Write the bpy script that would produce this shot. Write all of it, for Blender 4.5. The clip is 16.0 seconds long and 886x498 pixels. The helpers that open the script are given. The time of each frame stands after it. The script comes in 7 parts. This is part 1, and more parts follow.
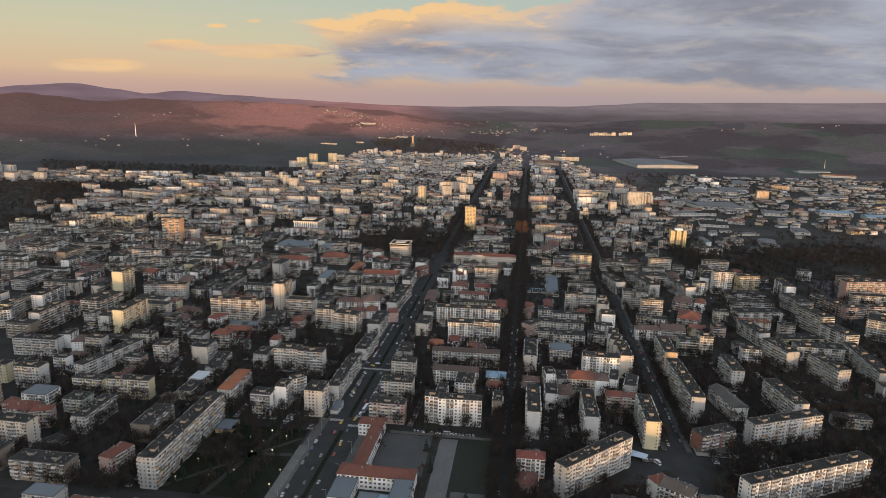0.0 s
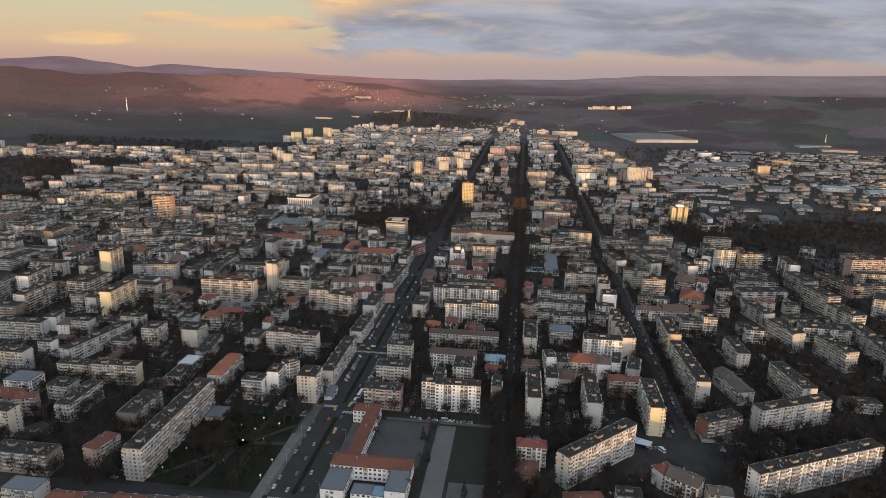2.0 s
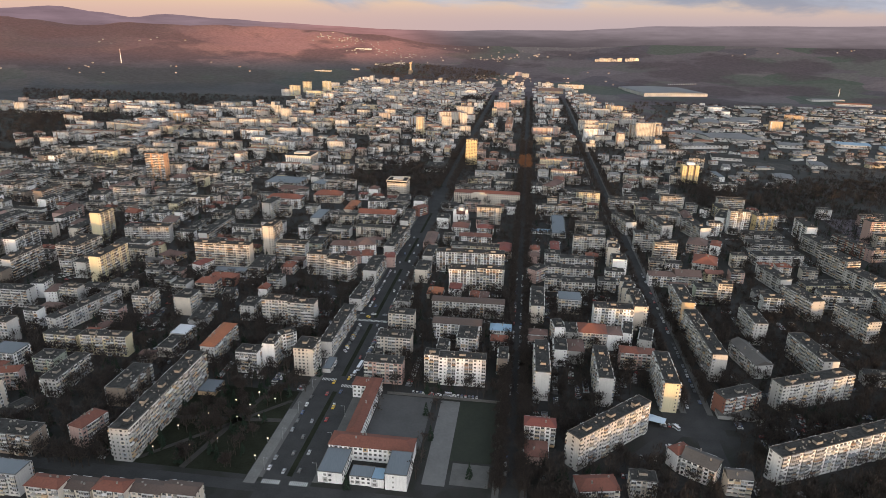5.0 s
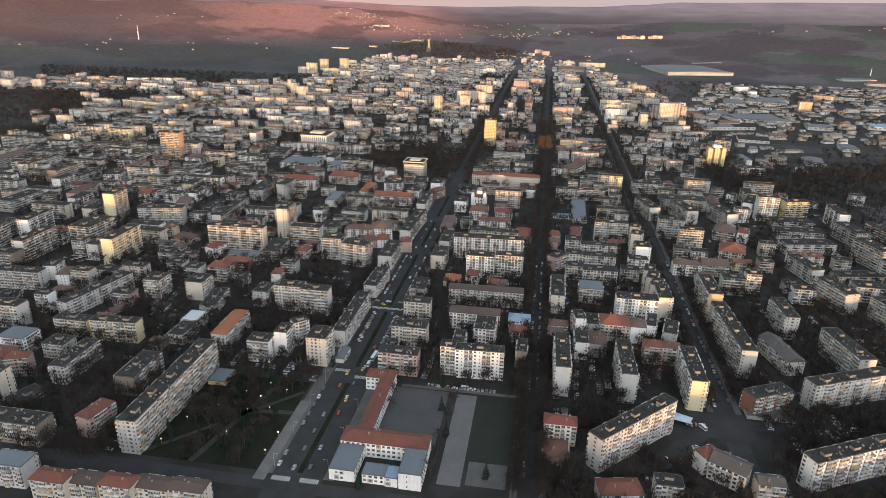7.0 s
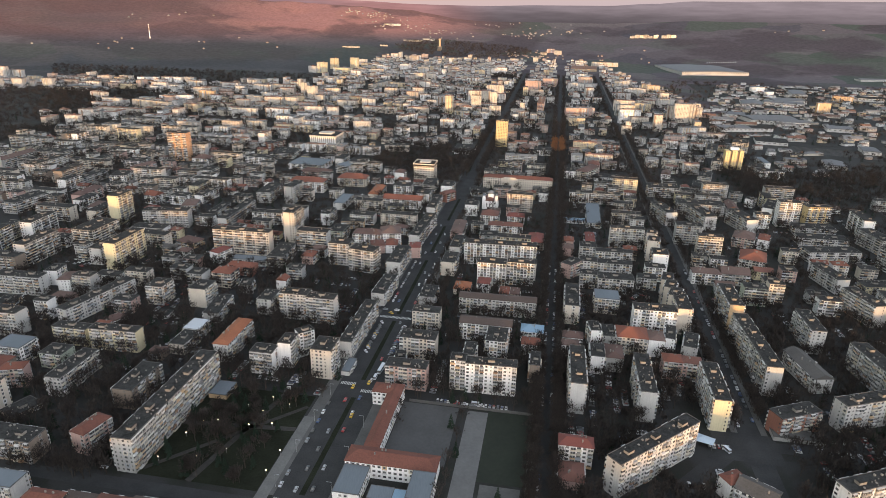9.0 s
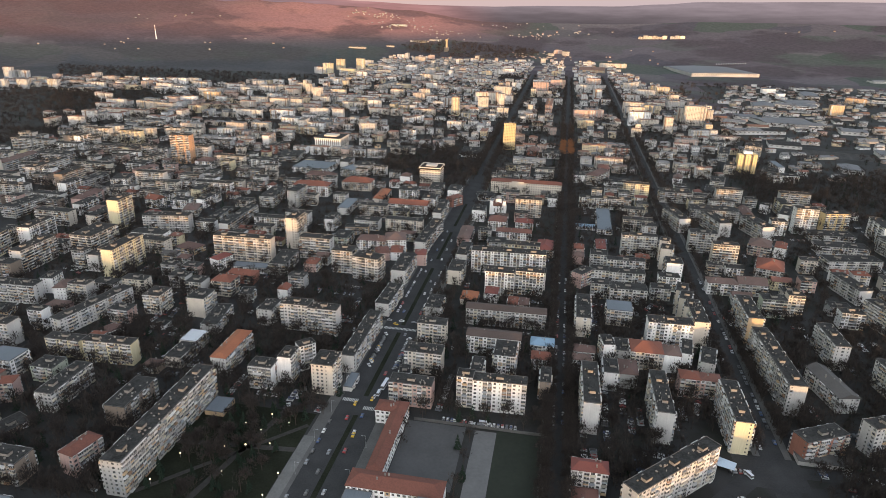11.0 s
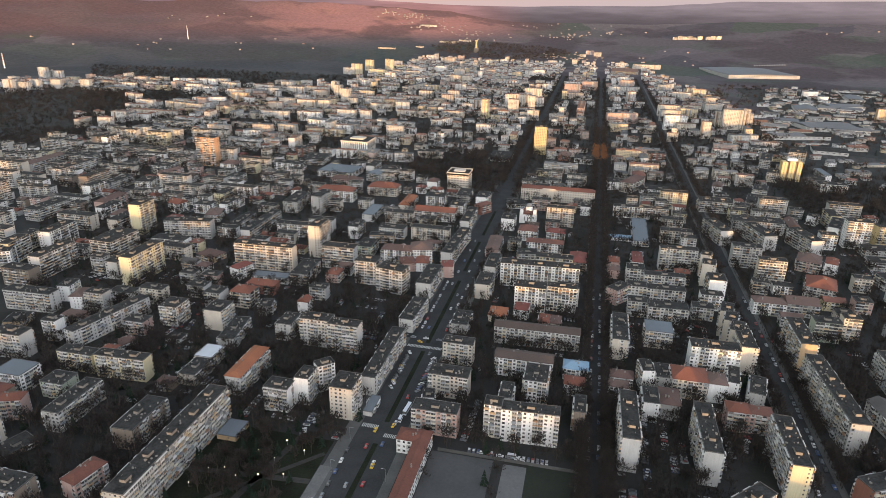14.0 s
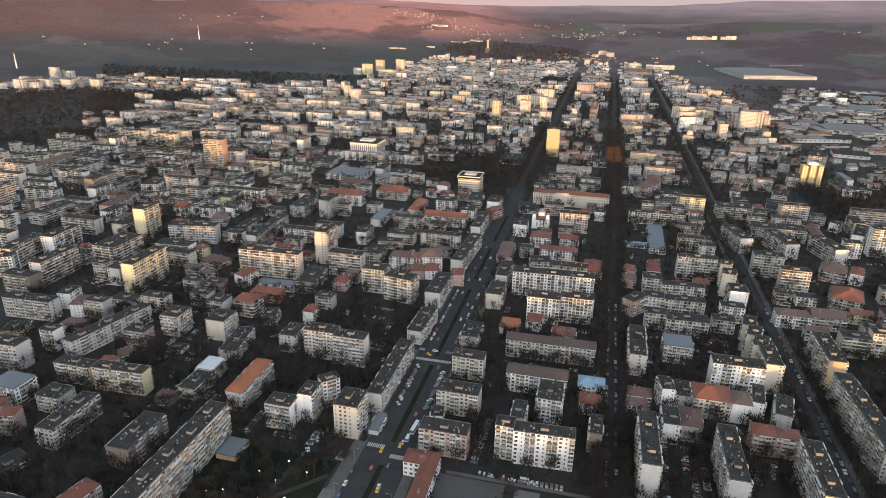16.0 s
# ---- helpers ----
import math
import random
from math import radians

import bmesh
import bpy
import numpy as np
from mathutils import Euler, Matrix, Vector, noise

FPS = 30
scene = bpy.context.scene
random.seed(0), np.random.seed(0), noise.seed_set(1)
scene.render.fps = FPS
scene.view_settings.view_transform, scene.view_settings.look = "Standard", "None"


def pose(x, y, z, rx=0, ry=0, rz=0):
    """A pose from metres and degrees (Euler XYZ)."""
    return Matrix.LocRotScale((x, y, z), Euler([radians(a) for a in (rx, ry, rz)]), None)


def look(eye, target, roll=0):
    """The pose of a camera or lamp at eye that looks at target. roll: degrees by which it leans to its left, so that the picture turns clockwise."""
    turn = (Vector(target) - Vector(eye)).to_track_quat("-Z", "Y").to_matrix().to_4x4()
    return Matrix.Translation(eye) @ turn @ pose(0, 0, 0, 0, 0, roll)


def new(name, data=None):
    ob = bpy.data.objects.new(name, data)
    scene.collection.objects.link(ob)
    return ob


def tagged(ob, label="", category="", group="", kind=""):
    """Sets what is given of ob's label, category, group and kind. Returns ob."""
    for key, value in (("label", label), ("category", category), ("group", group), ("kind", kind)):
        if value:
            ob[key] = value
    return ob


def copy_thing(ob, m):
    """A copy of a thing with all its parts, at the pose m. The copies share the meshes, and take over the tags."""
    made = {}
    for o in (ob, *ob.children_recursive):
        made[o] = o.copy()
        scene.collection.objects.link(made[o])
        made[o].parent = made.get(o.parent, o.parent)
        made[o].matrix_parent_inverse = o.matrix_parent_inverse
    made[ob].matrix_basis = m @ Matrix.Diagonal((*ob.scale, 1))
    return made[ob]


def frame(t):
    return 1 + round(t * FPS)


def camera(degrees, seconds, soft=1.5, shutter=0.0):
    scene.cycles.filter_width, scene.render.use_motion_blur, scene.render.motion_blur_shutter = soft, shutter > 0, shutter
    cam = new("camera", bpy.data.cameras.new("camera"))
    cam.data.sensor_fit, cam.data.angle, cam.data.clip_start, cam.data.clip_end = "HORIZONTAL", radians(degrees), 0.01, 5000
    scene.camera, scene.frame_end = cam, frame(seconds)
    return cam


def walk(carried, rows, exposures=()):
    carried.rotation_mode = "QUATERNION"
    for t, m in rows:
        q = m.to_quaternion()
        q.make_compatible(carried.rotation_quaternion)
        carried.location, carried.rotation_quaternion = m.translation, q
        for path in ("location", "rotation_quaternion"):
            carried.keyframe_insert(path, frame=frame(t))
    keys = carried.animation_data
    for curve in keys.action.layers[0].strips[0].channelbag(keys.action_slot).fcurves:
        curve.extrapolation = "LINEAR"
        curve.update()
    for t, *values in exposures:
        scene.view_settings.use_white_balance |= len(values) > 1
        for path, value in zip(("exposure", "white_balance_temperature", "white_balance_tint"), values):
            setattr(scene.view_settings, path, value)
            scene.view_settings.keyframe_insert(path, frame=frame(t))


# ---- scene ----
# ---- camera ----
cam = camera(69.66, 16.0, soft=0.7)
ROWS = [
    (0.0, -0.00, 0.00, 252.00, 0.326, -12.975, -1.117),
    (0.5, -0.08, 5.30, 251.84, 0.234, -13.351, -1.070),
    (1.0, -0.16, 10.60, 251.69, 0.177, -13.905, -1.116),
    (1.5, -0.24, 15.91, 251.58, 0.100, -14.539, -1.082),
    (2.0, -0.34, 21.22, 251.51, 0.024, -15.225, -1.072),
    (2.5, -0.45, 26.50, 251.49, -0.038, -15.915, -1.064),
    (3.0, -0.60, 31.73, 251.52, -0.095, -16.597, -1.075),
    (3.5, -0.79, 36.91, 251.58, -0.122, -17.299, -1.058),
    (4.0, -1.00, 42.05, 251.65, -0.126, -17.948, -1.062),
    (6.5, -2.32, 66.75, 251.71, 1.426, -20.932, -1.055),
    (7.0, -2.56, 71.70, 251.68, 1.814, -21.213, -1.085),
    (7.5, -2.81, 76.68, 251.64, 2.094, -21.317, -1.098),
    (8.0, -3.07, 81.67, 251.59, 2.342, -21.316, -1.103),
    (8.5, -3.33, 86.67, 251.53, 2.566, -21.313, -1.092),
    (9.0, -3.61, 91.68, 251.47, 2.763, -21.315, -1.081),
    (11.5, -5.61, 116.87, 251.06, 3.554, -21.267, -1.084),
    (12.0, -6.08, 121.90, 251.02, 3.879, -21.263, -1.068),
    (12.5, -6.57, 126.92, 250.98, 4.407, -21.267, -1.047),
    (13.0, -7.06, 131.94, 250.97, 4.966, -21.273, -1.008),
    (13.5, -7.56, 136.95, 250.97, 5.462, -21.293, -0.984),
    (14.0, -8.05, 141.95, 251.01, 5.862, -21.305, -0.974),
    (14.5, -8.54, 146.91, 251.06, 6.263, -21.319, -0.962),
    (15.0, -9.04, 151.85, 251.12, 6.593, -21.333, -0.931),
    (15.5, -9.57, 156.77, 251.17, 6.766, -21.333, -0.934),
    (16.0, -10.12, 161.70, 251.22, 6.818, -21.348, -0.923),
]
walk(cam, [(t, pose(x, y, z, 90 + pitch, roll, yaw)) for t, x, y, z, yaw, pitch, roll in ROWS], exposures=((0.0, -0.04), (3.5, 0.12), (6.5, 0.5), (16.0, 0.56)))

# ---- world, sun ----
SUN_AZ, SUN_EL = 165.0, 1.1          # compass degrees from +y clockwise; height over the horizon


def nodes_of(tree):
    tree.nodes.clear()

    def add(kind, **kw):
        n = tree.nodes.new(kind)
        for k, val in kw.items():
            if k == "op":
                n.operation = val
            elif k == "blend":
                n.blend_type = val
            elif k == "dtype":
                n.data_type = val
            else:
                n.inputs[k].default_value = val
        return n
    return add, tree.links.new


def ramp_of(node, stops):
    r = node.color_ramp
    while len(r.elements) > 1:
        r.elements.remove(r.elements[-1])
    r.elements[0].position, r.elements[0].color = stops[0][0], (*stops[0][1], 1)
    for p, c in stops[1:]:
        r.elements.new(p).color = (*c, 1)


def math_node(add, link, op, a, b=None, clamp=False):
    n = add("ShaderNodeMath", op=op)
    n.use_clamp = clamp
    for i, q in enumerate((a, b)):
        if q is None:
            continue
        if isinstance(q, (int, float)):
            n.inputs[i].default_value = q
        else:
            link(q, n.inputs[i])
    return n.outputs[0]


def mix_node(add, link, fac, a, b, blend="MIX"):
    n = add("ShaderNodeMix")
    n.data_type, n.blend_type = "RGBA", blend
    for i, q in ((0, fac), (6, a), (7, b)):
        if isinstance(q, (int, float)):
            n.inputs[i].default_value = q
        elif isinstance(q, tuple):
            n.inputs[i].default_value = (*q, 1)
        else:
            link(q, n.inputs[i])
    return n.outputs[2]


def span(add, link, value, lo, hi):
    n = add("ShaderNodeMapRange")
    n.interpolation_type = "SMOOTHSTEP"
    link(value, n.inputs[0])
    n.inputs[1].default_value, n.inputs[2].default_value = lo, hi
    return n.outputs[0]


def make_world():
    world = bpy.data.worlds.new("evening_sky")
    scene.world = world
    world.use_nodes = True
    add, link = nodes_of(world.node_tree)
    sky = add("ShaderNodeTexSky")
    sky.sky_type, sky.sun_disc = "NISHITA", False
    sky.sun_elevation, sky.sun_rotation = radians(SUN_EL), radians(SUN_AZ)
    sky.air_density, sky.dust_density, sky.ozone_density = 1.0, 1.5, 1.0
    way = add("ShaderNodeTexCoord").outputs["Generated"]
    sep = add("ShaderNodeSeparateXYZ")
    link(way, sep.inputs[0])
    x, y, z = sep.outputs
    ahead = math_node(add, link, "MAXIMUM", y, 0.05)
    across = math_node(add, link, "DIVIDE", x, ahead)
    up = math_node(add, link, "DIVIDE", z, ahead)
    # clear sky: cream at the horizon, pale green-blue above, warmer towards the left
    clear = add("ShaderNodeValToRGB")
    ramp_of(clear, CLEAR_STOPS)
    link(z, clear.inputs[0])
    side = span(add, link, across, -0.55, 0.35)
    cool = mix_node(add, link, side, (1.0, 1.0, 1.0), (0.86, 0.93, 1.08))
    clear_out = mix_node(add, link, 1.0, clear.outputs[0], cool, "MULTIPLY")
    base = mix_node(add, link, 0.92, sky.outputs[0], clear_out)
    # the glow round the low sun behind, and the duller flanks of the sky
    facing = math_node(add, link, "ADD", math_node(add, link, "MULTIPLY", x, math.sin(radians(SUN_AZ))), math_node(add, link, "MULTIPLY", y, math.cos(radians(SUN_AZ))))
    away = span(add, link, math_node(add, link, "MULTIPLY", facing, -1.0), 0.3, 0.75)
    near_sun = span(add, link, facing, 0.0, 1.0)
    gain = math_node(add, link, "ADD", math_node(add, link, "ADD", SKY_FLANK, math_node(add, link, "MULTIPLY", away, 1.0 - SKY_FLANK)), math_node(add, link, "MULTIPLY", near_sun, SKY_GLOW))
    base = mix_node(add, link, math_node(add, link, "MULTIPLY", near_sun, 0.75), base, (0.665, 0.635, 0.635))
    grey = add("ShaderNodeCombineColor")
    for i in range(3):
        link(gain, grey.inputs[i])
    base = mix_node(add, link, 1.0, base, grey.outputs[0], "MULTIPLY")

    # clouds: one long bank that fills the right, and a few small ones to the left
    def calc(op, a, b=None):
        return math_node(add, link, op, a, b)

    def swirl(sx, sy, detail, rough, lift=0.0, shift=0.0):
        comb = add("ShaderNodeCombineXYZ")
        link(calc("MULTIPLY", across, sx), comb.inputs[0])
        link(calc("MULTIPLY", calc("ADD", up, lift), sy), comb.inputs[1])
        comb.inputs[2].default_value = shift
        n = add("ShaderNodeTexNoise", Scale=1.0, Detail=detail, Roughness=rough, Distortion=0.35)
        link(comb.outputs[0], n.inputs["Vector"])
        return n.outputs[0]

    # height of the bank's upper edge: it climbs from the left and leaves the view on the right
    brow = calc("ADD", 0.112, calc("ADD", calc("MULTIPLY", span(add, link, across, -0.2, 0.0), 0.033), calc("MULTIPLY", span(add, link, across, 0.1, 0.5), 0.3)))
    dip = calc("MULTIPLY", calc("MULTIPLY", span(add, link, across, 0.1, 0.18), calc("SUBTRACT", 1.0, span(add, link, across, 0.2, 0.34))), 0.03)
    brow = calc("SUBTRACT", brow, dip)

    def density(lift):
        e = calc("ADD", up, lift)
        n = calc("SUBTRACT", swirl(6.5, 24.0, 7.0, 0.55, lift), 0.5)
        left = span(add, link, calc("ADD", across, calc("MULTIPLY", n, 0.16)), -0.26, -0.13)
        low = span(add, link, calc("ADD", e, calc("MULTIPLY", n, 0.03)), 0.006, 0.056)
        over = calc("SUBTRACT", calc("SUBTRACT", e, calc("MULTIPLY", n, 0.11)), brow)
        lid = calc("SUBTRACT", 1.0, span(add, link, over, -0.012, 0.012))
        total = calc("ADD", calc("MULTIPLY", calc("MULTIPLY", left, low), calc("MULTIPLY", lid, 0.62)), calc("MULTIPLY", n, 0.75))
        for ca, ce, ra, re, much in SMALL_CLOUDS:
            da = calc("POWER", calc("ABSOLUTE", calc("DIVIDE", calc("SUBTRACT", across, ca), ra)), 2.0)
            de = calc("POWER", calc("ABSOLUTE", calc("DIVIDE", calc("SUBTRACT", e, ce), re)), 2.0)
            puff = calc("SUBTRACT", 1.0, span(add, link, calc("ADD", da, de), 0.0, 1.0))
            total = calc("ADD", total, calc("MULTIPLY", puff, much))
        return calc("SUBTRACT", total, 0.22)

    here, above = density(0.0), density(0.009)
    mask = span(add, link, here, -0.06, 0.3)
    crest = span(add, link, calc("SUBTRACT", here, above), -0.01, 0.14)
    top = span(add, link, calc("SUBTRACT", up, brow), -0.055, -0.012)
    leftward = calc("SUBTRACT", 1.0, span(add, link, across, 0.02, 0.32))
    lit = calc("ADD", calc("MULTIPLY", crest, 0.5), calc("MULTIPLY", calc("MULTIPLY", top, leftward), 0.75))
    lit = calc("MAXIMUM", lit, calc("MULTIPLY", calc("SUBTRACT", 1.0, span(add, link, across, -0.24, -0.19)), 0.8))
    lit = math_node(add, link, "MULTIPLY", lit, calc("ADD", 0.45, swirl(9.0, 34.0, 6.0, 0.6, 0.0, 4.0)), True)
    warm = mix_node(add, link, span(add, link, across, -0.05, 0.3), CLOUD_GOLD, CLOUD_PALE)
    fold = span(add, link, swirl(3.2, 19.0, 8.0, 0.6, 0.0, 9.0), 0.36, 0.64)
    deep = mix_node(add, link, fold, CLOUD_DARK, CLOUD_GREY)
    cloud = mix_node(add, link, lit, deep, warm)
    front = span(add, link, y, 0.1, 0.4)
    seen = mix_node(add, link, math_node(add, link, "MULTIPLY", mask, front), base, cloud)
    haze = math_node(add, link, "SUBTRACT", 1.0, span(add, link, z, 0.0, 0.04))
    seen = mix_node(add, link, math_node(add, link, "MULTIPLY", haze, 0.72), seen, mix_node(add, link, side, HORIZON_PINK, HORIZON_GREY))
    bg = add("ShaderNodeBackground", Strength=SKY_STRENGTH)
    link(seen, bg.inputs[0])
    out = add("ShaderNodeOutputWorld")
    link(bg.outputs[0], out.inputs[0])


CLEAR_STOPS = [(0.0, (0.56, 0.38, 0.35)), (0.035, (0.68, 0.50, 0.35)), (0.085, (0.58, 0.54, 0.40)), (0.17, (0.40, 0.49, 0.44)), (0.4, (0.46, 0.52, 0.56)), (1.0, (0.5, 0.58, 0.67))]
CLOUD_DARK, CLOUD_GREY = (0.27, 0.275, 0.33), (0.42, 0.44, 0.51)
CLOUD_PALE, CLOUD_GOLD = (0.54, 0.49, 0.47), (0.92, 0.60, 0.30)
HORIZON_PINK, HORIZON_GREY = (0.56, 0.37, 0.32), (0.42, 0.345, 0.35)
# small clouds: across, up, half width, half height, thickness
SMALL_CLOUDS = ((-0.41, 0.076, 0.065, 0.012, 0.62), (-0.28, 0.07, 0.12, 0.015, 0.62), (-0.53, 0.045, 0.12, 0.015, 0.5), (-0.345, 0.105, 0.025, 0.005, 0.5), (-0.29, 0.113, 0.02, 0.004, 0.45))
SKY_STRENGTH, SKY_FLANK, SKY_GLOW = 1.0, 0.66, 2.2
make_world()

sun_data = bpy.data.lights.new("sun", "SUN")
sun_data.energy, sun_data.angle, sun_data.color = 3.8, radians(0.6), (1.0, 0.57, 0.24)
sun = new("sun", sun_data)
toward = Vector((math.sin(radians(SUN_AZ)) * math.cos(radians(SUN_EL)), math.cos(radians(SUN_AZ)) * math.cos(radians(SUN_EL)), math.sin(radians(SUN_EL))))
sun.matrix_world = look((0, -300, 400), Vector((0, -300, 400)) - toward)

# ---- materials ----


def surface(name, tint, rough=0.9, vary=0.25, fine=2.0, coarse=0.05, metal=0.0, bump=0.2, pick=None, per="none", streak=False, sheen=0.5, stretch=None):
    """A surface with grain at two scales. pick: stops of a ramp read by a random number of the object or of the loose piece."""
    m = bpy.data.materials.new(name)
    m.use_nodes = True
    add, link = nodes_of(m.node_tree)
    where = add("ShaderNodeNewGeometry")
    pos = where.outputs["Position"]
    if stretch:
        sc = add("ShaderNodeVectorMath", op="MULTIPLY")
        link(pos, sc.inputs[0])
        sc.inputs[1].default_value = stretch
        pos = sc.outputs[0]
    a = add("ShaderNodeTexNoise", Scale=fine, Detail=5.0, Roughness=0.6)
    b = add("ShaderNodeTexNoise", Scale=coarse, Detail=4.0, Roughness=0.55)
    link(pos, a.inputs["Vector"])
    link(pos, b.inputs["Vector"])
    if pick:
        chooser = add("ShaderNodeValToRGB")
        ramp_of(chooser, pick)
        chooser.color_ramp.interpolation = "CONSTANT"
        src = add("ShaderNodeObjectInfo").outputs["Random"] if per == "object" else where.outputs["Random Per Island"]
        link(src, chooser.inputs[0])
        colour = chooser.outputs[0]
    else:
        colour = tint
    total = math_node(add, link, "ADD", math_node(add, link, "MULTIPLY", a.outputs[0], 0.9), math_node(add, link, "MULTIPLY", b.outputs[0], 1.1))
    gain = math_node(add, link, "ADD", math_node(add, link, "MULTIPLY", math_node(add, link, "SUBTRACT", total, 1.0), vary * 2.2), 1.0)
    if streak:
        sv = add("ShaderNodeVectorMath", op="MULTIPLY")
        link(where.outputs["Position"], sv.inputs[0])
        sv.inputs[1].default_value = (1.1, 1.1, 0.07)
        s = add("ShaderNodeTexNoise", Scale=1.0, Detail=4.0, Roughness=0.65)
        link(sv.outputs[0], s.inputs["Vector"])
        gain = math_node(add, link, "MULTIPLY", gain, math_node(add, link, "ADD", 0.74, math_node(add, link, "MULTIPLY", s.outputs[0], 0.5)))
    grey = add("ShaderNodeCombineColor")
    for i in range(3):
        link(gain, grey.inputs[i])
    out_col = mix_node(add, link, 1.0, colour, grey.outputs[0], "MULTIPLY")
    p = add("ShaderNodeBsdfPrincipled", Roughness=rough, Metallic=metal)
    p.inputs["Specular IOR Level"].default_value = sheen
    link(out_col, p.inputs["Base Color"])
    if bump:
        bp = add("ShaderNodeBump", Strength=bump, Distance=0.08)
        link(a.outputs[0], bp.inputs["Height"])
        link(bp.outputs[0], p.inputs["Normal"])
    o = add("ShaderNodeOutputMaterial")
    link(p.outputs[0], o.inputs[0])
    return m


def steps(*colours):
    return [(i / len(colours), c) for i, c in enumerate(colours)]


WALLS = {
    "white": surface("white_render", (0.8, 0.785, 0.76), vary=0.22, streak=True),
    "cream": surface("cream_render", (0.57, 0.51, 0.43), vary=0.24, streak=True),
    "grey": surface("grey_concrete_panel", (0.4, 0.39, 0.37), vary=0.3, streak=True),
    "pale": surface("pale_grey_panel", (0.52, 0.505, 0.48), vary=0.28, streak=True),
    "yellow": surface("yellow_insulated_render", (0.6, 0.53, 0.35), vary=0.16, streak=True),
    "gold": surface("golden_yellow_render", (0.62, 0.48, 0.25), vary=0.16, streak=True),
    "orange": surface("peach_orange_panel", (0.6, 0.34, 0.19), vary=0.2, streak=True),
    "ochre": surface("ochre_render", (0.52, 0.37, 0.22), vary=0.2, streak=True),
    "pink": surface("dusty_pink_render", (0.45, 0.31, 0.27), vary=0.2, streak=True),
    "brick": surface("red_brown_brick", (0.27, 0.12, 0.085), vary=0.3, streak=True),
    "green": surface("pale_green_render", (0.42, 0.45, 0.36), vary=0.2, streak=True),
    "brown": surface("brown_render", (0.24, 0.19, 0.15), vary=0.25, streak=True),
}
COLOUR_WORD = {"white": "white rendered", "cream": "cream rendered", "grey": "grey concrete panel", "pale": "pale grey panel", "yellow": "pale yellow rendered", "ochre": "ochre rendered", "orange": "peach-orange panelled", "gold": "golden yellow rendered", "pink": "dusty pink rendered", "brick": "red-brown brick", "green": "pale green rendered", "brown": "brown rendered"}
FAR_WALL = surface("town_wall", (0.4, 0.4, 0.4), vary=0.2, per="island", pick=steps((0.55, 0.53, 0.5), (0.44, 0.425, 0.4), (0.56, 0.5, 0.41), (0.68, 0.66, 0.64), (0.46, 0.39, 0.33), (0.5, 0.48, 0.46), (0.56, 0.46, 0.31), (0.45, 0.34, 0.29), (0.6, 0.58, 0.55), (0.7, 0.69, 0.67)))
BITUMEN = surface("bitumen_roofing", (0.04, 0.039, 0.037), vary=0.75, fine=0.8, coarse=0.2, rough=0.95, sheen=0.15)
TILES = surface("clay_roof_tiles", (0.2, 0.08, 0.05), vary=0.4, per="object", pick=steps((0.145, 0.066, 0.05), (0.18, 0.066, 0.043), (0.11, 0.066, 0.055), (0.13, 0.084, 0.07), (0.165, 0.054, 0.043)))
BROWN_TILES = surface("weathered_brown_tiles", (0.085, 0.06, 0.05), vary=0.4, fine=1.2)
RUST_TILES = surface("rust_red_tiles", (0.145, 0.055, 0.038), vary=0.4, fine=1.0)
RED_TILES = surface("orange_clay_tiles", (0.27, 0.1, 0.05), vary=0.35, fine=1.2)
FAR_ROOF = surface("town_roofs", (0.1, 0.1, 0.1), vary=0.35, per="island", pick=steps((0.12, 0.118, 0.115), (0.19, 0.1, 0.075), (0.17, 0.168, 0.165), (0.15, 0.1, 0.08), (0.09, 0.09, 0.092), (0.2, 0.105, 0.07), (0.21, 0.2, 0.19)))
METAL_ROOF = surface("grey_metal_sheet", (0.13, 0.15, 0.168), vary=0.25, rough=0.75, metal=0.0, stretch=(1, 0.1, 1))
PALE_ROOF = surface("pale_metal_sheet", (0.14, 0.142, 0.145), vary=0.25, rough=0.7, coarse=0.01, stretch=(1, 0.1, 1))
BLUE_ROOF = surface("blue_sheet_roof", (0.19, 0.29, 0.38), vary=0.2, rough=0.6)
WHITE_ROOF = surface("white_membrane_roof", (0.5, 0.52, 0.55), vary=0.2, rough=0.7)
SLATE = surface("grey_brown_roof_tiles", (0.085, 0.078, 0.072), vary=0.45, fine=1.2)
PANES = steps((0.06, 0.061, 0.063), (0.1, 0.1, 0.1), (0.2, 0.195, 0.185), (0.075, 0.077, 0.08), (0.14, 0.136, 0.13), (0.3, 0.29, 0.27), (0.055, 0.057, 0.06))
GLASS = surface("window_glass", (0.022, 0.024, 0.027), rough=0.18, vary=0.3, bump=0.0, sheen=0.8, per="island", pick=PANES)
GLASS_ONE = surface("window_glass_single", (0.022, 0.024, 0.027), rough=0.18, vary=0.3, bump=0.0, sheen=0.8, per="object", pick=PANES)
FAR_GLASS = surface("curtained_windows", (0.19, 0.183, 0.175), rough=0.3, vary=0.5, fine=0.2, bump=0.0)
FRAME = surface("window_frame_white", (0.55, 0.54, 0.52), vary=0.15, bump=0.0)
BALCONY = surface("balcony_cladding", (0.5, 0.5, 0.5), vary=0.2, per="island", pick=steps((0.5, 0.49, 0.46), (0.6, 0.59, 0.57), (0.36, 0.33, 0.28), (0.42, 0.41, 0.39), (0.27, 0.17, 0.11), (0.55, 0.5, 0.4), (0.3, 0.32, 0.34), (0.47, 0.42, 0.33), (0.62, 0.61, 0.6), (0.2, 0.2, 0.2), (0.5, 0.36, 0.22)))
ROOFBITS = surface("rendered_roof_huts", (0.23, 0.21, 0.185), vary=0.3)
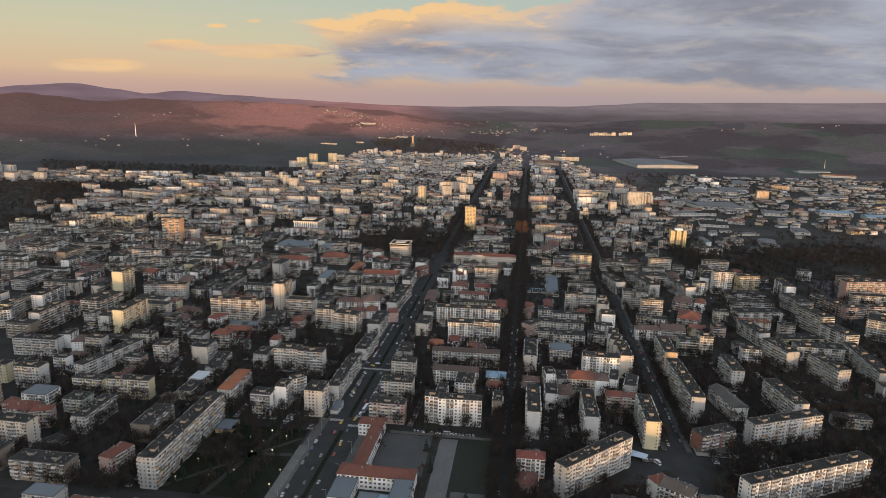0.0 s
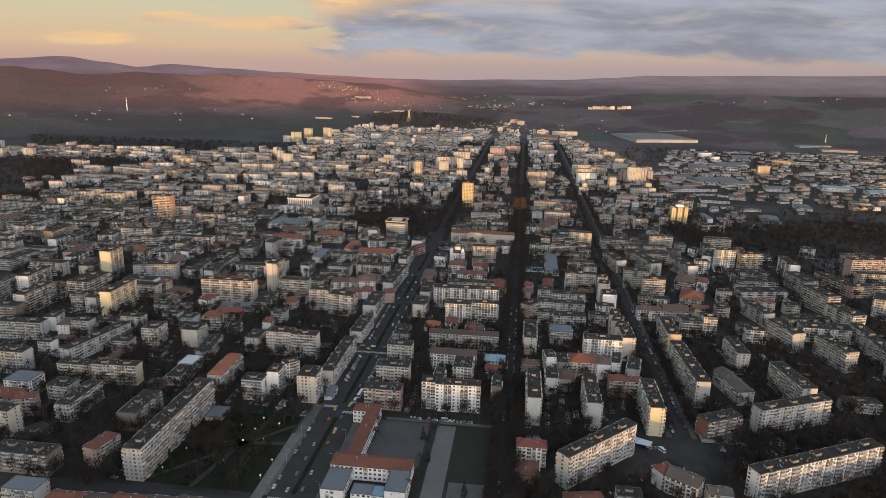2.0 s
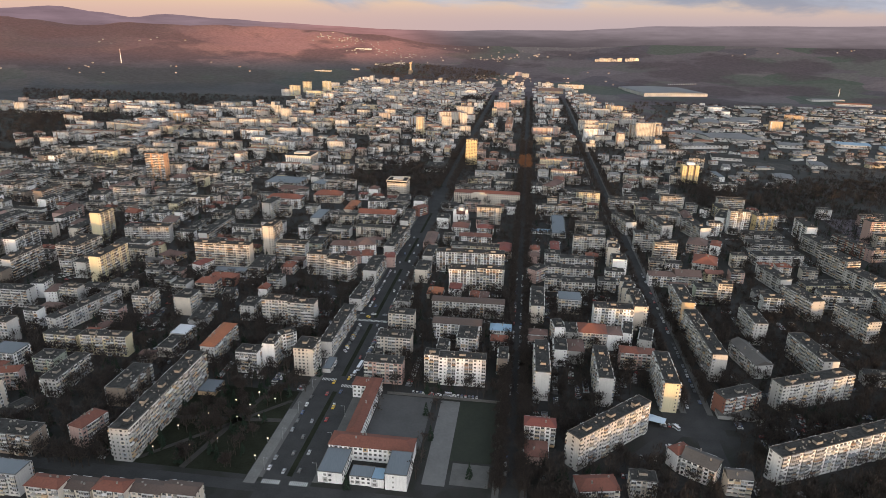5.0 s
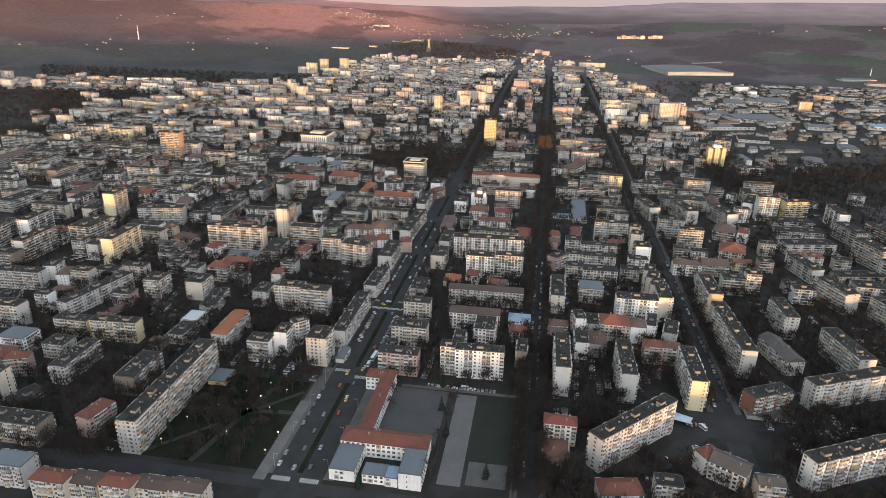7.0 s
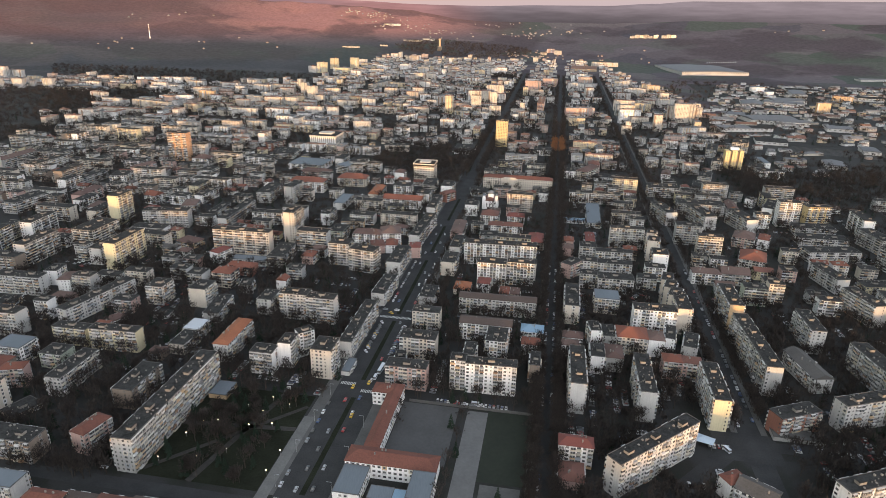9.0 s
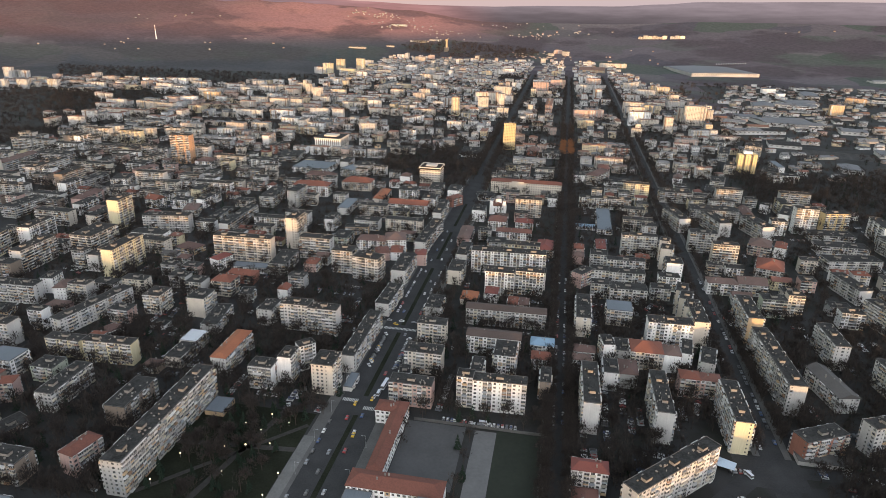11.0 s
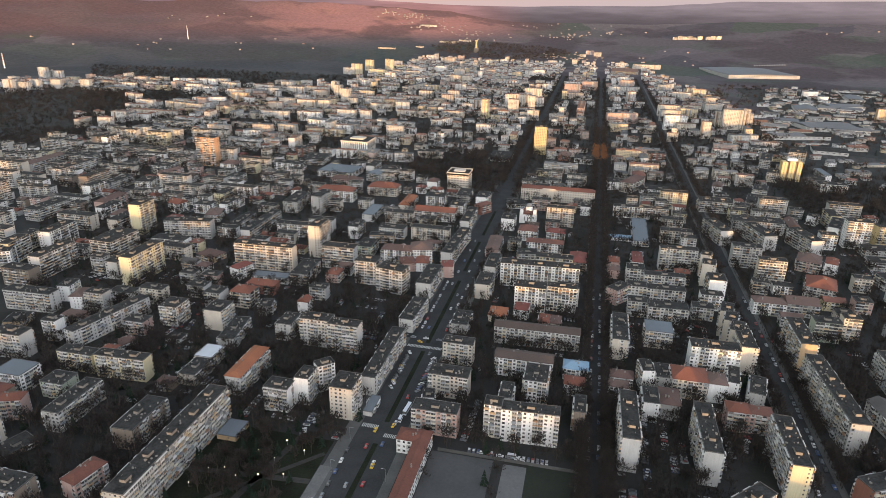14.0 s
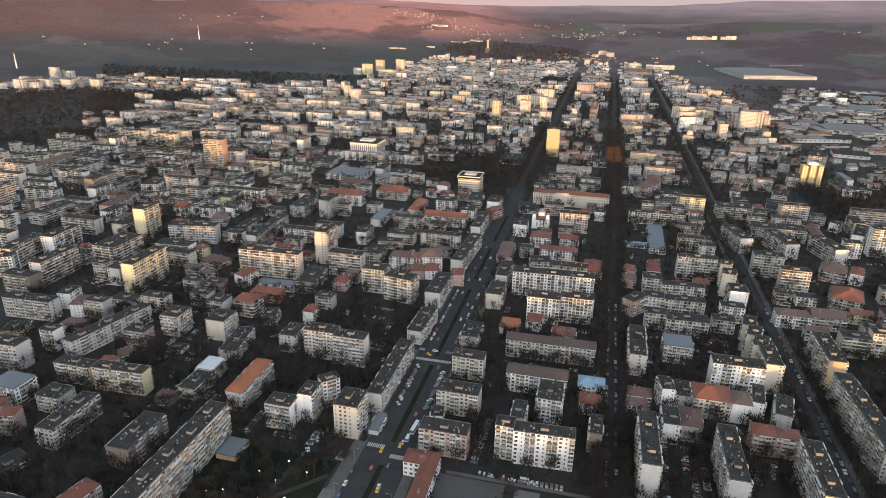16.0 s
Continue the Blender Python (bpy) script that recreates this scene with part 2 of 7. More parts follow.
ROOF_EDGE = surface("tarred_parapet", (0.11, 0.105, 0.1), vary=0.3)
BALCONY_ONE = surface("balcony_cladding_single", (0.5, 0.5, 0.5), vary=0.2, per="object", pick=steps((0.5, 0.49, 0.46), (0.66, 0.65, 0.62), (0.36, 0.33, 0.28), (0.45, 0.44, 0.42), (0.27, 0.17, 0.11), (0.58, 0.53, 0.43), (0.3, 0.32, 0.34), (0.5, 0.45, 0.36), (0.7, 0.69, 0.68), (0.2, 0.2, 0.2)))
ASPHALT = surface("asphalt", (0.042, 0.042, 0.042), vary=0.4, fine=1.0, coarse=0.07, sheen=0.15)
PAVING = surface("concrete_paving", (0.1, 0.098, 0.093), vary=0.3, fine=0.9, coarse=0.1, sheen=0.2)
GRASS = surface("winter_grass", (0.019, 0.021, 0.014), vary=0.6, fine=0.8, coarse=0.06, sheen=0.06)
BARK = surface("bark", (0.06, 0.048, 0.04), vary=0.3, sheen=0.1)
TWIGS = surface("bare_twigs", (0.085, 0.066, 0.055), vary=0.3, sheen=0.06, fine=0.6, coarse=0.08, per="island", pick=steps((0.05, 0.042, 0.037), (0.037, 0.032, 0.03), (0.063, 0.051, 0.044), (0.043, 0.037, 0.034)))
NEEDLES = surface("conifer_needles", (0.02, 0.03, 0.02), vary=0.4, sheen=0.1)
RUSSET = surface("russet_leaves", (0.2, 0.085, 0.035), vary=0.4)
PAINT = surface("white_road_paint", (0.5, 0.5, 0.48), vary=0.3)
STEEL = surface("galvanised_steel", (0.4, 0.4, 0.4), rough=0.5, metal=0.6, vary=0.15)
RUBBER = surface("tyre_rubber", (0.03, 0.03, 0.03), vary=0.1)
CAR_PAINT = surface("car_paint", (0.3, 0.3, 0.3), rough=0.3, vary=0.06, bump=0.0, per="object", pick=steps((0.6, 0.6, 0.6), (0.05, 0.05, 0.055), (0.32, 0.33, 0.34), (0.12, 0.13, 0.15), (0.5, 0.5, 0.52), (0.04, 0.07, 0.16), (0.28, 0.03, 0.03), (0.2, 0.21, 0.22), (0.62, 0.62, 0.6), (0.08, 0.08, 0.08)))
CAR_MANY = surface("parked_car_paint", (0.3, 0.3, 0.3), rough=0.3, vary=0.06, bump=0.0, per="island", pick=steps((0.5, 0.5, 0.5), (0.04, 0.04, 0.045), (0.28, 0.29, 0.3), (0.1, 0.11, 0.13), (0.42, 0.42, 0.44), (0.04, 0.06, 0.13), (0.2, 0.03, 0.03), (0.16, 0.17, 0.18), (0.5, 0.5, 0.48)))
TAXI_PAINT = surface("taxi_yellow_paint", (0.62, 0.4, 0.03), rough=0.35, vary=0.06, bump=0.0)
BUS_PAINT = surface("bus_white_paint", (0.6, 0.62, 0.66), rough=0.35, vary=0.06, bump=0.0)

# ---- building blocks for meshes ----
GRID = 7.3                                   # the town's streets head this many degrees to the right of +y
SG, CG = math.sin(radians(GRID)), math.cos(radians(GRID))


def town(u, v):
    """A place in the town's own plan: u across the avenues, v along them."""
    return u * CG + v * SG, -u * SG + v * CG


def plan(x, y):
    return x * CG - y * SG, x * SG + y * CG


EYE_Z, FLAT_EDGE, NEAR_RIDGE, RIM = 252.0, 2900.0, 4350.0, 4900.0
# degrees over the level, seen from the flight's start: the skyline, and the nearer hills to the left
SKYLINE = ((-60, 0.5), (-35, 0.43), (-32.6, 0.68), (-29.7, 0.89), (-27, 0.54), (-24.6, 0.21), (-22.5, 0.48), (-17.8, 0.23), (-14, 0.03), (-9.4, -0.16), (-5.5, -0.32), (0.5, -0.35), (5.4, -0.21), (10.3, -0.16), (14, 0.06), (17.2, 0.31), (27.7, 0.46), (36, 0.62), (60, 0.6))
FOOTHILLS = ((-60, 0.0), (-34.4, -0.09), (-33.2, 0.06), (-30.9, -0.18), (-29, -0.35), (-27, -0.44), (-25, -0.23), (-18.7, -0.29), (-15, -0.41), (-11.3, -0.53), (-4.5, -0.64), (60, -0.7))


def along(table, q):
    for (a, p), (b, r) in zip(table, table[1:]):
        if a <= q <= b:
            k = (q - a) / (b - a)
            k = k * k * (3 - 2 * k)
            return p + (r - p) * k
    return table[-1][1]


def rise(x, y):
    """Height of the land: level under the town, swelling to the hills that ring it."""
    r = math.hypot(x, y)
    if r <= FLAT_EDGE or y < 0:
        return 0.0
    az = math.degrees(math.atan2(x, max(y, 1.0)))
    flat = -math.degrees(math.atan(EYE_Z / FLAT_EDGE))
    rim = along(SKYLINE, az)
    hills = 1 / (1 + math.exp((az + 3.5) / 1.6))
    plain = flat + (rim - flat) * min(1.0, (r - FLAT_EDGE) / (RIM - FLAT_EDGE))
    foot = along(FOOTHILLS, az)
    if r < NEAR_RIDGE:
        k = (r - FLAT_EDGE) / (NEAR_RIDGE - FLAT_EDGE)
        up = flat + (foot - flat) * k ** 0.92
    else:
        k = (r - NEAR_RIDGE) / (RIM - NEAR_RIDGE)
        up = foot - 0.5 * math.sin(math.pi * min(1.0, k * 1.25)) * (1 - k) + (rim - foot) * min(1.0, k) ** 2.0
    deg = plain * (1 - hills) + up * hills
    k = min(1.0, (r - FLAT_EDGE) / 700)
    rough = k * ((14 * hills + 3) * noise.noise((x / 330, y / 330, 0.3)) + (7 * hills + 2) * noise.noise((x / 120, y / 120, 2.0)))
    fade = 1 - 0.8 * max(0.0, min(1.0, (r - 4700) / 200))
    return EYE_Z + r * math.tan(radians(deg)) + rough * fade


def polar(az, r):
    return r * math.sin(radians(az)), r * math.cos(radians(az))


class Geo:
    """Collects boxes and roofs and turns them into one mesh."""

    def __init__(self):
        self.v, self.f, self.m = [], [], []

    def box(self, x0, x1, y0, y1, z0, z1, m=0, bottom=False):
        n = len(self.v)
        self.v += [(x0, y0, z0), (x1, y0, z0), (x1, y1, z0), (x0, y1, z0), (x0, y0, z1), (x1, y0, z1), (x1, y1, z1), (x0, y1, z1)]
        faces = [(n + 4, n + 5, n + 6, n + 7), (n, n + 1, n + 5, n + 4), (n + 1, n + 2, n + 6, n + 5), (n + 2, n + 3, n + 7, n + 6), (n + 3, n, n + 4, n + 7)]
        if bottom:
            faces.append((n + 3, n + 2, n + 1, n))
        self.f += faces
        self.m += [m] * len(faces)

    def poly(self, points, m=0):
        n = len(self.v)
        self.v += points
        self.f.append(tuple(range(n, n + len(points))))
        self.m.append(m)

    def hip(self, x0, x1, y0, y1, z, h, inset, m=0):
        """A hipped roof (inset > 0) or a gable (inset 0) with its ridge along the longer side."""
        n = len(self.v)
        if x1 - x0 >= y1 - y0:
            c = (y0 + y1) / 2
            a, b = (x0 + inset, c, z + h), (x1 - inset, c, z + h)
            order = [(0, 1, 5, 4), (2, 3, 4, 5), (1, 2, 5), (3, 0, 4)]
        else:
            c = (x0 + x1) / 2
            a, b = (c, y0 + inset, z + h), (c, y1 - inset, z + h)
            order = [(1, 2, 5, 4), (3, 0, 4, 5), (0, 1, 4), (2, 3, 5)]
        self.v += [(x0, y0, z), (x1, y0, z), (x1, y1, z), (x0, y1, z), a, b]
        self.f += [tuple(n + i for i in q) for q in order]
        self.m += [m] * 4

    def mesh(self, name, mats):
        me = bpy.data.meshes.new(name)
        me.from_pydata(self.v, [], self.f)
        for q in mats:
            me.materials.append(q)
        if len(mats) > 1:
            me.polygons.foreach_set("material_index", self.m)
        me.update()
        return me

    def moved(self, other, x, y, z, turn):
        """Takes over another collection, turned and moved."""
        c, s = math.cos(radians(turn)), math.sin(radians(turn))
        n = len(self.v)
        self.v += [(x + a * c - b * s, y + a * s + b * c, z + e) for a, b, e in other.v]
        self.f += [tuple(i + n for i in q) for q in other.f]
        self.m += other.m


def part(name, geo, mats, parent, label="", kind=""):
    ob = new(name, geo.mesh(name, mats if isinstance(mats, list) else [mats]))
    ob.parent = parent
    return tagged(ob, label, kind=kind)


def structure(name, geo, mats, label, category):
    return tagged(new(name, geo.mesh(name, mats if isinstance(mats, list) else [mats])), label, category, kind="structure")


# ---- the land ----


def make_land():
    near = [0, 60] + [120 * i for i in range(1, 24)] + [2900 + 50 * i for i in range(1, 30)]
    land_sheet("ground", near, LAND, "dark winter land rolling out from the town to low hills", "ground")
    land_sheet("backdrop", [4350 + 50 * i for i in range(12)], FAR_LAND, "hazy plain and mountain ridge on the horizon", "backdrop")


def land_sheet(name, rings, material, label, category, n=420):
    v, f = [], []
    for r in rings:
        for i in range(n):
            a = 2 * math.pi * i / n
            x, y = r * math.sin(a), r * math.cos(a)
            v.append((x, y, rise(x, y) if y > 0 else ridge(x, y)))
    for k in range(len(rings) - 1):
        for i in range(n):
            a, b = k * n + i, k * n + (i + 1) % n
            f.append((a, b, b + n, a + n))
    me = bpy.data.meshes.new(name)
    me.from_pydata(v, [], f)
    me.materials.append(material)
    me.polygons.foreach_set("use_smooth", [True] * len(f))
    me.update()
    return tagged(new(name, me), label, category, kind="structure")


def ridge(x, y):
    """Unseen rise added behind the flight to keep the low sun off the nearest streets."""
    back = max(0.0, min(1.0, (-y - 1100) / 250))
    side = 1 / (1 + math.exp((x - 520) / 40))
    # notch and lower right side placed so that sun reaches the blocks there
    sun_notch = math.exp(-((x - 622) / 26) ** 2)
    right = 1 / (1 + math.exp((700 - x) / 25))
    z = back * (RIDGE + RIDGE_LEFT * side - 15 * sun_notch - 6 * right + 3 * noise.noise((x / 160, 3.3, 0.0)))
    r = math.hypot(x, y)
    if r > 2900:
        t = min(1.0, (-y) / 900)
        z = max(z, 252 * min(1.0, (r - 2900) / 1900) * (1 - t))
    return z


RIDGE, RIDGE_LEFT = 51.0, 10.0


def land_material():
    m = bpy.data.materials.new("winter_land")
    m.use_nodes = True
    add, link = nodes_of(m.node_tree)
    pos = add("ShaderNodeNewGeometry").outputs["Position"]
    fields = add("ShaderNodeTexVoronoi", Scale=0.0042, Randomness=0.9)
    warp = add("ShaderNodeTexNoise", Scale=0.004, Detail=4.0)
    link(pos, warp.inputs["Vector"])
    mixv = add("ShaderNodeVectorMath", op="MULTIPLY_ADD")
    link(warp.outputs[1], mixv.inputs[0])
    mixv.inputs[1].default_value = (220, 220, 0)
    link(pos, mixv.inputs[2])
    link(mixv.outputs[0], fields.inputs["Vector"])
    pick = add("ShaderNodeValToRGB")
    # field colours lifted and purpled in place of haze over the plain
    ramp_of(pick, [(0.0, (0.085, 0.074, 0.08)), (0.3, (0.115, 0.098, 0.104)), (0.45, (0.068, 0.082, 0.066)), (0.62, (0.14, 0.118, 0.122)), (0.8, (0.075, 0.068, 0.078)), (1.0, (0.125, 0.107, 0.116))])
    link(fields.outputs["Color"], pick.inputs[0])
    fine = add("ShaderNodeTexNoise", Scale=0.06, Detail=8.0, Roughness=0.65)
    link(pos, fine.inputs["Vector"])
    woods = add("ShaderNodeTexNoise", Scale=0.0022, Detail=5.0, Roughness=0.55)
    link(pos, woods.inputs["Vector"])
    wood = span(add, link, woods.outputs[0], 0.47, 0.56)
    col = mix_node(add, link, math_node(add, link, "MULTIPLY", wood, 0.85), pick.outputs[0], (0.07, 0.056, 0.062))
    height = add("ShaderNodeSeparateXYZ")
    link(pos, height.inputs[0])
    # red slopes: sunset light painted into their colour, brightest in the middle
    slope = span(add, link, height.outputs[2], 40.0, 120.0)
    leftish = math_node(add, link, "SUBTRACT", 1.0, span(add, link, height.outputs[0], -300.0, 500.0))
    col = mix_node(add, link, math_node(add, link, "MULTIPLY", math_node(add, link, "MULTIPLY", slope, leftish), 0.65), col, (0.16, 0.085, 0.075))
    sunset_zone = math_node(add, link, "MULTIPLY", span(add, link, height.outputs[0], -1900.0, -900.0), math_node(add, link, "SUBTRACT", 1.0, span(add, link, height.outputs[0], -400.0, 300.0)))
    col = mix_node(add, link, math_node(add, link, "MULTIPLY", math_node(add, link, "MULTIPLY", slope, sunset_zone), math_node(add, link, "SUBTRACT", 0.52, math_node(add, link, "MULTIPLY", wood, 0.4))), col, (0.52, 0.23, 0.19))
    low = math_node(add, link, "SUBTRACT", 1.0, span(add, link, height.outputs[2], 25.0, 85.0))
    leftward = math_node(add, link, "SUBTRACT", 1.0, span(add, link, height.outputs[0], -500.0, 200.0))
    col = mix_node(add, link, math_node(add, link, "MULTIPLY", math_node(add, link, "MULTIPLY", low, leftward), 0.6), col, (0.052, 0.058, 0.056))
    gain = math_node(add, link, "ADD", 0.45, math_node(add, link, "MULTIPLY", fine.outputs[0], 1.1))
    g = add("ShaderNodeCombineColor")
    for i in range(3):
        link(gain, g.inputs[i])
    col = mix_node(add, link, 1.0, col, g.outputs[0], "MULTIPLY")
    p = add("ShaderNodeBsdfPrincipled", Roughness=1.0)
    p.inputs["Specular IOR Level"].default_value = 0.1
    link(col, p.inputs["Base Color"])
    bump = add("ShaderNodeBump", Strength=0.6, Distance=2.0)
    link(fine.outputs[0], bump.inputs["Height"])
    link(bump.outputs[0], p.inputs["Normal"])
    o = add("ShaderNodeOutputMaterial")
    link(p.outputs[0], o.inputs[0])
    return m


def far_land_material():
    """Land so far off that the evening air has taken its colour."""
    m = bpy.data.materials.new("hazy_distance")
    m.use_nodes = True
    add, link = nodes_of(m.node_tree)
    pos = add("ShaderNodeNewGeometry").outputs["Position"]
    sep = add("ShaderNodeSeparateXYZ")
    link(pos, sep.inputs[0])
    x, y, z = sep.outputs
    # distance haze painted as emission, paler towards the skyline
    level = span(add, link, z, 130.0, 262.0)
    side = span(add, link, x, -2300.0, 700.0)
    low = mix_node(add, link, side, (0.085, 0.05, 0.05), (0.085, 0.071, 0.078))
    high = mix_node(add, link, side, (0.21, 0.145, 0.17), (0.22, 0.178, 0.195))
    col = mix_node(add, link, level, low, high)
    # rosy sunset light added to the glow around the middle
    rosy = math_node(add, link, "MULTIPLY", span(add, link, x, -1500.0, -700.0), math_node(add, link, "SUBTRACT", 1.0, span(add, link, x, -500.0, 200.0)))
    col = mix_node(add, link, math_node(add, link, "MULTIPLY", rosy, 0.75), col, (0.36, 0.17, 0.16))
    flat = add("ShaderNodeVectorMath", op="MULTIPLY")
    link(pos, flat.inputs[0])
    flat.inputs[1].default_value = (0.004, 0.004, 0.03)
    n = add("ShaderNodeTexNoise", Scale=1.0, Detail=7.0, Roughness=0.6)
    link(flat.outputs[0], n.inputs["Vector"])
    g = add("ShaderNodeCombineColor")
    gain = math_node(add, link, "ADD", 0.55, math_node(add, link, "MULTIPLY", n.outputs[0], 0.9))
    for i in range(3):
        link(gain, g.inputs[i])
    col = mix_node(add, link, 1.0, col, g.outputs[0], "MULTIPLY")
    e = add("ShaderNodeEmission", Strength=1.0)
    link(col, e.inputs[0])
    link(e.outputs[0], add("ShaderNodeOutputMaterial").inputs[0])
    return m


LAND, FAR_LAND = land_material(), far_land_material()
make_land()

# ---- streets, squares and lawns ----


def strip(u0, u1, v0, v1, z, low=-0.1):
    """A flat slab in the town's plan."""
    g = Geo()
    p = [town(u0, v0), town(u1, v0), town(u1, v1), town(u0, v1)]
    g.v = [(x, y, low) for x, y in p] + [(x, y, z) for x, y in p]
    g.f = [(4, 5, 6, 7), (0, 1, 5, 4), (1, 2, 6, 5), (2, 3, 7, 6), (3, 0, 4, 7)]
    g.m = [0] * 5
    return g


def lane(a, b, width, z):
    """A slab between two places of the plan."""
    (u0, v0), (u1, v1) = a, b
    n = math.hypot(u1 - u0, v1 - v0)
    pu, pv = -(v1 - v0) / n * width / 2, (u1 - u0) / n * width / 2
    p = [town(u0 - pu, v0 - pv), town(u1 - pu, v1 - pv), town(u1 + pu, v1 + pv), town(u0 + pu, v0 + pv)]
    g = Geo()
    g.v = [(x, y, -0.1) for x, y in p] + [(x, y, z) for x, y in p]
    g.f = [(7, 6, 5, 4), (0, 1, 5, 4), (1, 2, 6, 5), (2, 3, 7, 6), (3, 0, 4, 7)]
    g.m = [0] * 5
    return g


# town floor between the houses: worn earth, asphalt yards and lawns in one sheet
def yard_material():
    m = bpy.data.materials.new("yards_of_earth_and_asphalt")
    m.use_nodes = True
    add, link = nodes_of(m.node_tree)
    pos = add("ShaderNodeNewGeometry").outputs["Position"]
    big = add("ShaderNodeTexNoise", Scale=0.03, Detail=3.0)
    mid = add("ShaderNodeTexNoise", Scale=0.12, Detail=6.0, Roughness=0.65)
    fine = add("ShaderNodeTexNoise", Scale=1.2, Detail=5.0)
    for q in (big, mid, fine):
        link(pos, q.inputs["Vector"])
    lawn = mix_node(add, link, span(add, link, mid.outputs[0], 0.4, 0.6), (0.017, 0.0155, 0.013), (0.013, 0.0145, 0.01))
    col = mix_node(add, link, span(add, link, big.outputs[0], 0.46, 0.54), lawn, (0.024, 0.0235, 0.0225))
    g = add("ShaderNodeCombineColor")
    gain = math_node(add, link, "ADD", 0.5, fine.outputs[0])
    for i in range(3):
        link(gain, g.inputs[i])
    col = mix_node(add, link, 1.0, col, g.outputs[0], "MULTIPLY")
    p = add("ShaderNodeBsdfPrincipled", Roughness=0.95)
    link(col, p.inputs["Base Color"])
    o = add("ShaderNodeOutputMaterial")
    link(p.outputs[0], o.inputs[0])
    return m


YARDS = yard_material()
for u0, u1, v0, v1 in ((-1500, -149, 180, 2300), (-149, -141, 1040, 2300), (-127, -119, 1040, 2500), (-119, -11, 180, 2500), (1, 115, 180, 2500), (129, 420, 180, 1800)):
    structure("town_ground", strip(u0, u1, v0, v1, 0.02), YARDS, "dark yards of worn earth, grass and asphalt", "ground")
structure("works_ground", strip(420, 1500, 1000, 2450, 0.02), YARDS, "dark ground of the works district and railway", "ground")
structure("road", strip(-149, -119, 100, 1040, 0.03), ASPHALT, "wide asphalt avenue with two carriageways", "road")
structure("road", strip(-141, -127, 1040, 2600, 0.03), ASPHALT, "narrower asphalt street running on from the avenue", "road")
structure("road", strip(-11, 1, 100, 2400, 0.03), ASPHALT, "narrow asphalt street under bare trees", "road")
structure("road", strip(115, 129, 100, 2500, 0.03), ASPHALT, "straight asphalt street between apartment blocks", "road")
for v0, u0, u1, w in ((336, -420, 60, 9), (575, -500, -11, 9), (456, -11, 20, 5), (596, 1, 115, 7), (705, -600, 300, 7), (812, -600, 320, 7), (925, -600, 330, 7), (1010, -700, 330, 8), (1195, -800, 330, 8), (1290, -900, 340, 8), (1500, -1000, 350, 8), (1720, -1100, 350, 8), (1960, -1100, 350, 8), (2220, -900, 350, 8)):
    structure("road", strip(u0, u1, v0 - w / 2, v0 + w / 2, 0.045), ASPHALT, "asphalt cross street between the blocks", "road")
structure("road", lane((22, 335), (118, 446), 11, 0.05), ASPHALT, "asphalt street running aslant to a junction", "road")
structure("road", lane((110, 440), (330, 448), 10, 0.055), ASPHALT, "asphalt street behind a row of parked cars", "road")
structure("square", strip(98, 136, 424, 452, 0.065), ASPHALT, "open asphalt junction where the streets meet", "road")
# pavements along the avenues, one kerb above the road
for u0, u1, v0, v1 in ((-157, -149, 344, 571), (-119, -113, 344, 571), (-157, -149, 580, 1040), (-119, -113, 580, 1040), (-15, -11, 340, 2300), (1, 5, 340, 2300), (111, 115, 452, 2300), (129, 133, 452, 2300)):
    structure("pavement", strip(u0, u1, v0, v1, 0.15), PAVING, "concrete pavement with a raised kerb", "pavement")
structure("promenade", strip(-158.5, -151.5, 338, 414, 0.19), surface("pale_promenade_slabs", (0.14, 0.137, 0.131), vary=0.3, fine=0.7, coarse=0.12, sheen=0.2), "pale paved promenade along the park", "pavement")
# planted strip down the middle of the avenue
for v0, v1 in ((347, 440), (462, 553), (566, 690), (715, 800), (822, 915)):
    g = strip(-135.4, -132.2, v0, v1, 0.17)
    structure("median", g, GRASS, "dark grass strip with a kerb between carriageways", "median")
# the school grounds
structure("schoolyard", strip(-99.5, -62, 384, 442.5, 0.06), surface("court_asphalt", (0.066, 0.065, 0.064), vary=0.25, fine=0.5, coarse=0.06), "worn grey asphalt schoolyard", "yard")
structure("school_path", strip(-56, -42.5, 352, 441, 0.07), surface("pale_concrete_slabs", (0.125, 0.123, 0.12), vary=0.25, fine=0.5, coarse=0.08), "pale concrete strip beside the playing field", "pavement")
structure("playing_field", strip(-42.5, -13, 376, 443, 0.05), surface("dark_turf", (0.014, 0.018, 0.01), vary=0.4, fine=0.4, coarse=0.07), "dark green playing field", "field")
structure("lower_court", strip(-40, -17.5, 354, 374, 0.06), PAVING, "small concrete court below the playing field", "court")
PARK_PATH = surface("worn_park_paving", (0.05, 0.047, 0.043), vary=0.5, fine=0.5, sheen=0.1)
structure("park_lawn", strip(-243, -159, 345, 436, 0.05), GRASS, "dark winter lawn of the park", "lawn")
for a, b, w in (((-243, 392), (-159, 400), 4), ((-200, 345), (-180, 436), 4), ((-230, 350), (-160, 424), 3)):
    structure("park_path", lane(a, b, w, 0.08), PARK_PATH, "concrete path through the park", "path")
structure("boundary_wall", strip(-96, -12.5, 443.4, 443.9, 2.0), PAVING, "low pale boundary wall of the schoolyard", "wall")


def zebra(u0, u1, v, along=3.6):
    """A crossing: white bars along the street."""
    n = int((u1 - u0) / 1.1)
    for i in range(n):
        q = u0 + i * 1.1
        structure("crossing_bar", strip(q, q + 0.55, v - along / 2, v + along / 2, 0.052), PAINT, "worn white bar of a pedestrian crossing", "road marking")


zebra(-148, -136, 341)
zebra(-131.5, -120, 341.5)
zebra(-148, -136, 456)
zebra(-131.5, -120, 449)
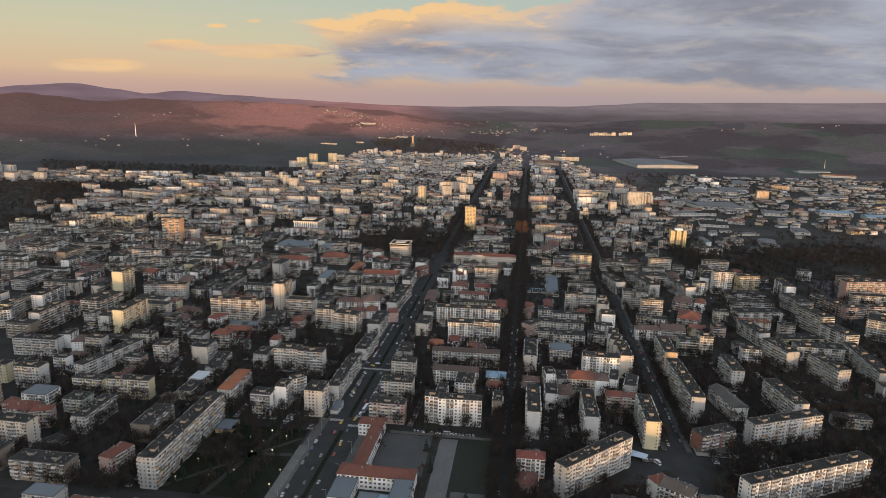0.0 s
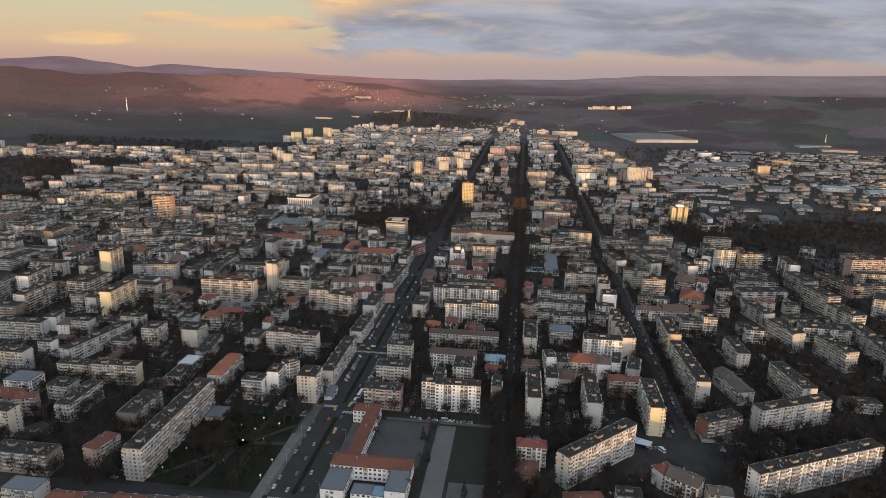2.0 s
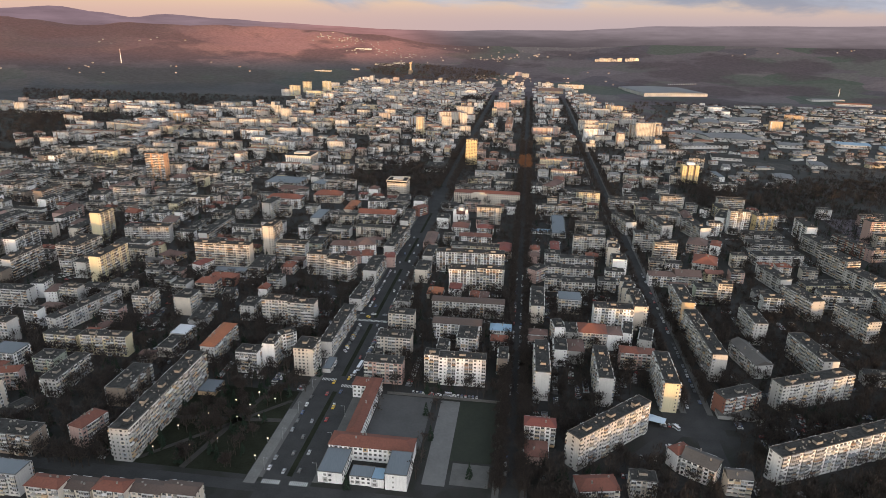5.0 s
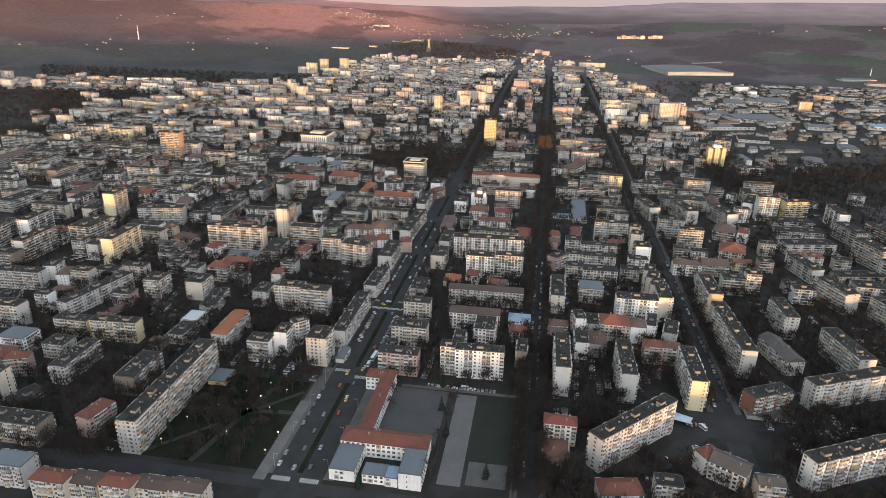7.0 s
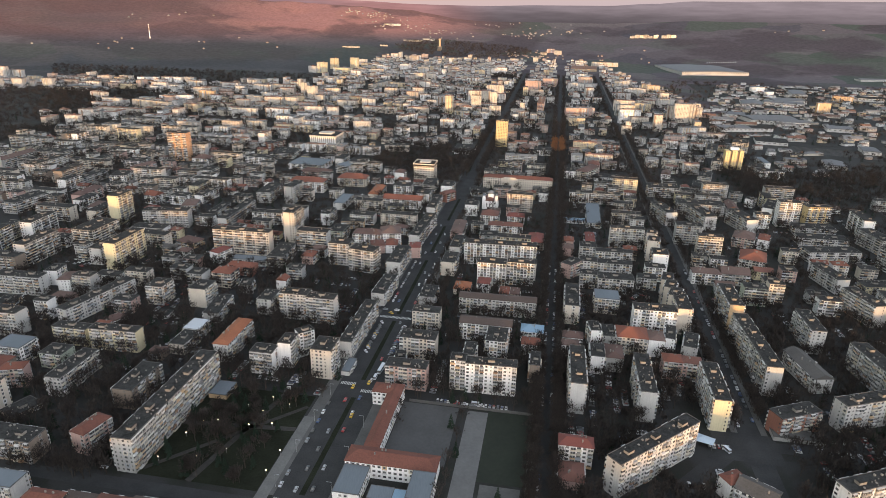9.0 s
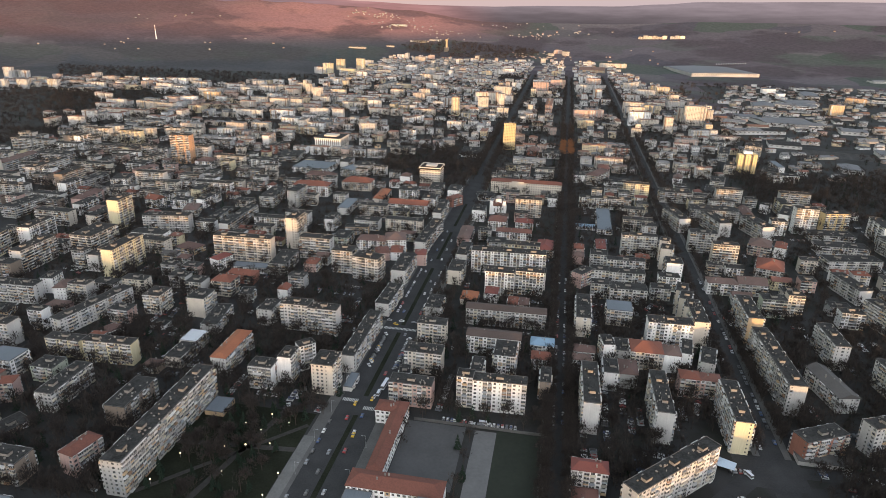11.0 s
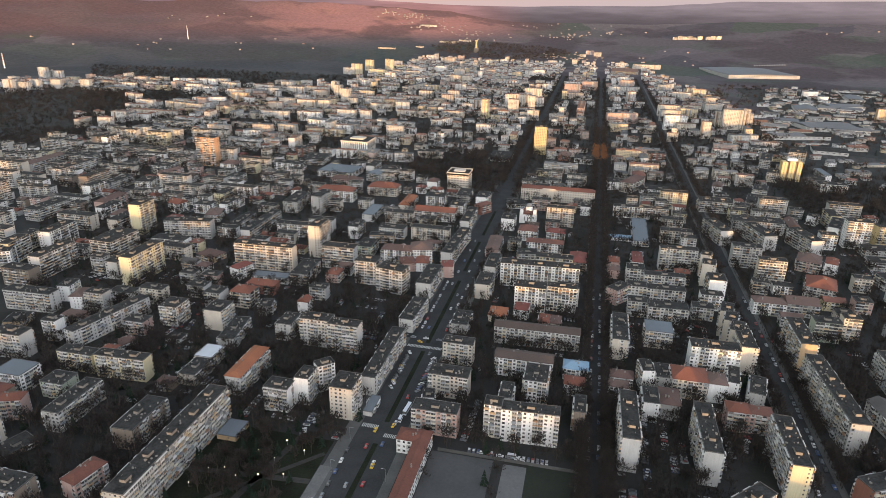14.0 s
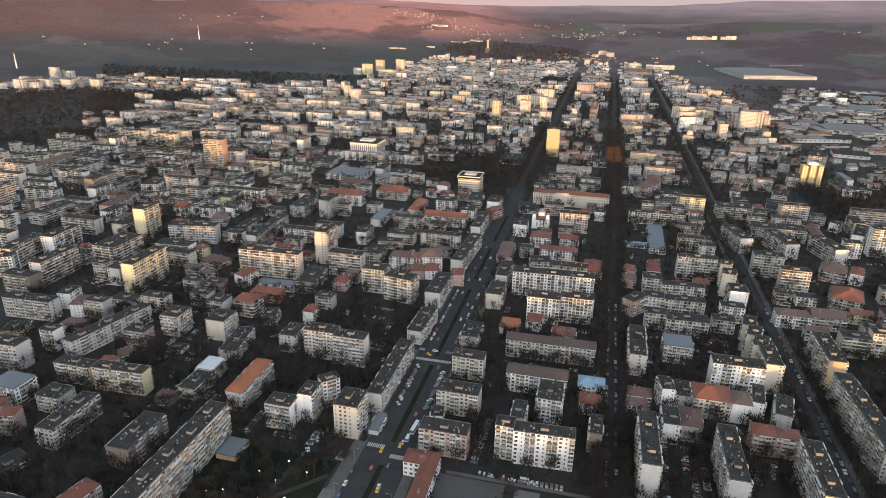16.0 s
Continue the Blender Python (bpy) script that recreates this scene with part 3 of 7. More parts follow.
zebra(-148, -120, 559.5)

# ---- buildings ----
FLOOR = 2.8
WORDS = ["", "one", "two", "three", "four", "five", "six", "seven", "eight", "nine", "ten", "eleven", "twelve", "thirteen", "fourteen", "fifteen", "sixteen", "seventeen", "eighteen"]
taken = []                                   # footprints already built on: u, v, half u, half v


def claim(u, v, hu, hv):
    taken.append((u, v, hu, hv))


def is_free(u, v, hu, hv, gap):
    for a, b, c, d in taken:
        if abs(u - a) < hu + c + gap and abs(v - b) < hv + d + gap:
            return False
    return True


def claim_turned(x, y, w, d, turn):
    u, v = plan(x, y)
    t = radians(turn + GRID)
    c, s = abs(math.cos(t)), abs(math.sin(t))
    if min(c, s) > 0.3 and max(w, d) > 25:
        # long block at a slant: claim it piecewise
        k = int(max(w, d) / 10) + 1
        ax = (math.cos(radians(turn)), math.sin(radians(turn))) if w > d else (-math.sin(radians(turn)), math.cos(radians(turn)))
        for i in range(k):
            q = ((i + 0.5) / k - 0.5) * max(w, d)
            uu, vv = plan(x + ax[0] * q, y + ax[1] * q)
            claim(uu, vv, min(w, d) / 2 + 2, min(w, d) / 2 + 2)
    else:
        claim(u, v, (w * c + d * s) / 2, (w * s + d * c) / 2)


def side_box(geo, W, D, side, s0, s1, n0, n1, z0, z1, m=0, bottom=False):
    """A box on a facade: s along it from its left end as seen from outside, n out of it."""
    if side == "f":
        geo.box(-W / 2 + s0, -W / 2 + s1, -D / 2 - n1, -D / 2 - n0, z0, z1, m, bottom)
    elif side == "b":
        geo.box(W / 2 - s1, W / 2 - s0, D / 2 + n0, D / 2 + n1, z0, z1, m, bottom)
    elif side == "r":
        geo.box(W / 2 + n0, W / 2 + n1, -D / 2 + s0, -D / 2 + s1, z0, z1, m, bottom)
    else:
        geo.box(-W / 2 - n1, -W / 2 - n0, D / 2 - s1, D / 2 - s0, z0, z1, m, bottom)


class Panes(Geo):
    """Boxes for far facades: what is thin becomes its outer face alone, set just proud of the wall."""

    def box(self, x0, x1, y0, y1, z0, z1, m=0, bottom=False):
        if y1 - y0 < 0.2:
            y = y0 if y0 < 0 else y1
            q = [(x0, y, z0), (x1, y, z0), (x1, y, z1), (x0, y, z1)]
            self.poly(q if y0 < 0 else q[::-1], m)
        elif x1 - x0 < 0.2:
            x = x0 if x0 < 0 else x1
            q = [(x, y0, z0), (x, y1, z0), (x, y1, z1), (x, y0, z1)]
            self.poly(q if x0 > 0 else q[::-1], m)
        else:
            Geo.box(self, x0, x1, y0, y1, z0, z1, m, bottom)


class Pieces:
    """Takes boxes as Geo does, but makes an object of each; alike ones share one mesh."""
    shared = {}

    def __init__(self, name, mat, parent):
        self.name, self.mat, self.parent, self.v = name, mat, parent, []

    def box(self, x0, x1, y0, y1, z0, z1, m=0, bottom=False):
        key = (self.name, self.mat.name, round(x1 - x0, 2), round(y1 - y0, 2), round(z1 - z0, 2))
        if key not in Pieces.shared:
            g = Geo()
            g.box(0, x1 - x0, 0, y1 - y0, 0, z1 - z0, 0, True)
            Pieces.shared[key] = g.mesh(self.name, [self.mat])
        ob = new(self.name, Pieces.shared[key])
        ob.parent = self.parent
        ob.location = (x0, y0, z0)


def bays_of(L, rng, pattern, end):
    n = max(1, round(L / 3.1))
    if end:
        if pattern == "blank" or (pattern is None and rng.random() < 0.35):
            return "." * n if rng.random() < 0.5 else "." * (n - 1) + "s"
        if n < 3:
            return rng.choice(("s.", ".s", "w.", "."))[:n]
        return "".join(rng.choice(["w", "s", ".", ".", "."]) for _ in range(n))
    unit = pattern if pattern not in (None, "blank") else rng.choice(["wbb", "bwb", "bwwb", "bbw", "wbbb", "bbbw", "wsbb", "bb"])
    return (unit * n)[:n]


def facade(geos, W, D, side, floors, fh, base, rng, pattern, fine):
    """Windows, frames, balconies and glazing of one facade, into geos = (glass, frames, balconies)."""
    glass, frames, balc = geos
    L = W if side in "fb" else D
    end = L <= 15 and (D > W if side in "fb" else W > D)
    bays = bays_of(L, rng, pattern, end)
    bw = L / len(bays)
    for i, c in enumerate(bays):
        mid = (i + 0.5) * bw
        glazed_column = rng.random() < 0.35
        for k in range(floors):
            z = base + k * fh
            if c == "w":
                w = min(bw * 0.54, 1.8) * rng.choice((1.0, 1.0, 0.8))
                side_box(glass, W, D, side, mid - w / 2, mid + w / 2, 0.0, 0.06, z + 0.9, z + 2.25)
                if fine and rng.random() < 0.16 and isinstance(balc, Geo):
                    side_box(balc, W, D, side, mid - bw / 2, mid + bw / 2, 0.0, 0.03, z + 0.02, z + fh)
                if fine and rng.random() < 0.7:
                    side_box(frames, W, D, side, mid - w / 2 - 0.12, mid + w / 2 + 0.12, 0.0, 0.04, z + 0.83, z + 2.42)
            elif c == "s":
                side_box(glass, W, D, side, mid - 0.4, mid + 0.4, 0.0, 0.06, z + 1.0, z + 2.1)
            elif c == "b":
                if k == 0 and rng.random() < 0.5:
                    side_box(glass, W, D, side, mid - 0.8, mid + 0.8, 0.0, 0.06, z + 0.9, z + 2.2)
                    continue
                h = bw * 0.46
                out = 1.15
                side_box(balc, W, D, side, mid - h, mid + h, 0.0, out, z - 0.06, z + 1.02, 0, True)
                if glazed_column or rng.random() < 0.45:
                    side_box(glass, W, D, side, mid - h + 0.08, mid + h - 0.08, 0.0, out - 0.05, z + 1.02, z + fh - 0.28)
                    if fine:
                        side_box(frames, W, D, side, mid - h, mid + h, 0.0, out, z + fh - 0.3, z + fh - 0.06)
                        for q in (-h, -0.07, h - 0.14):
                            side_box(frames, W, D, side, mid + q, mid + q + 0.14, out - 0.1, out, z + 1.02, z + fh - 0.3)
                else:
                    side_box(glass, W, D, side, mid - h * 0.72, mid + h * 0.72, 0.0, 0.05, z + 0.1, z + fh - 0.4)


def block(x, y, w, d, floors, turn, wall="pale", roof="flat", pattern=None, seed=0, fine=True, huts=None, category="apartment block", base=0.6, fh=FLOOR, extra="", z=0.0, split=False):
    """One apartment house as a thing: body, roof, windows, balconies, roof huts. x, y is the middle of its footprint."""
    rng = random.Random(int(x * 7 + y * 13) * 31 + seed)
    top = base + floors * fh + rng.uniform(0.0, 0.15)
    name = category.replace(" ", "_")
    thing = new(name)
    thing.matrix_world = pose(x, y, z, 0, 0, turn)
    roof_word = {"flat": "flat dark bitumen roof", "hip": "hipped clay tile roof", "gable": "pitched clay tile roof", "red": "bright orange tile roof", "rust": "rust-red tile roof", "brown": "pitched brown tile roof", "metal": "flat grey metal roof", "blue": "blue sheet roof", "white": "white flat membrane roof", "slate": "pitched grey-brown tile roof", "bluehip": "hipped blue sheet roof"}[roof]
    tagged(thing, f"{WORDS[floors]}-storey {COLOUR_WORD[wall]} {category} with {roof_word}{extra}", category, "buildings of the town")
    body = Geo()
    body.box(-w / 2, w / 2, -d / 2, d / 2, -0.3, top)
    walls = part("wall", body, WALLS[wall], thing)
    glass, frames, balc = Geo() if fine else Panes(), Geo(), Geo()
    for side in "frlb":
        if split and side != "b":
            one = (Pieces("window", GLASS_ONE, walls), frames, Pieces("balcony", BALCONY_ONE, walls))
            facade(one, w, d, side, floors, fh, base, rng, pattern, fine)
        else:
            facade((glass, frames, balc), w, d, side, floors, fh, base, rng, pattern, fine)
    if glass.v:
        part("glazing", glass, GLASS, walls, kind="stuff")
    if frames.v:
        part("joinery", frames, FRAME, walls, kind="stuff")
    if balc.v:
        part("balcony_front", balc, BALCONY, walls, "mixed balcony parapets, many of them glazed in", kind="stuff")
    lid = Geo()
    if roof in ("flat", "metal", "blue", "white"):
        o = 0.25
        lid.box(-w / 2 - o, w / 2 + o, -d / 2 - o, d / 2 + o, top, top + 0.25, 0, True)
        for a, b, c, e in ((-w / 2 - o, w / 2 + o, -d / 2 - o, -d / 2 - o + 0.3), (-w / 2 - o, w / 2 + o, d / 2 + o - 0.3, d / 2 + o), (-w / 2 - o, -w / 2 - o + 0.3, -d / 2 - o + 0.3, d / 2 + o - 0.3), (w / 2 + o - 0.3, w / 2 + o, -d / 2 - o + 0.3, d / 2 + o - 0.3)):
            lid.box(a, b, c, e, top + 0.25, top + 0.5, 1)
        if roof == "flat":
            for _ in range(int(w * d / (34 if fine else 80)) + 1):
                cx, cy = rng.uniform(-0.44, 0.44) * w, rng.uniform(-0.42, 0.42) * d
                q = rng.choice((0.2, 0.25, 0.4, 0.22, 0.55))
                lid.box(cx - q, cx + q, cy - q * 0.8, cy + q * 0.8, top + 0.25, top + 0.25 + rng.uniform(0.4, 1.1), 2)
        part("roof", lid, [{"flat": BITUMEN, "metal": METAL_ROOF, "blue": BLUE_ROOF, "white": WHITE_ROOF}[roof], ROOF_EDGE, ROOFBITS], thing)
        top += 0.25
        if roof == "flat":
            roof_bits(thing, w, d, top, rng, huts)
    else:
        o = 0.5
        lid.box(-w / 2 - o, w / 2 + o, -d / 2 - o, d / 2 + o, top, top + 0.2, 0, True)
        h = min(w, d) * (0.28 if roof == "gable" else 0.16 if roof == "brown" else 0.24)
        lid.hip(-w / 2 - o, w / 2 + o, -d / 2 - o, d / 2 + o, top + 0.2, h, 0 if roof in ("gable", "brown", "slate") else min(w, d) * 0.45)
        part("roof", lid, {"red": RED_TILES, "rust": RUST_TILES, "brown": BROWN_TILES, "slate": SLATE, "bluehip": BLUE_ROOF}.get(roof, TILES), thing)
        for _ in range(rng.choice((1, 2, 2, 3))):
            g = Geo()
            cx, cy = rng.uniform(-0.3, 0.3) * w, rng.uniform(-0.3, 0.3) * d
            g.box(cx - 0.4, cx + 0.4, cy - 0.35, cy + 0.35, top + 0.2, top + h + 0.7)
            part("chimney", g, ROOFBITS, thing)
    claim_turned(x, y, w, d, turn)
    return thing


def roof_bits(thing, w, d, top, rng, huts):
    n = huts if huts is not None else max(1, int(max(w, d) / 19))
    for i in range(n):
        q = ((i + 0.5) / n - 0.5)
        hx, hy = (q * w, rng.uniform(-0.1, 0.15) * d) if w >= d else (rng.uniform(-0.12, 0.12) * w, q * d)
        a, b = (2.4, 1.7) if w >= d else (1.7, 2.4)
        g = Geo()
        g.box(hx - a, hx + a, hy - b, hy + b, top, top + 1.9)
        g.box(hx - a - 0.2, hx + a + 0.2, hy - b - 0.2, hy + b + 0.2, top + 1.9, top + 2.1, 1, True)
        part("stair_head", g, [ROOFBITS, BITUMEN], thing, "rendered roof hut over the stairs")

# ---- houses of the far districts, joined by the district ----
far_body, far_roof, far_glass, far_balc = {}, Geo(), Geo(), Geo()


def far_front(glass, balc, w, d, floors, fh, rng, far):
    """Windows storey by storey and columns of balconies on the two or three sides that face the flight."""
    for side in "frl" if far < 1700 else "fr":
        run = w if side == "f" else d
        n = max(1, round(run / (6.2 if far < 1700 else 9.0)))
        step = run / n
        loggia = [rng.random() < 0.42 for _ in range(n)]
        for i in range(n):
            if loggia[i] and run > 14:
                side_box(balc, w, d, side, (i + 0.12) * step, (i + 0.55) * step, 0.0, 1.0, 1.4, 0.5 + floors * fh - 0.9)
            for k in range(floors):
                z = 0.5 + k * fh
                out = 1.06 if loggia[i] and run > 14 else 0.06
                side_box(glass, w, d, side, (i + 0.17) * step, (i + 0.5) * step, out - 0.06, out, z + 1.0, z + 2.2)
                side_box(glass, w, d, side, (i + 0.64) * step, (i + 0.9) * step, 0.0, 0.06, z + 0.9, z + 2.2)


def far_house(x, y, w, d, floors, turn, roof, z=0.0, fh=FLOOR, wall=""):
    """A house of the far districts, joined into them."""
    rng = random.Random(int(x * 3 + y * 17))
    top = 0.5 + floors * fh
    a, b, c, e = Geo(), Geo(), Panes(), Geo()
    a.box(-w / 2, w / 2, -d / 2, d / 2, -2.0, top)
    if roof == "flat":
        b.box(-w / 2 - 0.2, w / 2 + 0.2, -d / 2 - 0.2, d / 2 + 0.2, top, top + 0.4)
        for i in range(int(max(w, d) / 20)):
            q = (i + rng.uniform(0.3, 0.7)) / int(max(w, d) / 20) - 0.5
            hx, hy = (q * w, 0) if w > d else (0, q * d)
            b.box(hx - 2.0, hx + 2.0, hy - 1.6, hy + 1.6, top + 0.4, top + 2.4)
    else:
        b.hip(-w / 2 - 0.4, w / 2 + 0.4, -d / 2 - 0.4, d / 2 + 0.4, top, min(w, d) * 0.25, min(w, d) * 0.4 if roof == "hip" else 0.0)
    if y > 1250:
        far_front(c, e, w, d, floors, fh, rng, y)
    for side in "frl" if y <= 1250 else "":
        facade((c, Geo(), e), w, d, side, floors, fh, 0.5, rng, None, False)
    for total, one in ((far_body.setdefault(wall, Geo()), a), (far_roof, b), (far_glass, c), (far_balc, e)):
        total.moved(one, x, y, z, turn)
    claim_turned(x, y, w, d, turn)



def town_house(x, y, w, d, floors, turn, roof):
    """A small house of the middle districts: walls with their openings as the thing, its roof as a part."""
    rng = random.Random(int(x * 5 + y * 11))
    wall = rng.choice(("white", "pale", "cream", "pale", "grey", "pink", "white", "cream", "yellow", "brown"))
    cover = {"flat": "flat", "gable": rng.choice(("slate", "brown", "rust")), "hip": rng.choice(("hip", "rust", "slate"))}[roof]
    word = {"flat": "flat dark roof", "slate": "pitched grey-brown roof", "brown": "pitched brown roof", "rust": "rust-red tile roof", "hip": "hipped clay tile roof"}[cover]
    top = 0.5 + floors * FLOOR
    body, glass, balc, lid = Geo(), Panes(), Geo(), Geo()
    body.box(-w / 2, w / 2, -d / 2, d / 2, -0.5, top)
    for side in "frl":
        facade((glass, Geo(), balc), w, d, side, floors, FLOOR, 0.5, rng, None, False)
    for geo, m in ((glass, 1), (balc, 2)):
        geo.m = [m] * len(geo.f)
        body.moved(geo, 0, 0, 0, 0)
    thing = new("town_house", body.mesh("town_house", [WALLS[wall], GLASS, BALCONY]))
    thing.matrix_world = pose(x, y, 0, 0, 0, turn)
    tagged(thing, f"{WORDS[floors]}-storey {COLOUR_WORD[wall]} town house with {word}", "house", "buildings of the town")
    o = 0.4
    lid.box(-w / 2 - o, w / 2 + o, -d / 2 - o, d / 2 + o, top, top + 0.3, 0, True)
    if roof == "flat":
        for a, b, c, e in ((-w / 2 - o, w / 2 + o, -d / 2 - o, -d / 2 - o + 0.3), (-w / 2 - o, w / 2 + o, d / 2 + o - 0.3, d / 2 + o)):
            lid.box(a, b, c, e, top + 0.3, top + 0.6, 1)
        rise_to = top + 0.3
    else:
        h = min(w, d) * rng.uniform(0.2, 0.28)
        lid.hip(-w / 2 - o, w / 2 + o, -d / 2 - o, d / 2 + o, top + 0.3, h, min(w, d) * 0.42 if roof == "hip" else 0.0)
        for i in range(rng.randrange(0, 4)):
            q = rng.uniform(-0.3, 0.3) * w
            lid.box(q - 0.9, q + 0.9, -d * 0.36, -d * 0.1, top + 0.3, top + 0.3 + h * 0.75, 1)
        rise_to = top + h * 0.6
    for _ in range(rng.randrange(2, 6)):
        cx, cy = rng.uniform(-0.38, 0.38) * w, rng.uniform(-0.3, 0.38) * d
        lid.box(cx - 0.4, cx + 0.4, cy - 0.35, cy + 0.35, top + 0.3, rise_to + rng.uniform(0.8, 1.6), 1)
    part("roof", lid, [{"flat": BITUMEN, "slate": SLATE, "brown": BROWN_TILES, "rust": RUST_TILES, "hip": TILES}[cover], ROOFBITS], thing)
    claim_turned(x, y, w, d, turn)


# ---- the buildings that stand out, one by one ----
block(-316.7, 568.8, 10.5, 69.3, 5, -20.4, "pale", "flat")
block(-303.4, 510.6, 28.3, 9.7, 5, -7.3, "yellow", "flat")
block(-266.3, 504.7, 38.0, 9.5, 6, -4.7, "yellow", "flat")
block(-361.2, 521.8, 22.9, 12.3, 7, -7.3, "pale", "flat")
block(-330.0, 483.7, 21.5, 17.0, 5, -7.3, "white", "metal")
block(-297.3, 480.1, 17.3, 14.4, 4, -7.3, "green", "flat")
block(-272.4, 458.9, 11.5, 38.0, 5, -6.5, "grey", "flat")
block(-220.6, 446.6, 13.7, 33.5, 5, -6.4, "brown", "flat")
block(-309.0, 452.2, 15.0, 9.5, 5, 12.3, "pink", "hip")
block(-185.3, 420.0, 11.9, 96.5, 8, -7.0, "grey", "flat", pattern="b")
block(-271.4, 586.9, 15.3, 17.3, 6, -7.3, "cream", "flat")
block(-256.3, 558.2, 12.5, 8.9, 1, -7.3, "white", "flat")
block(-216.6, 509.4, 12.0, 21.5, 3, -7.3, "cream", "flat")
block(-215.8, 530.4, 13.6, 17.2, 3, -7.3, "cream", "white")
block(-179.0, 511.7, 11.5, 41.1, 5, -6.9, "pale", "red")
block(-146.2, 483.7, 16.5, 12.3, 6, -7.3, "white", "flat")
block(-131.7, 494.3, 9.4, 15.0, 7, -7.3, "white", "flat")
block(-123.2, 508.7, 8.3, 12.0, 7, -52.4, "white", "flat")
block(-102.2, 484.2, 15.0, 18.9, 8, -7.3, "cream", "flat", split=True)
block(-145.5, 567.9, 23.7, 12.1, 8, -7.3, "pale", "flat")
block(-122.0, 561.2, 24.0, 10.9, 8, -7.3, "pale", "flat")
block(-171.6, 577.1, 12.1, 19.6, 5, -7.3, "grey", "flat")
block(-171.1, 617.5, 9.4, 10.0, 4, -7.3, "white", "gable")
block(-232.7, 586.0, 15.0, 19.0, 6, -7.3, "cream", "flat")
block(-212.4, 567.1, 12.6, 35.8, 3, 1.9, "grey", "flat")
block(-203.3, 613.2, 10.4, 14.7, 3, 6.6, "grey", "flat")
block(-166.2, 453.2, 12.5, 15.7, 1, -7.3, "ochre", "metal")
block(-87.3, 538.2, 9.7, 72.0, 5, -7.2, "pale", "flat")
block(-77.1, 614.3, 11.7, 42.3, 4, -9.1, "pale", "flat")
block(-86.5, 489.0, 6.0, 18.2, 1, -7.3, "pale", "metal")
block(-34.5, 555.4, 22.3, 11.2, 6, -7.3, "cream", "flat")
block(-37.5, 513.1, 27.2, 13.5, 6, -7.3, "cream", "flat", split=True)
block(-42.3, 471.6, 28.6, 11.4, 6, -7.3, "pink", "flat", split=True)
block(-49.9, 497.4, 7.6, 10.0, 3, 4.9, "white", "flat")
block(-36.3, 608.6, 12.9, 24.6, 3, -7.3, "grey", "flat")
block(15.6, 468.9, 34.6, 9.5, 8, -4.6, "white", "flat", split=True)
block(-6.7, 473.5, 10.8, 10.0, 8, -7.3, "white", "flat")
block(1.1, 490.9, 7.7, 17.7, 7, -7.3, "grey", "flat")
block(21.3, 518.1, 15.2, 21.8, 6, -7.3, "white", "flat")
block(13.5, 544.2, 41.2, 13.2, 5, -6.7, "white", "brown")
block(24.2, 588.5, 65.9, 11.9, 5, -5.8, "pale", "brown")
block(50.6, 545.4, 17.5, 12.7, 3, -7.3, "white", "bluehip")
block(47.9, 524.6, 14.0, 11.6, 3, -7.3, "white", "hip")
block(47.8, 490.0, 7.0, 18.9, 5, -7.3, "brown", "flat")
block(13.2, 635.4, 11.2, 14.5, 3, -7.3, "white", "hip", fine=False)
block(-6.6, 628.6, 14.4, 17.4, 2, -7.3, "cream", "red", fine=False)
block(31.3, 616.0, 8.3, 14.9, 3, -7.3, "pink", "hip")
block(40.7, 614.6, 7.9, 14.6, 3, -7.3, "cream", "hip")
block(88.2, 594.5, 11.4, 45.0, 6, -7.9, "cream", "flat")
block(81.5, 537.8, 15.5, 10.9, 3, -7.3, "white", "hip")
block(77.7, 525.0, 13.0, 9.6, 3, -7.3, "white", "hip")
block(74.4, 471.0, 9.8, 49.2, 8, -6.9, "pale", "flat")
block(117.9, 464.3, 9.9, 48.3, 8, -7.2, "pale", "flat")
block(162.1, 457.4, 10.0, 46.1, 8, -7.4, "yellow", "flat", pattern="blank", split=True)
block(212.4, 517.2, 11.0, 81.1, 8, -4.6, "grey", "flat")
block(97.8, 538.0, 8.1, 15.0, 6, 1.8, "white", "flat")
block(110.4, 541.5, 11.2, 18.7, 4, -7.3, "grey", "flat")
block(126.2, 535.1, 22.9, 18.7, 5, -7.3, "cream", "hip")
block(143.6, 531.1, 11.8, 15.4, 5, -7.3, "white", "hip")
block(156.8, 537.9, 7.0, 22.6, 5, -16.9, "white", "flat")
block(94.5, 505.4, 9.7, 18.7, 5, -7.3, "white", "flat")
block(107.7, 509.5, 12.3, 19.9, 4, -7.3, "grey", "hip")
block(119.7, 603.1, 20.7, 19.1, 5, -7.3, "cream", "metal")
block(112.8, 651.8, 17.3, 11.4, 5, -7.3, "pale", "flat", fine=False)
block(135.6, 643.3, 32.5, 13.9, 5, -5.3, "pale", "flat", fine=False)
block(150.1, 563.3, 33.6, 12.9, 8, -6.3, "white", "flat")
block(176.3, 579.7, 10.7, 35.4, 8, -6.7, "cream", "flat", pattern="blank")
block(178.3, 628.4, 9.2, 17.8, 8, -19.7, "cream", "flat", pattern="blank", fine=False)
block(176.7, 612.0, 9.2, 17.6, 8, -22.7, "cream", "flat", pattern="blank")
block(176.2, 595.9, 9.4, 17.3, 8, -23.2, "cream", "flat", pattern="blank")
block(228.3, 671.2, 26.5, 13.7, 4, -7.3, "white", "hip", fine=False)
block(255.9, 673.2, 25.9, 16.7, 4, -7.3, "grey", "gable", fine=False)
block(222.2, 594.5, 11.2, 43.5, 8, -6.9, "ochre", "flat")
block(256.5, 627.1, 20.1, 12.1, 6, -7.3, "green", "flat", fine=False)
block(276.0, 630.2, 13.1, 10.1, 7, -7.3, "cream", "flat", fine=False)
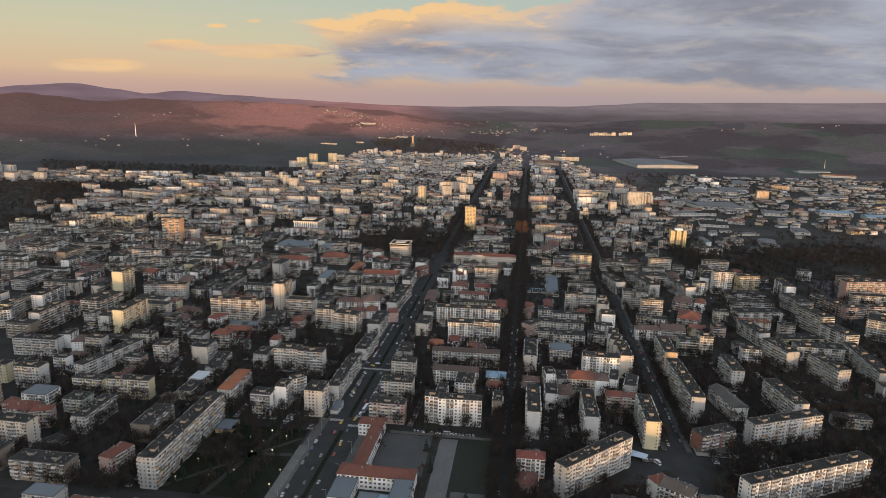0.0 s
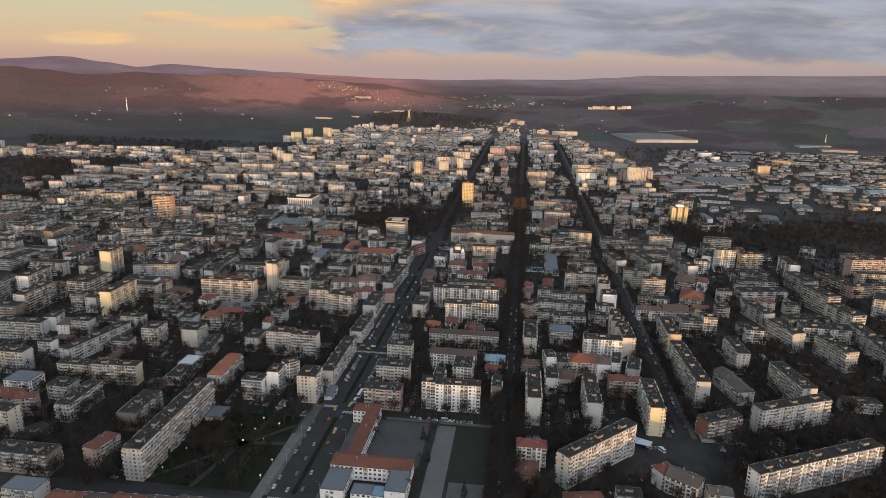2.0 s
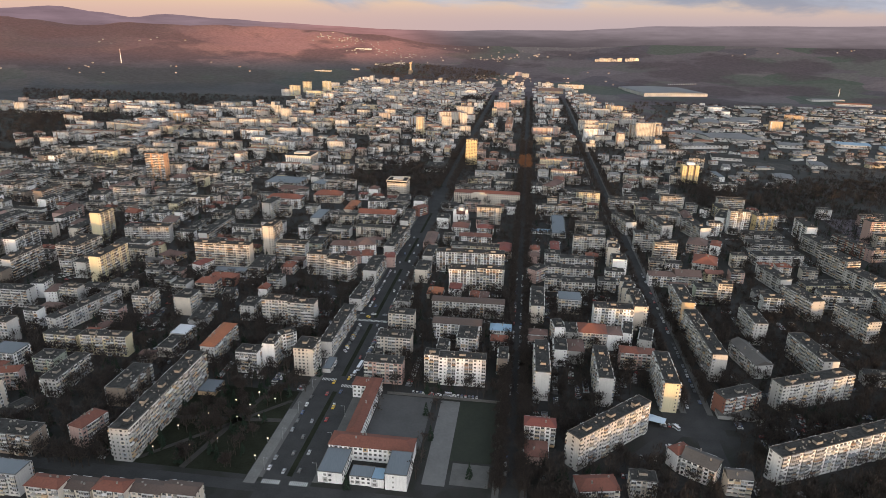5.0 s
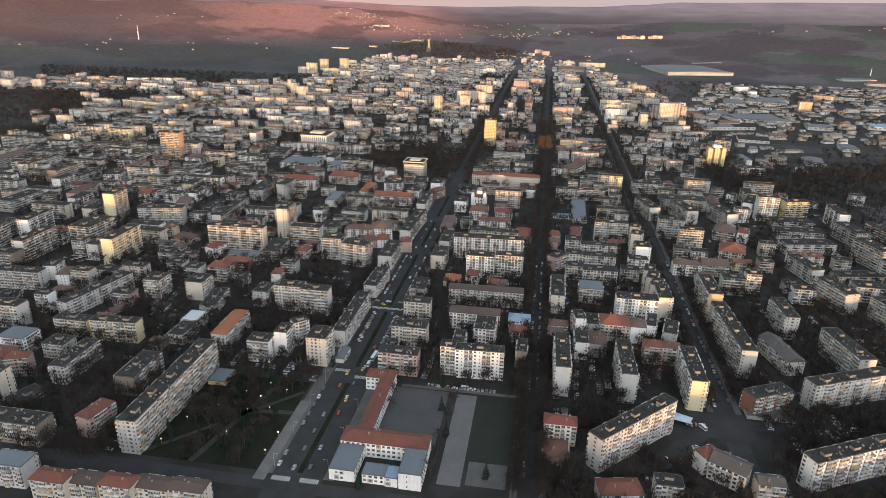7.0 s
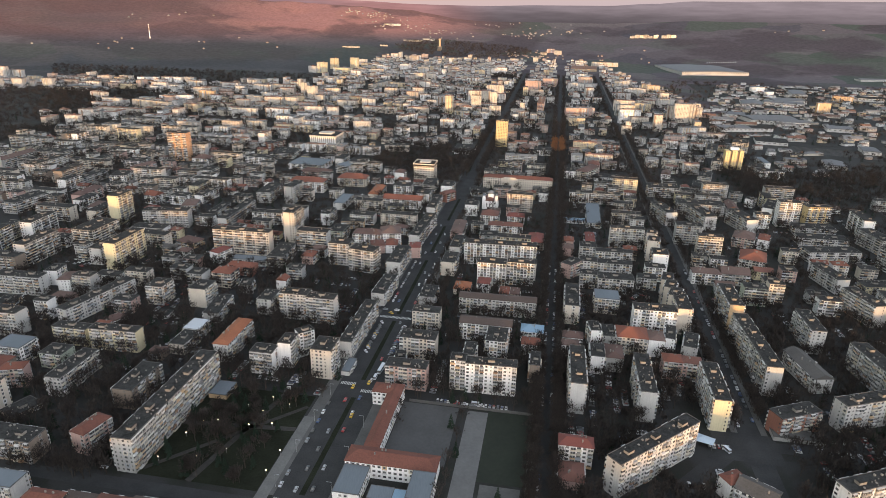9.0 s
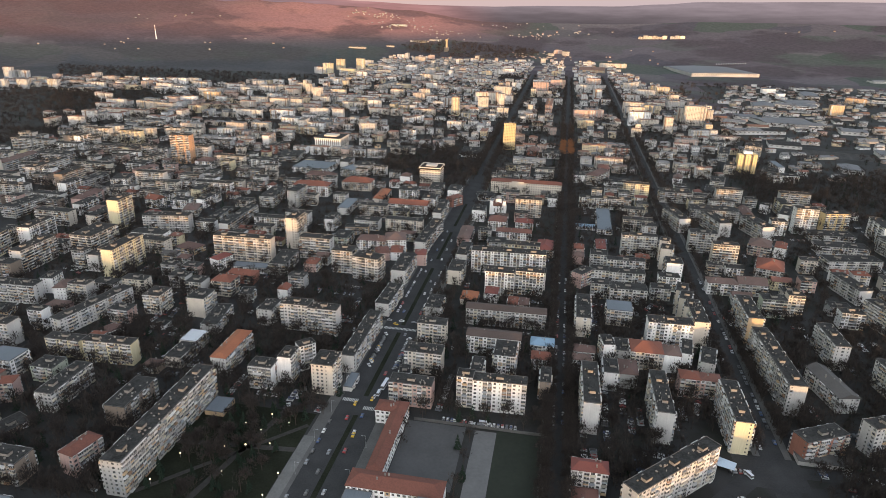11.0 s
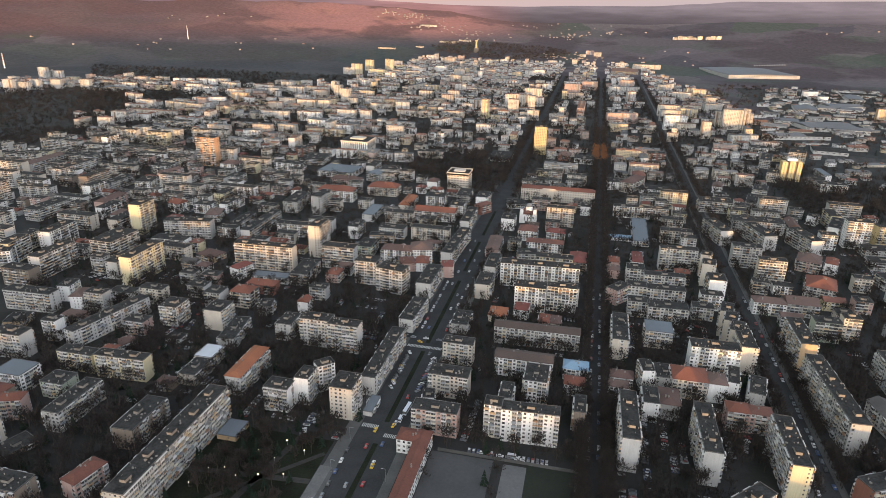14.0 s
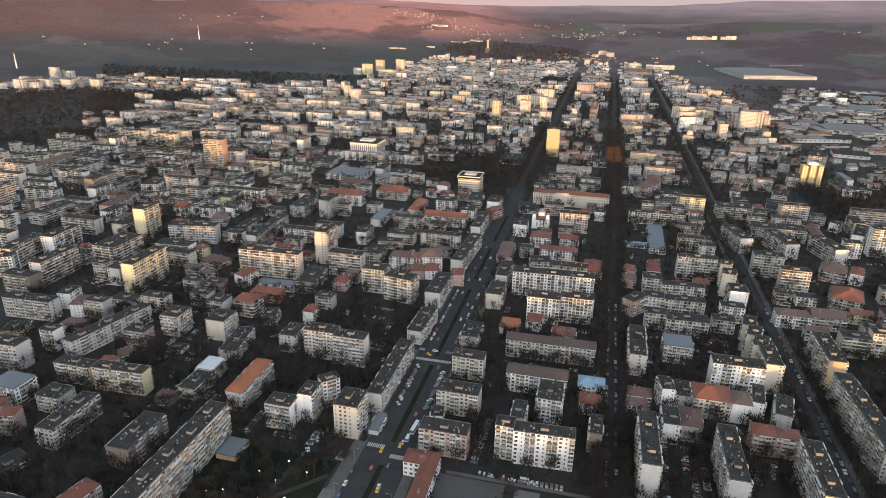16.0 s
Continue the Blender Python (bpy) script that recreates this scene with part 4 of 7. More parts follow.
block(146.9, 498.4, 13.3, 11.5, 5, -7.3, "pink", "hip")
block(160.0, 496.4, 13.5, 10.0, 5, -7.3, "pink", "hip")
block(168.8, 526.3, 9.5, 23.4, 5, -20.4, "grey", "flat")
block(-349.5, 548.2, 12.3, 9.5, 6, -7.3, "white", "flat")
block(-349.6, 574.0, 18.1, 10.2, 3, -7.3, "pink", "hip")
block(-394.3, 566.0, 15.0, 16.6, 2, 11.4, "ochre", "flat")
block(-287.5, 542.0, 11.8, 12.9, 2, -33.6, "brown", "hip")
block(-230.3, 494.5, 11.2, 9.2, 2, -7.3, "brown", "hip")
block(63.5, 399.3, 19.6, 9.9, 5, -7.3, "white", "hip")
block(59.2, 383.1, 13.6, 15.9, 2, -7.3, "pink", "hip")
block(106.7, 394.4, 9.7, 69.0, 8, -52.8, "pale", "flat", split=True)
block(207.2, 439.7, 11.3, 30.8, 5, -70.4, "brick", "flat")
block(146.1, 377.8, 8.6, 12.2, 4, -66.0, "white", "rust")
block(155.7, 368.8, 13.8, 19.8, 4, 51.0, "white", "slate")
block(171.7, 355.4, 9.0, 13.8, 4, -97.3, "cream", "slate")
block(88.8, 349.1, 23.1, 13.1, 3, 3.7, "white", "rust")
block(115.9, 352.4, 14.6, 9.5, 4, -7.3, "cream", "flat")
block(266.1, 451.8, 10.1, 63.2, 7, -73.2, "pale", "flat")
block(244.9, 381.4, 9.8, 103.4, 7, -70.9, "white", "flat", split=True)
block(271.1, 556.5, 10.7, 37.5, 7, -5.7, "pale", "flat")
block(245.1, 502.5, 13.9, 39.8, 4, 5.3, "pale", "slate")
block(290.7, 498.2, 12.3, 48.0, 7, 3.2, "pale", "flat")
block(335.1, 477.7, 28.1, 10.1, 3, -7.3, "pale", "flat")
block(-210.7, 332.5, 19.4, 9.7, 6, -7.3, "cream", "rust")
block(-194.5, 334.7, 17.7, 9.8, 5, -7.3, "cream", "brown")
block(-174.5, 330.8, 18.0, 9.6, 6, -7.3, "cream", "rust")
block(-157.6, 333.0, 19.6, 9.7, 5, -7.3, "cream", "brown")
block(-137.0, 329.1, 18.3, 9.5, 6, -7.3, "cream", "brown")
block(-243.0, 347.4, 20.7, 11.7, 5, -7.3, "pale", "metal")
block(-344.1, 668.8, 12.1, 45.7, 10, -8.0, "yellow", "flat", fine=False)
block(-352.4, 737.8, 37.1, 14.5, 5, -5.5, "white", "flat", fine=False)
block(-413.4, 792.1, 13.6, 25.6, 12, -7.3, "yellow", "flat", fine=False)
block(-353.1, 780.3, 51.1, 13.5, 7, 4.1, "grey", "flat", fine=False)
block(-404.9, 722.0, 25.0, 39.7, 7, -9.9, "cream", "flat", fine=False)
block(-436.3, 670.9, 12.2, 44.4, 8, -7.6, "pale", "flat", fine=False)
block(-479.1, 738.8, 13.6, 39.7, 7, -4.3, "white", "flat", fine=False)
block(-490.6, 689.7, 9.7, 29.0, 8, 1.7, "yellow", "flat", fine=False)
block(-487.4, 670.6, 16.5, 19.4, 7, 23.9, "white", "flat", fine=False)
block(-558.8, 760.1, 9.3, 15.3, 8, -7.3, "cream", "flat", fine=False)
block(-638.8, 852.5, 13.4, 22.9, 11, -7.3, "grey", "flat", fine=False)
block(-620.4, 897.4, 46.8, 12.8, 5, -4.2, "pale", "flat", fine=False)
block(-554.7, 826.4, 19.6, 47.9, 5, -10.8, "grey", "flat", fine=False)
block(-711.1, 1035.9, 14.3, 68.8, 5, -4.1, "pale", "gable", fine=False)
block(-641.4, 1004.7, 16.3, 68.1, 6, -8.4, "pale", "flat", fine=False)
block(-678.6, 1077.7, 49.5, 23.8, 5, -6.8, "grey", "flat", fine=False)
block(-543.6, 954.6, 12.9, 47.8, 4, -9.7, "grey", "flat", fine=False)
block(-496.3, 862.3, 14.7, 42.4, 5, -5.7, "pink", "hip", fine=False)
block(-462.9, 823.8, 11.8, 21.9, 3, 4.2, "pale", "hip", fine=False)
block(-497.8, 950.8, 22.1, 28.9, 5, 7.9, "white", "flat", fine=False)
block(-410.4, 865.9, 17.5, 15.6, 4, -19.2, "white", "gable", fine=False)
block(-519.3, 1080.3, 16.0, 39.2, 5, -22.9, "cream", "flat", fine=False)
block(-523.8, 1043.3, 29.0, 21.3, 4, -7.3, "white", "flat", fine=False)
block(-497.6, 1013.2, 10.3, 37.7, 4, -25.7, "pink", "hip", fine=False)
block(-401.4, 593.8, 44.6, 11.6, 6, -4.9, "pale", "flat")
block(-383.8, 616.9, 11.1, 15.8, 5, 1.7, "white", "flat")
block(-365.2, 605.2, 11.0, 18.0, 4, 5.9, "white", "hip")
block(-476.3, 1096.8, 32.0, 15.0, 16, -4.8, "orange", "flat", fine=False)
block(-237.9, 705.8, 61.0, 10.8, 9, -5.9, "cream", "flat", fine=False)
block(-197.2, 752.4, 12.2, 25.2, 12, -7.3, "cream", "flat", fine=False)
block(-280.9, 807.6, 10.8, 74.3, 5, -7.1, "pale", "flat", fine=False)
block(-311.0, 825.2, 11.1, 45.6, 3, -5.7, "grey", "flat", fine=False)
block(-269.9, 901.5, 17.6, 45.3, 5, -3.8, "grey", "flat", fine=False)
block(-192.2, 687.3, 16.3, 36.8, 4, -4.2, "grey", "flat", fine=False)
block(-167.1, 647.1, 15.5, 10.5, 4, -7.3, "grey", "flat", fine=False)
block(-163.5, 687.0, 11.8, 15.2, 3, -7.3, "pink", "hip", fine=False)
block(-221.9, 676.9, 36.4, 11.6, 2, -5.2, "white", "metal", fine=False)
block(-221.7, 653.0, 26.9, 12.8, 3, -7.3, "brick", "hip", fine=False)
block(-227.8, 625.5, 18.3, 15.5, 5, -7.3, "cream", "hip", fine=False)
block(-251.0, 620.9, 15.0, 14.2, 5, -7.3, "pale", "flat", fine=False)
block(-274.4, 636.7, 16.9, 11.4, 4, -7.3, "pale", "flat", fine=False)
block(-253.7, 682.8, 11.6, 18.4, 4, -26.9, "white", "hip", fine=False)
block(-302.1, 721.2, 22.4, 17.7, 2, -23.2, "ochre", "hip", fine=False)
block(-349.0, 884.7, 10.7, 39.2, 4, -10.8, "white", "flat", fine=False)
block(-376.0, 867.2, 21.6, 16.2, 4, -7.3, "white", "flat", fine=False)
block(-352.9, 842.5, 16.8, 25.1, 3, 10.7, "grey", "hip", fine=False)
block(-392.4, 1003.3, 18.1, 23.5, 4, -7.3, "white", "flat", fine=False)
block(-390.4, 1061.9, 16.5, 14.6, 5, -7.3, "yellow", "flat", fine=False)
block(-428.3, 1070.5, 27.2, 20.1, 4, -7.3, "white", "hip", fine=False)
block(-349.5, 1192.1, 17.4, 31.7, 5, -27.8, "brick", "flat", fine=False)
block(-317.4, 1148.0, 37.8, 44.7, 3, -4.2, "grey", "flat", fine=False)
block(-342.3, 1091.6, 44.1, 20.3, 4, -10.9, "white", "flat", fine=False)
block(-257.7, 1075.9, 55.7, 44.1, 3, -10.0, "white", "metal", fine=False)
block(-231.9, 1010.2, 43.2, 16.0, 4, -8.6, "pink", "hip", fine=False)
block(-229.0, 945.7, 49.1, 20.0, 5, -4.9, "white", "hip", fine=False)
block(-58.9, 966.5, 16.0, 34.3, 4, -5.8, "grey", "flat", fine=False)
block(-94.2, 939.1, 24.1, 19.5, 5, -7.3, "white", "flat", fine=False)
block(-88.8, 882.5, 49.5, 16.4, 4, -6.1, "white", "gable", fine=False)
block(-63.7, 904.1, 17.1, 18.0, 5, -7.3, "white", "flat", fine=False)
block(-33.2, 950.0, 14.7, 27.8, 5, -7.3, "white", "flat", fine=False)
block(-32.1, 917.4, 11.1, 20.4, 4, -40.9, "brick", "hip", fine=False)
block(-46.7, 864.8, 9.8, 55.5, 5, -7.3, "pale", "flat", fine=False)
block(-54.5, 775.4, 11.3, 79.4, 5, -10.2, "pale", "flat", fine=False)
block(-71.9, 681.1, 13.4, 45.2, 5, -7.6, "pale", "flat", fine=False)
block(-20.3, 677.3, 12.9, 27.4, 5, -7.3, "cream", "flat", fine=False)
block(-14.2, 723.0, 10.4, 36.1, 5, -7.7, "pale", "flat", fine=False)
block(-14.2, 786.9, 13.5, 43.1, 3, -5.7, "pink", "hip", fine=False)
block(-112.2, 742.6, 30.5, 16.0, 5, -4.9, "white", "hip", fine=False)
block(-88.7, 749.9, 21.8, 22.6, 5, 6.9, "white", "hip", fine=False)
block(-84.5, 727.1, 12.4, 18.2, 3, 4.0, "white", "hip", fine=False)
block(-99.5, 723.9, 13.8, 16.6, 3, 12.0, "pink", "hip", fine=False)
block(-58.5, 714.2, 10.9, 15.1, 4, 3.6, "pink", "hip", fine=False)
block(-131.4, 688.5, 20.9, 15.4, 8, -7.3, "pale", "flat", fine=False)
block(-104.9, 672.7, 26.0, 15.6, 8, -17.0, "pale", "flat", fine=False)
block(-156.2, 703.3, 12.3, 10.3, 3, -7.3, "white", "gable", fine=False)
block(-147.7, 759.5, 15.7, 23.9, 4, -7.3, "green", "flat", fine=False)
block(-138.9, 795.7, 26.2, 10.6, 3, 2.2, "ochre", "flat", fine=False)
block(-129.8, 814.7, 29.1, 14.7, 4, -7.3, "pale", "flat", fine=False)
block(-171.1, 811.7, 10.5, 24.9, 5, -7.3, "white", "flat", fine=False)
block(-166.8, 881.0, 14.3, 41.7, 3, -6.1, "pale", "metal", fine=False)
block(-129.5, 927.5, 13.6, 45.6, 3, -5.7, "cream", "red", fine=False)
block(-171.5, 980.7, 40.7, 22.7, 4, -4.9, "cream", "hip", fine=False)
block(-191.9, 1058.5, 23.0, 38.9, 4, -27.6, "white", "metal", fine=False)
block(-178.7, 1070.7, 25.7, 24.6, 5, -7.3, "grey", "flat", fine=False)
block(-134.9, 1211.1, 42.2, 16.0, 4, 4.5, "cream", "flat", fine=False)
block(-178.3, 1202.9, 6.0, 10.1, 5, -27.0, "ochre", "flat", fine=False)
block(-13.7, 1225.8, 35.3, 55.5, 2, -6.5, "white", "flat", fine=False)
block(-107.7, 1019.2, 14.4, 17.0, 4, -7.3, "white", "hip", fine=False)
block(9.5, 952.2, 22.1, 24.1, 2, 5.3, "white", "flat", fine=False)
block(98.0, 933.6, 11.8, 18.8, 4, -7.3, "white", "flat", fine=False)
block(22.7, 830.6, 20.5, 19.3, 4, -7.3, "white", "hip", fine=False)
block(54.6, 834.8, 20.5, 13.8, 3, -7.3, "white", "hip", fine=False)
block(39.9, 791.1, 39.3, 12.5, 4, -6.0, "white", "hip", fine=False)
block(0.4, 863.1, 15.0, 20.6, 5, -7.3, "white", "flat", fine=False)
block(30.2, 700.1, 72.7, 12.9, 8, -4.5, "white", "flat", fine=False)
block(20.6, 650.7, 26.6, 14.0, 8, -7.3, "white", "flat", fine=False)
block(47.7, 652.1, 25.3, 9.9, 8, -7.3, "white", "flat", fine=False)
block(20.4, 758.5, 19.0, 15.4, 4, 2.5, "grey", "flat", fine=False)
block(72.0, 756.6, 16.3, 28.9, 3, -7.3, "brown", "hip", fine=False)
block(165.2, 927.0, 66.0, 10.4, 5, -5.1, "white", "flat", huts=3, fine=False)
block(152.8, 863.1, 16.2, 83.1, 2, -8.1, "white", "metal", fine=False)
block(126.8, 842.9, 25.7, 11.7, 1, -7.3, "white", "blue", fine=False)
block(171.3, 761.5, 36.3, 9.5, 8, -4.4, "pale", "flat", fine=False)
block(195.3, 750.7, 9.1, 11.5, 8, -21.0, "cream", "flat", pattern="blank", fine=False)
block(191.6, 727.7, 11.5, 14.5, 8, -18.7, "cream", "flat", pattern="blank", fine=False)
block(188.1, 690.9, 14.5, 17.3, 8, -7.3, "white", "flat", pattern="blank", fine=False)
block(123.4, 726.7, 16.8, 14.3, 5, -7.3, "pale", "flat", fine=False)
block(147.4, 710.8, 36.7, 9.6, 5, -4.3, "pale", "flat", fine=False)
block(117.4, 684.2, 16.7, 12.0, 5, -7.3, "pale", "flat", fine=False)
block(141.9, 679.6, 33.1, 11.0, 5, -5.2, "pale", "flat", fine=False)
block(107.6, 756.4, 10.7, 14.3, 3, -7.3, "pink", "hip", fine=False)
block(103.8, 733.8, 11.6, 13.2, 3, -7.3, "pink", "hip", fine=False)
block(100.2, 677.3, 11.1, 20.5, 5, -42.7, "pink", "flat", fine=False)
block(132.4, 766.0, 9.9, 28.7, 3, -7.3, "white", "hip", fine=False)
block(177.1, 1060.4, 17.5, 46.0, 5, -33.3, "cream", "hip", fine=False)
block(192.8, 1098.2, 17.6, 22.3, 5, -7.3, "pink", "hip", fine=False)
block(205.7, 1051.8, 38.8, 21.9, 2, -4.7, "white", "flat", fine=False)
block(150.9, 1064.1, 17.2, 23.2, 4, -7.3, "white", "flat", fine=False)
block(250.3, 1253.2, 30.0, 16.0, 5, -7.3, "brick", "flat", fine=False)
block(126.0, 1217.9, 33.5, 24.8, 3, -6.1, "white", "flat", fine=False)
block(94.0, 1237.2, 20.6, 27.3, 3, -7.3, "brick", "hip", fine=False)
block(52.9, 1274.2, 21.0, 13.0, 17, -7.3, "gold", "flat", pattern="w", fine=False)
block(252.3, 736.3, 24.9, 10.0, 9, -7.3, "cream", "flat", pattern="b", fine=False)
block(243.8, 780.4, 27.6, 12.6, 8, -7.3, "grey", "flat", fine=False)
block(238.9, 861.6, 13.3, 45.2, 6, 9.8, "pale", "flat", fine=False)
block(282.2, 852.3, 13.9, 49.1, 6, 8.5, "pale", "flat", fine=False)
block(294.7, 896.5, 56.1, 22.1, 5, -6.9, "grey", "flat", fine=False)
block(327.1, 841.8, 14.2, 45.0, 6, 11.5, "pale", "flat", fine=False)
block(335.1, 896.5, 12.4, 33.0, 4, -9.8, "grey", "gable", fine=False)
block(380.4, 888.6, 11.2, 44.0, 6, -30.7, "white", "flat", fine=False)
block(375.1, 933.2, 10.3, 12.5, 4, -39.6, "white", "flat", fine=False)
block(481.2, 1253.4, 24.5, 33.3, 9, -24.8, "cream", "flat", fine=False)
block(469.2, 1097.1, 38.8, 16.0, 4, -5.7, "white", "flat", fine=False)
block(465.3, 1139.4, 21.4, 27.2, 3, -29.8, "grey", "flat", fine=False)
block(493.1, 1180.3, 10.3, 47.2, 3, -4.3, "white", "metal", fine=False)
block(406.1, 1149.6, 16.1, 30.9, 5, -22.5, "cream", "flat", fine=False)
block(431.8, 1252.4, 16.0, 54.7, 5, -22.6, "pale", "flat", fine=False)
block(446.7, 1334.5, 28.4, 24.4, 5, -7.3, "white", "flat", fine=False)
block(267.9, 973.3, 39.9, 22.7, 5, -6.9, "pale", "flat", fine=False)
block(355.0, 1056.9, 17.4, 32.1, 4, -22.5, "cream", "flat", fine=False)
block(300.3, 1070.7, 12.8, 21.7, 3, -18.3, "white", "gable", fine=False)
block(346.0, 1013.9, 42.3, 44.9, 2, -21.0, "grey", "flat", fine=False)
block(291.7, 717.0, 24.5, 29.9, 4, -23.2, "pale", "hip", fine=False)
block(307.4, 780.9, 21.7, 23.4, 4, -26.1, "pink", "hip", fine=False)
block(327.2, 775.7, 10.9, 20.2, 4, -27.5, "white", "hip", fine=False)
far_house(447, 1419, 54, 13, 7, 5, "flat", wall="pale")
far_house(896, 1792, 32, 13, 9, -9, "flat", wall="ochre")
far_house(1055, 2001, 52, 13, 6, -23, "flat", wall="ochre")
far_house(15, 1819, 62, 13, 11, 2, "flat", wall="cream")
far_house(6, 1686, 24, 13, 13, -7, "flat", wall="cream")
far_house(50, 1734, 16, 13, 14, -7, "flat", wall="cream")
far_house(61, 1950, 47, 13, 11, -6, "flat", wall="cream")
far_house(-59, 1628, 20, 13, 15, 3, "flat", wall="yellow")
far_house(176, 2056, 45, 13, 12, -7, "flat", wall="pink")
far_house(243, 2204, 47, 13, 9, -4, "flat", wall="pink")
far_house(367, 3348, 36, 13, 15, -6, "flat", wall="pink")
far_house(396, 3289, 33, 13, 14, -33, "flat", wall="cream")
far_house(269, 3026, 22, 13, 9, -7, "flat", wall="cream")
far_house(326, 3270, 28, 13, 11, -49, "flat", wall="cream")
far_house(326, 2117, 76, 13, 8, -5, "flat", wall="pale")
far_house(249, 1621, 69, 13, 8, 8, "flat", wall="pink")
far_house(172, 1751, 16, 130, 7, -8, "flat", wall="pink")
far_house(51, 1621, 26, 13, 8, -7, "flat", wall="cream")
far_house(118, 1663, 11, 13, 9, -7, "flat", wall="cream")
far_house(193, 3245, 35, 13, 7, -26, "flat", wall="cream")
far_house(552, 2927, 110, 13, 7, -7, "flat", wall="cream")
far_house(445, 2799, 101, 141, 3, -10, "flat", wall="ochre")
far_house(471, 2192, 16, 78, 9, -41, "flat", wall="pale")
far_house(479, 2031, 50, 13, 8, -19, "flat", wall="pale")
far_house(327, 1966, 22, 13, 10, 14, "flat", wall="pale")
far_house(352, 1562, 47, 13, 11, 2, "flat", wall="white")
far_house(365, 1670, 45, 13, 9, -7, "flat", wall="cream")
far_house(379, 1747, 50, 13, 9, -9, "flat", wall="cream")
far_house(481, 1590, 46, 13, 15, -7, "flat", wall="cream")
far_house(460, 1621, 15, 13, 12, -7, "flat", wall="cream")
far_house(525, 1621, 15, 13, 11, -22, "flat", wall="cream")
far_house(392, 1476, 18, 13, 12, -7, "flat", wall="cream")
far_house(318, 1430, 19, 13, 6, -23, "flat", wall="cream")
far_house(321, 1436, 10, 13, 9, -7, "flat", wall="cream")
far_house(371, 1546, 39, 13, 6, 4, "flat", wall="cream")
far_house(536, 1952, 25, 13, 7, -7, "flat", wall="cream")
far_house(501, 1839, 29, 13, 6, -26, "flat", wall="pale")
far_house(-419, 1762, 23, 13, 14, -19, "flat", wall="cream")
far_house(-462, 1855, 19, 13, 13, -16, "flat", wall="cream")
far_house(-496, 1953, 21, 13, 12, -7, "flat", wall="cream")
far_house(-391, 1721, 21, 13, 8, -7, "flat", wall="cream")
far_house(-312, 1683, 52, 16, 6, -9, "flat", wall="cream")
far_house(-238, 1615, 46, 13, 5, -9, "flat", wall="cream")
far_house(-195, 1605, 28, 13, 5, -7, "flat", wall="cream")
far_house(-131, 1623, 49, 13, 5, -5, "flat", wall="cream")
far_house(-394, 1429, 37, 25, 7, -8, "flat", wall="white")
far_house(-362, 1542, 41, 13, 8, -8, "flat", wall="pale")
far_house(-319, 1539, 24, 13, 8, -7, "flat", wall="pale")
far_house(-492, 1668, 44, 13, 8, -5, "flat", wall="cream")
far_house(-443, 1651, 28, 13, 9, -7, "flat", wall="cream")
far_house(-545, 1680, 37, 13, 8, -9, "flat", wall="cream")
far_house(-506, 1494, 56, 13, 8, -5, "flat", wall="pale")
far_house(-439, 1515, 54, 13, 7, -8, "flat", wall="white")
far_house(-585, 2453, 29, 13, 8, -16, "flat", wall="pale")
far_house(-550, 2453, 37, 13, 13, -8, "flat", wall="yellow")
far_house(-534, 2592, 32, 13, 14, -18, "flat", wall="yellow")
far_house(-459, 2601, 32, 13, 15, -19, "flat", wall="yellow")
far_house(-472, 2443, 71, 13, 7, -8, "flat", wall="yellow")
far_house(-427, 2699, 43, 13, 5, -8, "flat", wall="yellow")
far_house(-349, 2456, 51, 13, 6, -8, "flat", wall="cream")
far_house(-233, 1918, 35, 13, 7, -8, "flat", wall="cream")
far_house(-154, 1894, 30, 13, 9, -9, "flat", wall="cream")
far_house(-147, 1514, 16, 53, 5, -36, "flat", wall="white")
far_house(-289, 2093, 16, 131, 5, -19, "flat", wall="cream")
block(-134.4, 1342.3, 16.9, 13.0, 6, -7.3, "white", "flat", fine=False)
far_house(-167, 2299, 75, 13, 8, -8, "flat", wall="cream")
far_house(-648, 1993, 39, 13, 8, -8, "flat", wall="pale")
far_house(-591, 1898, 50, 13, 8, -10, "flat", wall="pale")
far_house(-544, 1933, 70, 13, 7, -7, "flat", wall="cream")
far_house(-695, 1922, 55, 13, 8, -10, "flat", wall="pale")
far_house(-693, 1752, 41, 13, 8, -6, "flat", wall="ochre")
block(-815.2, 1213.4, 28.3, 13.0, 6, -7.3, "cream", "flat", fine=False)
block(-744.3, 1282.0, 30.4, 13.0, 7, -10.3, "cream", "flat", fine=False)
block(-699.5, 1314.5, 52.2, 16.0, 5, -23.1, "pale", "flat", fine=False)
block(-679.6, 1373.9, 81.2, 16.0, 6, -6.8, "pale", "flat", fine=False)
block(-562.6, 1291.1, 68.4, 13.0, 6, 2.5, "cream", "flat", fine=False)
block(-602.6, 1398.5, 44.4, 13.0, 5, -6.2, "pale", "flat", fine=False)
far_house(-758, 1581, 110, 13, 7, -19, "flat", wall="cream")
far_house(-781, 1484, 110, 13, 6, -8, "flat", wall="cream")
far_house(-951, 1699, 53, 13, 7, -24, "flat", wall="pale")
far_house(-740, 1674, 79, 13, 7, 13, "flat", wall="white")
far_house(-985, 2030, 61, 13, 7, 4, "flat", wall="white")
far_house(-899, 2015, 48, 13, 8, -4, "flat", wall="white")
far_house(-1085, 1853, 59, 13, 4, -6, "flat", wall="ochre")
far_house(-1352, 1780, 30, 13, 12, -7, "flat", wall="pale")
far_house(-1320, 1840, 29, 13, 10, -7, "flat", wall="pale")
far_house(-1194, 1873, 30, 13, 10, -7, "flat", wall="pale")
far_house(-1283, 1875, 32, 13, 9, -6, "flat", wall="pale")
far_house(-1438, 2035, 28, 13, 14, -7, "flat", wall="pale")
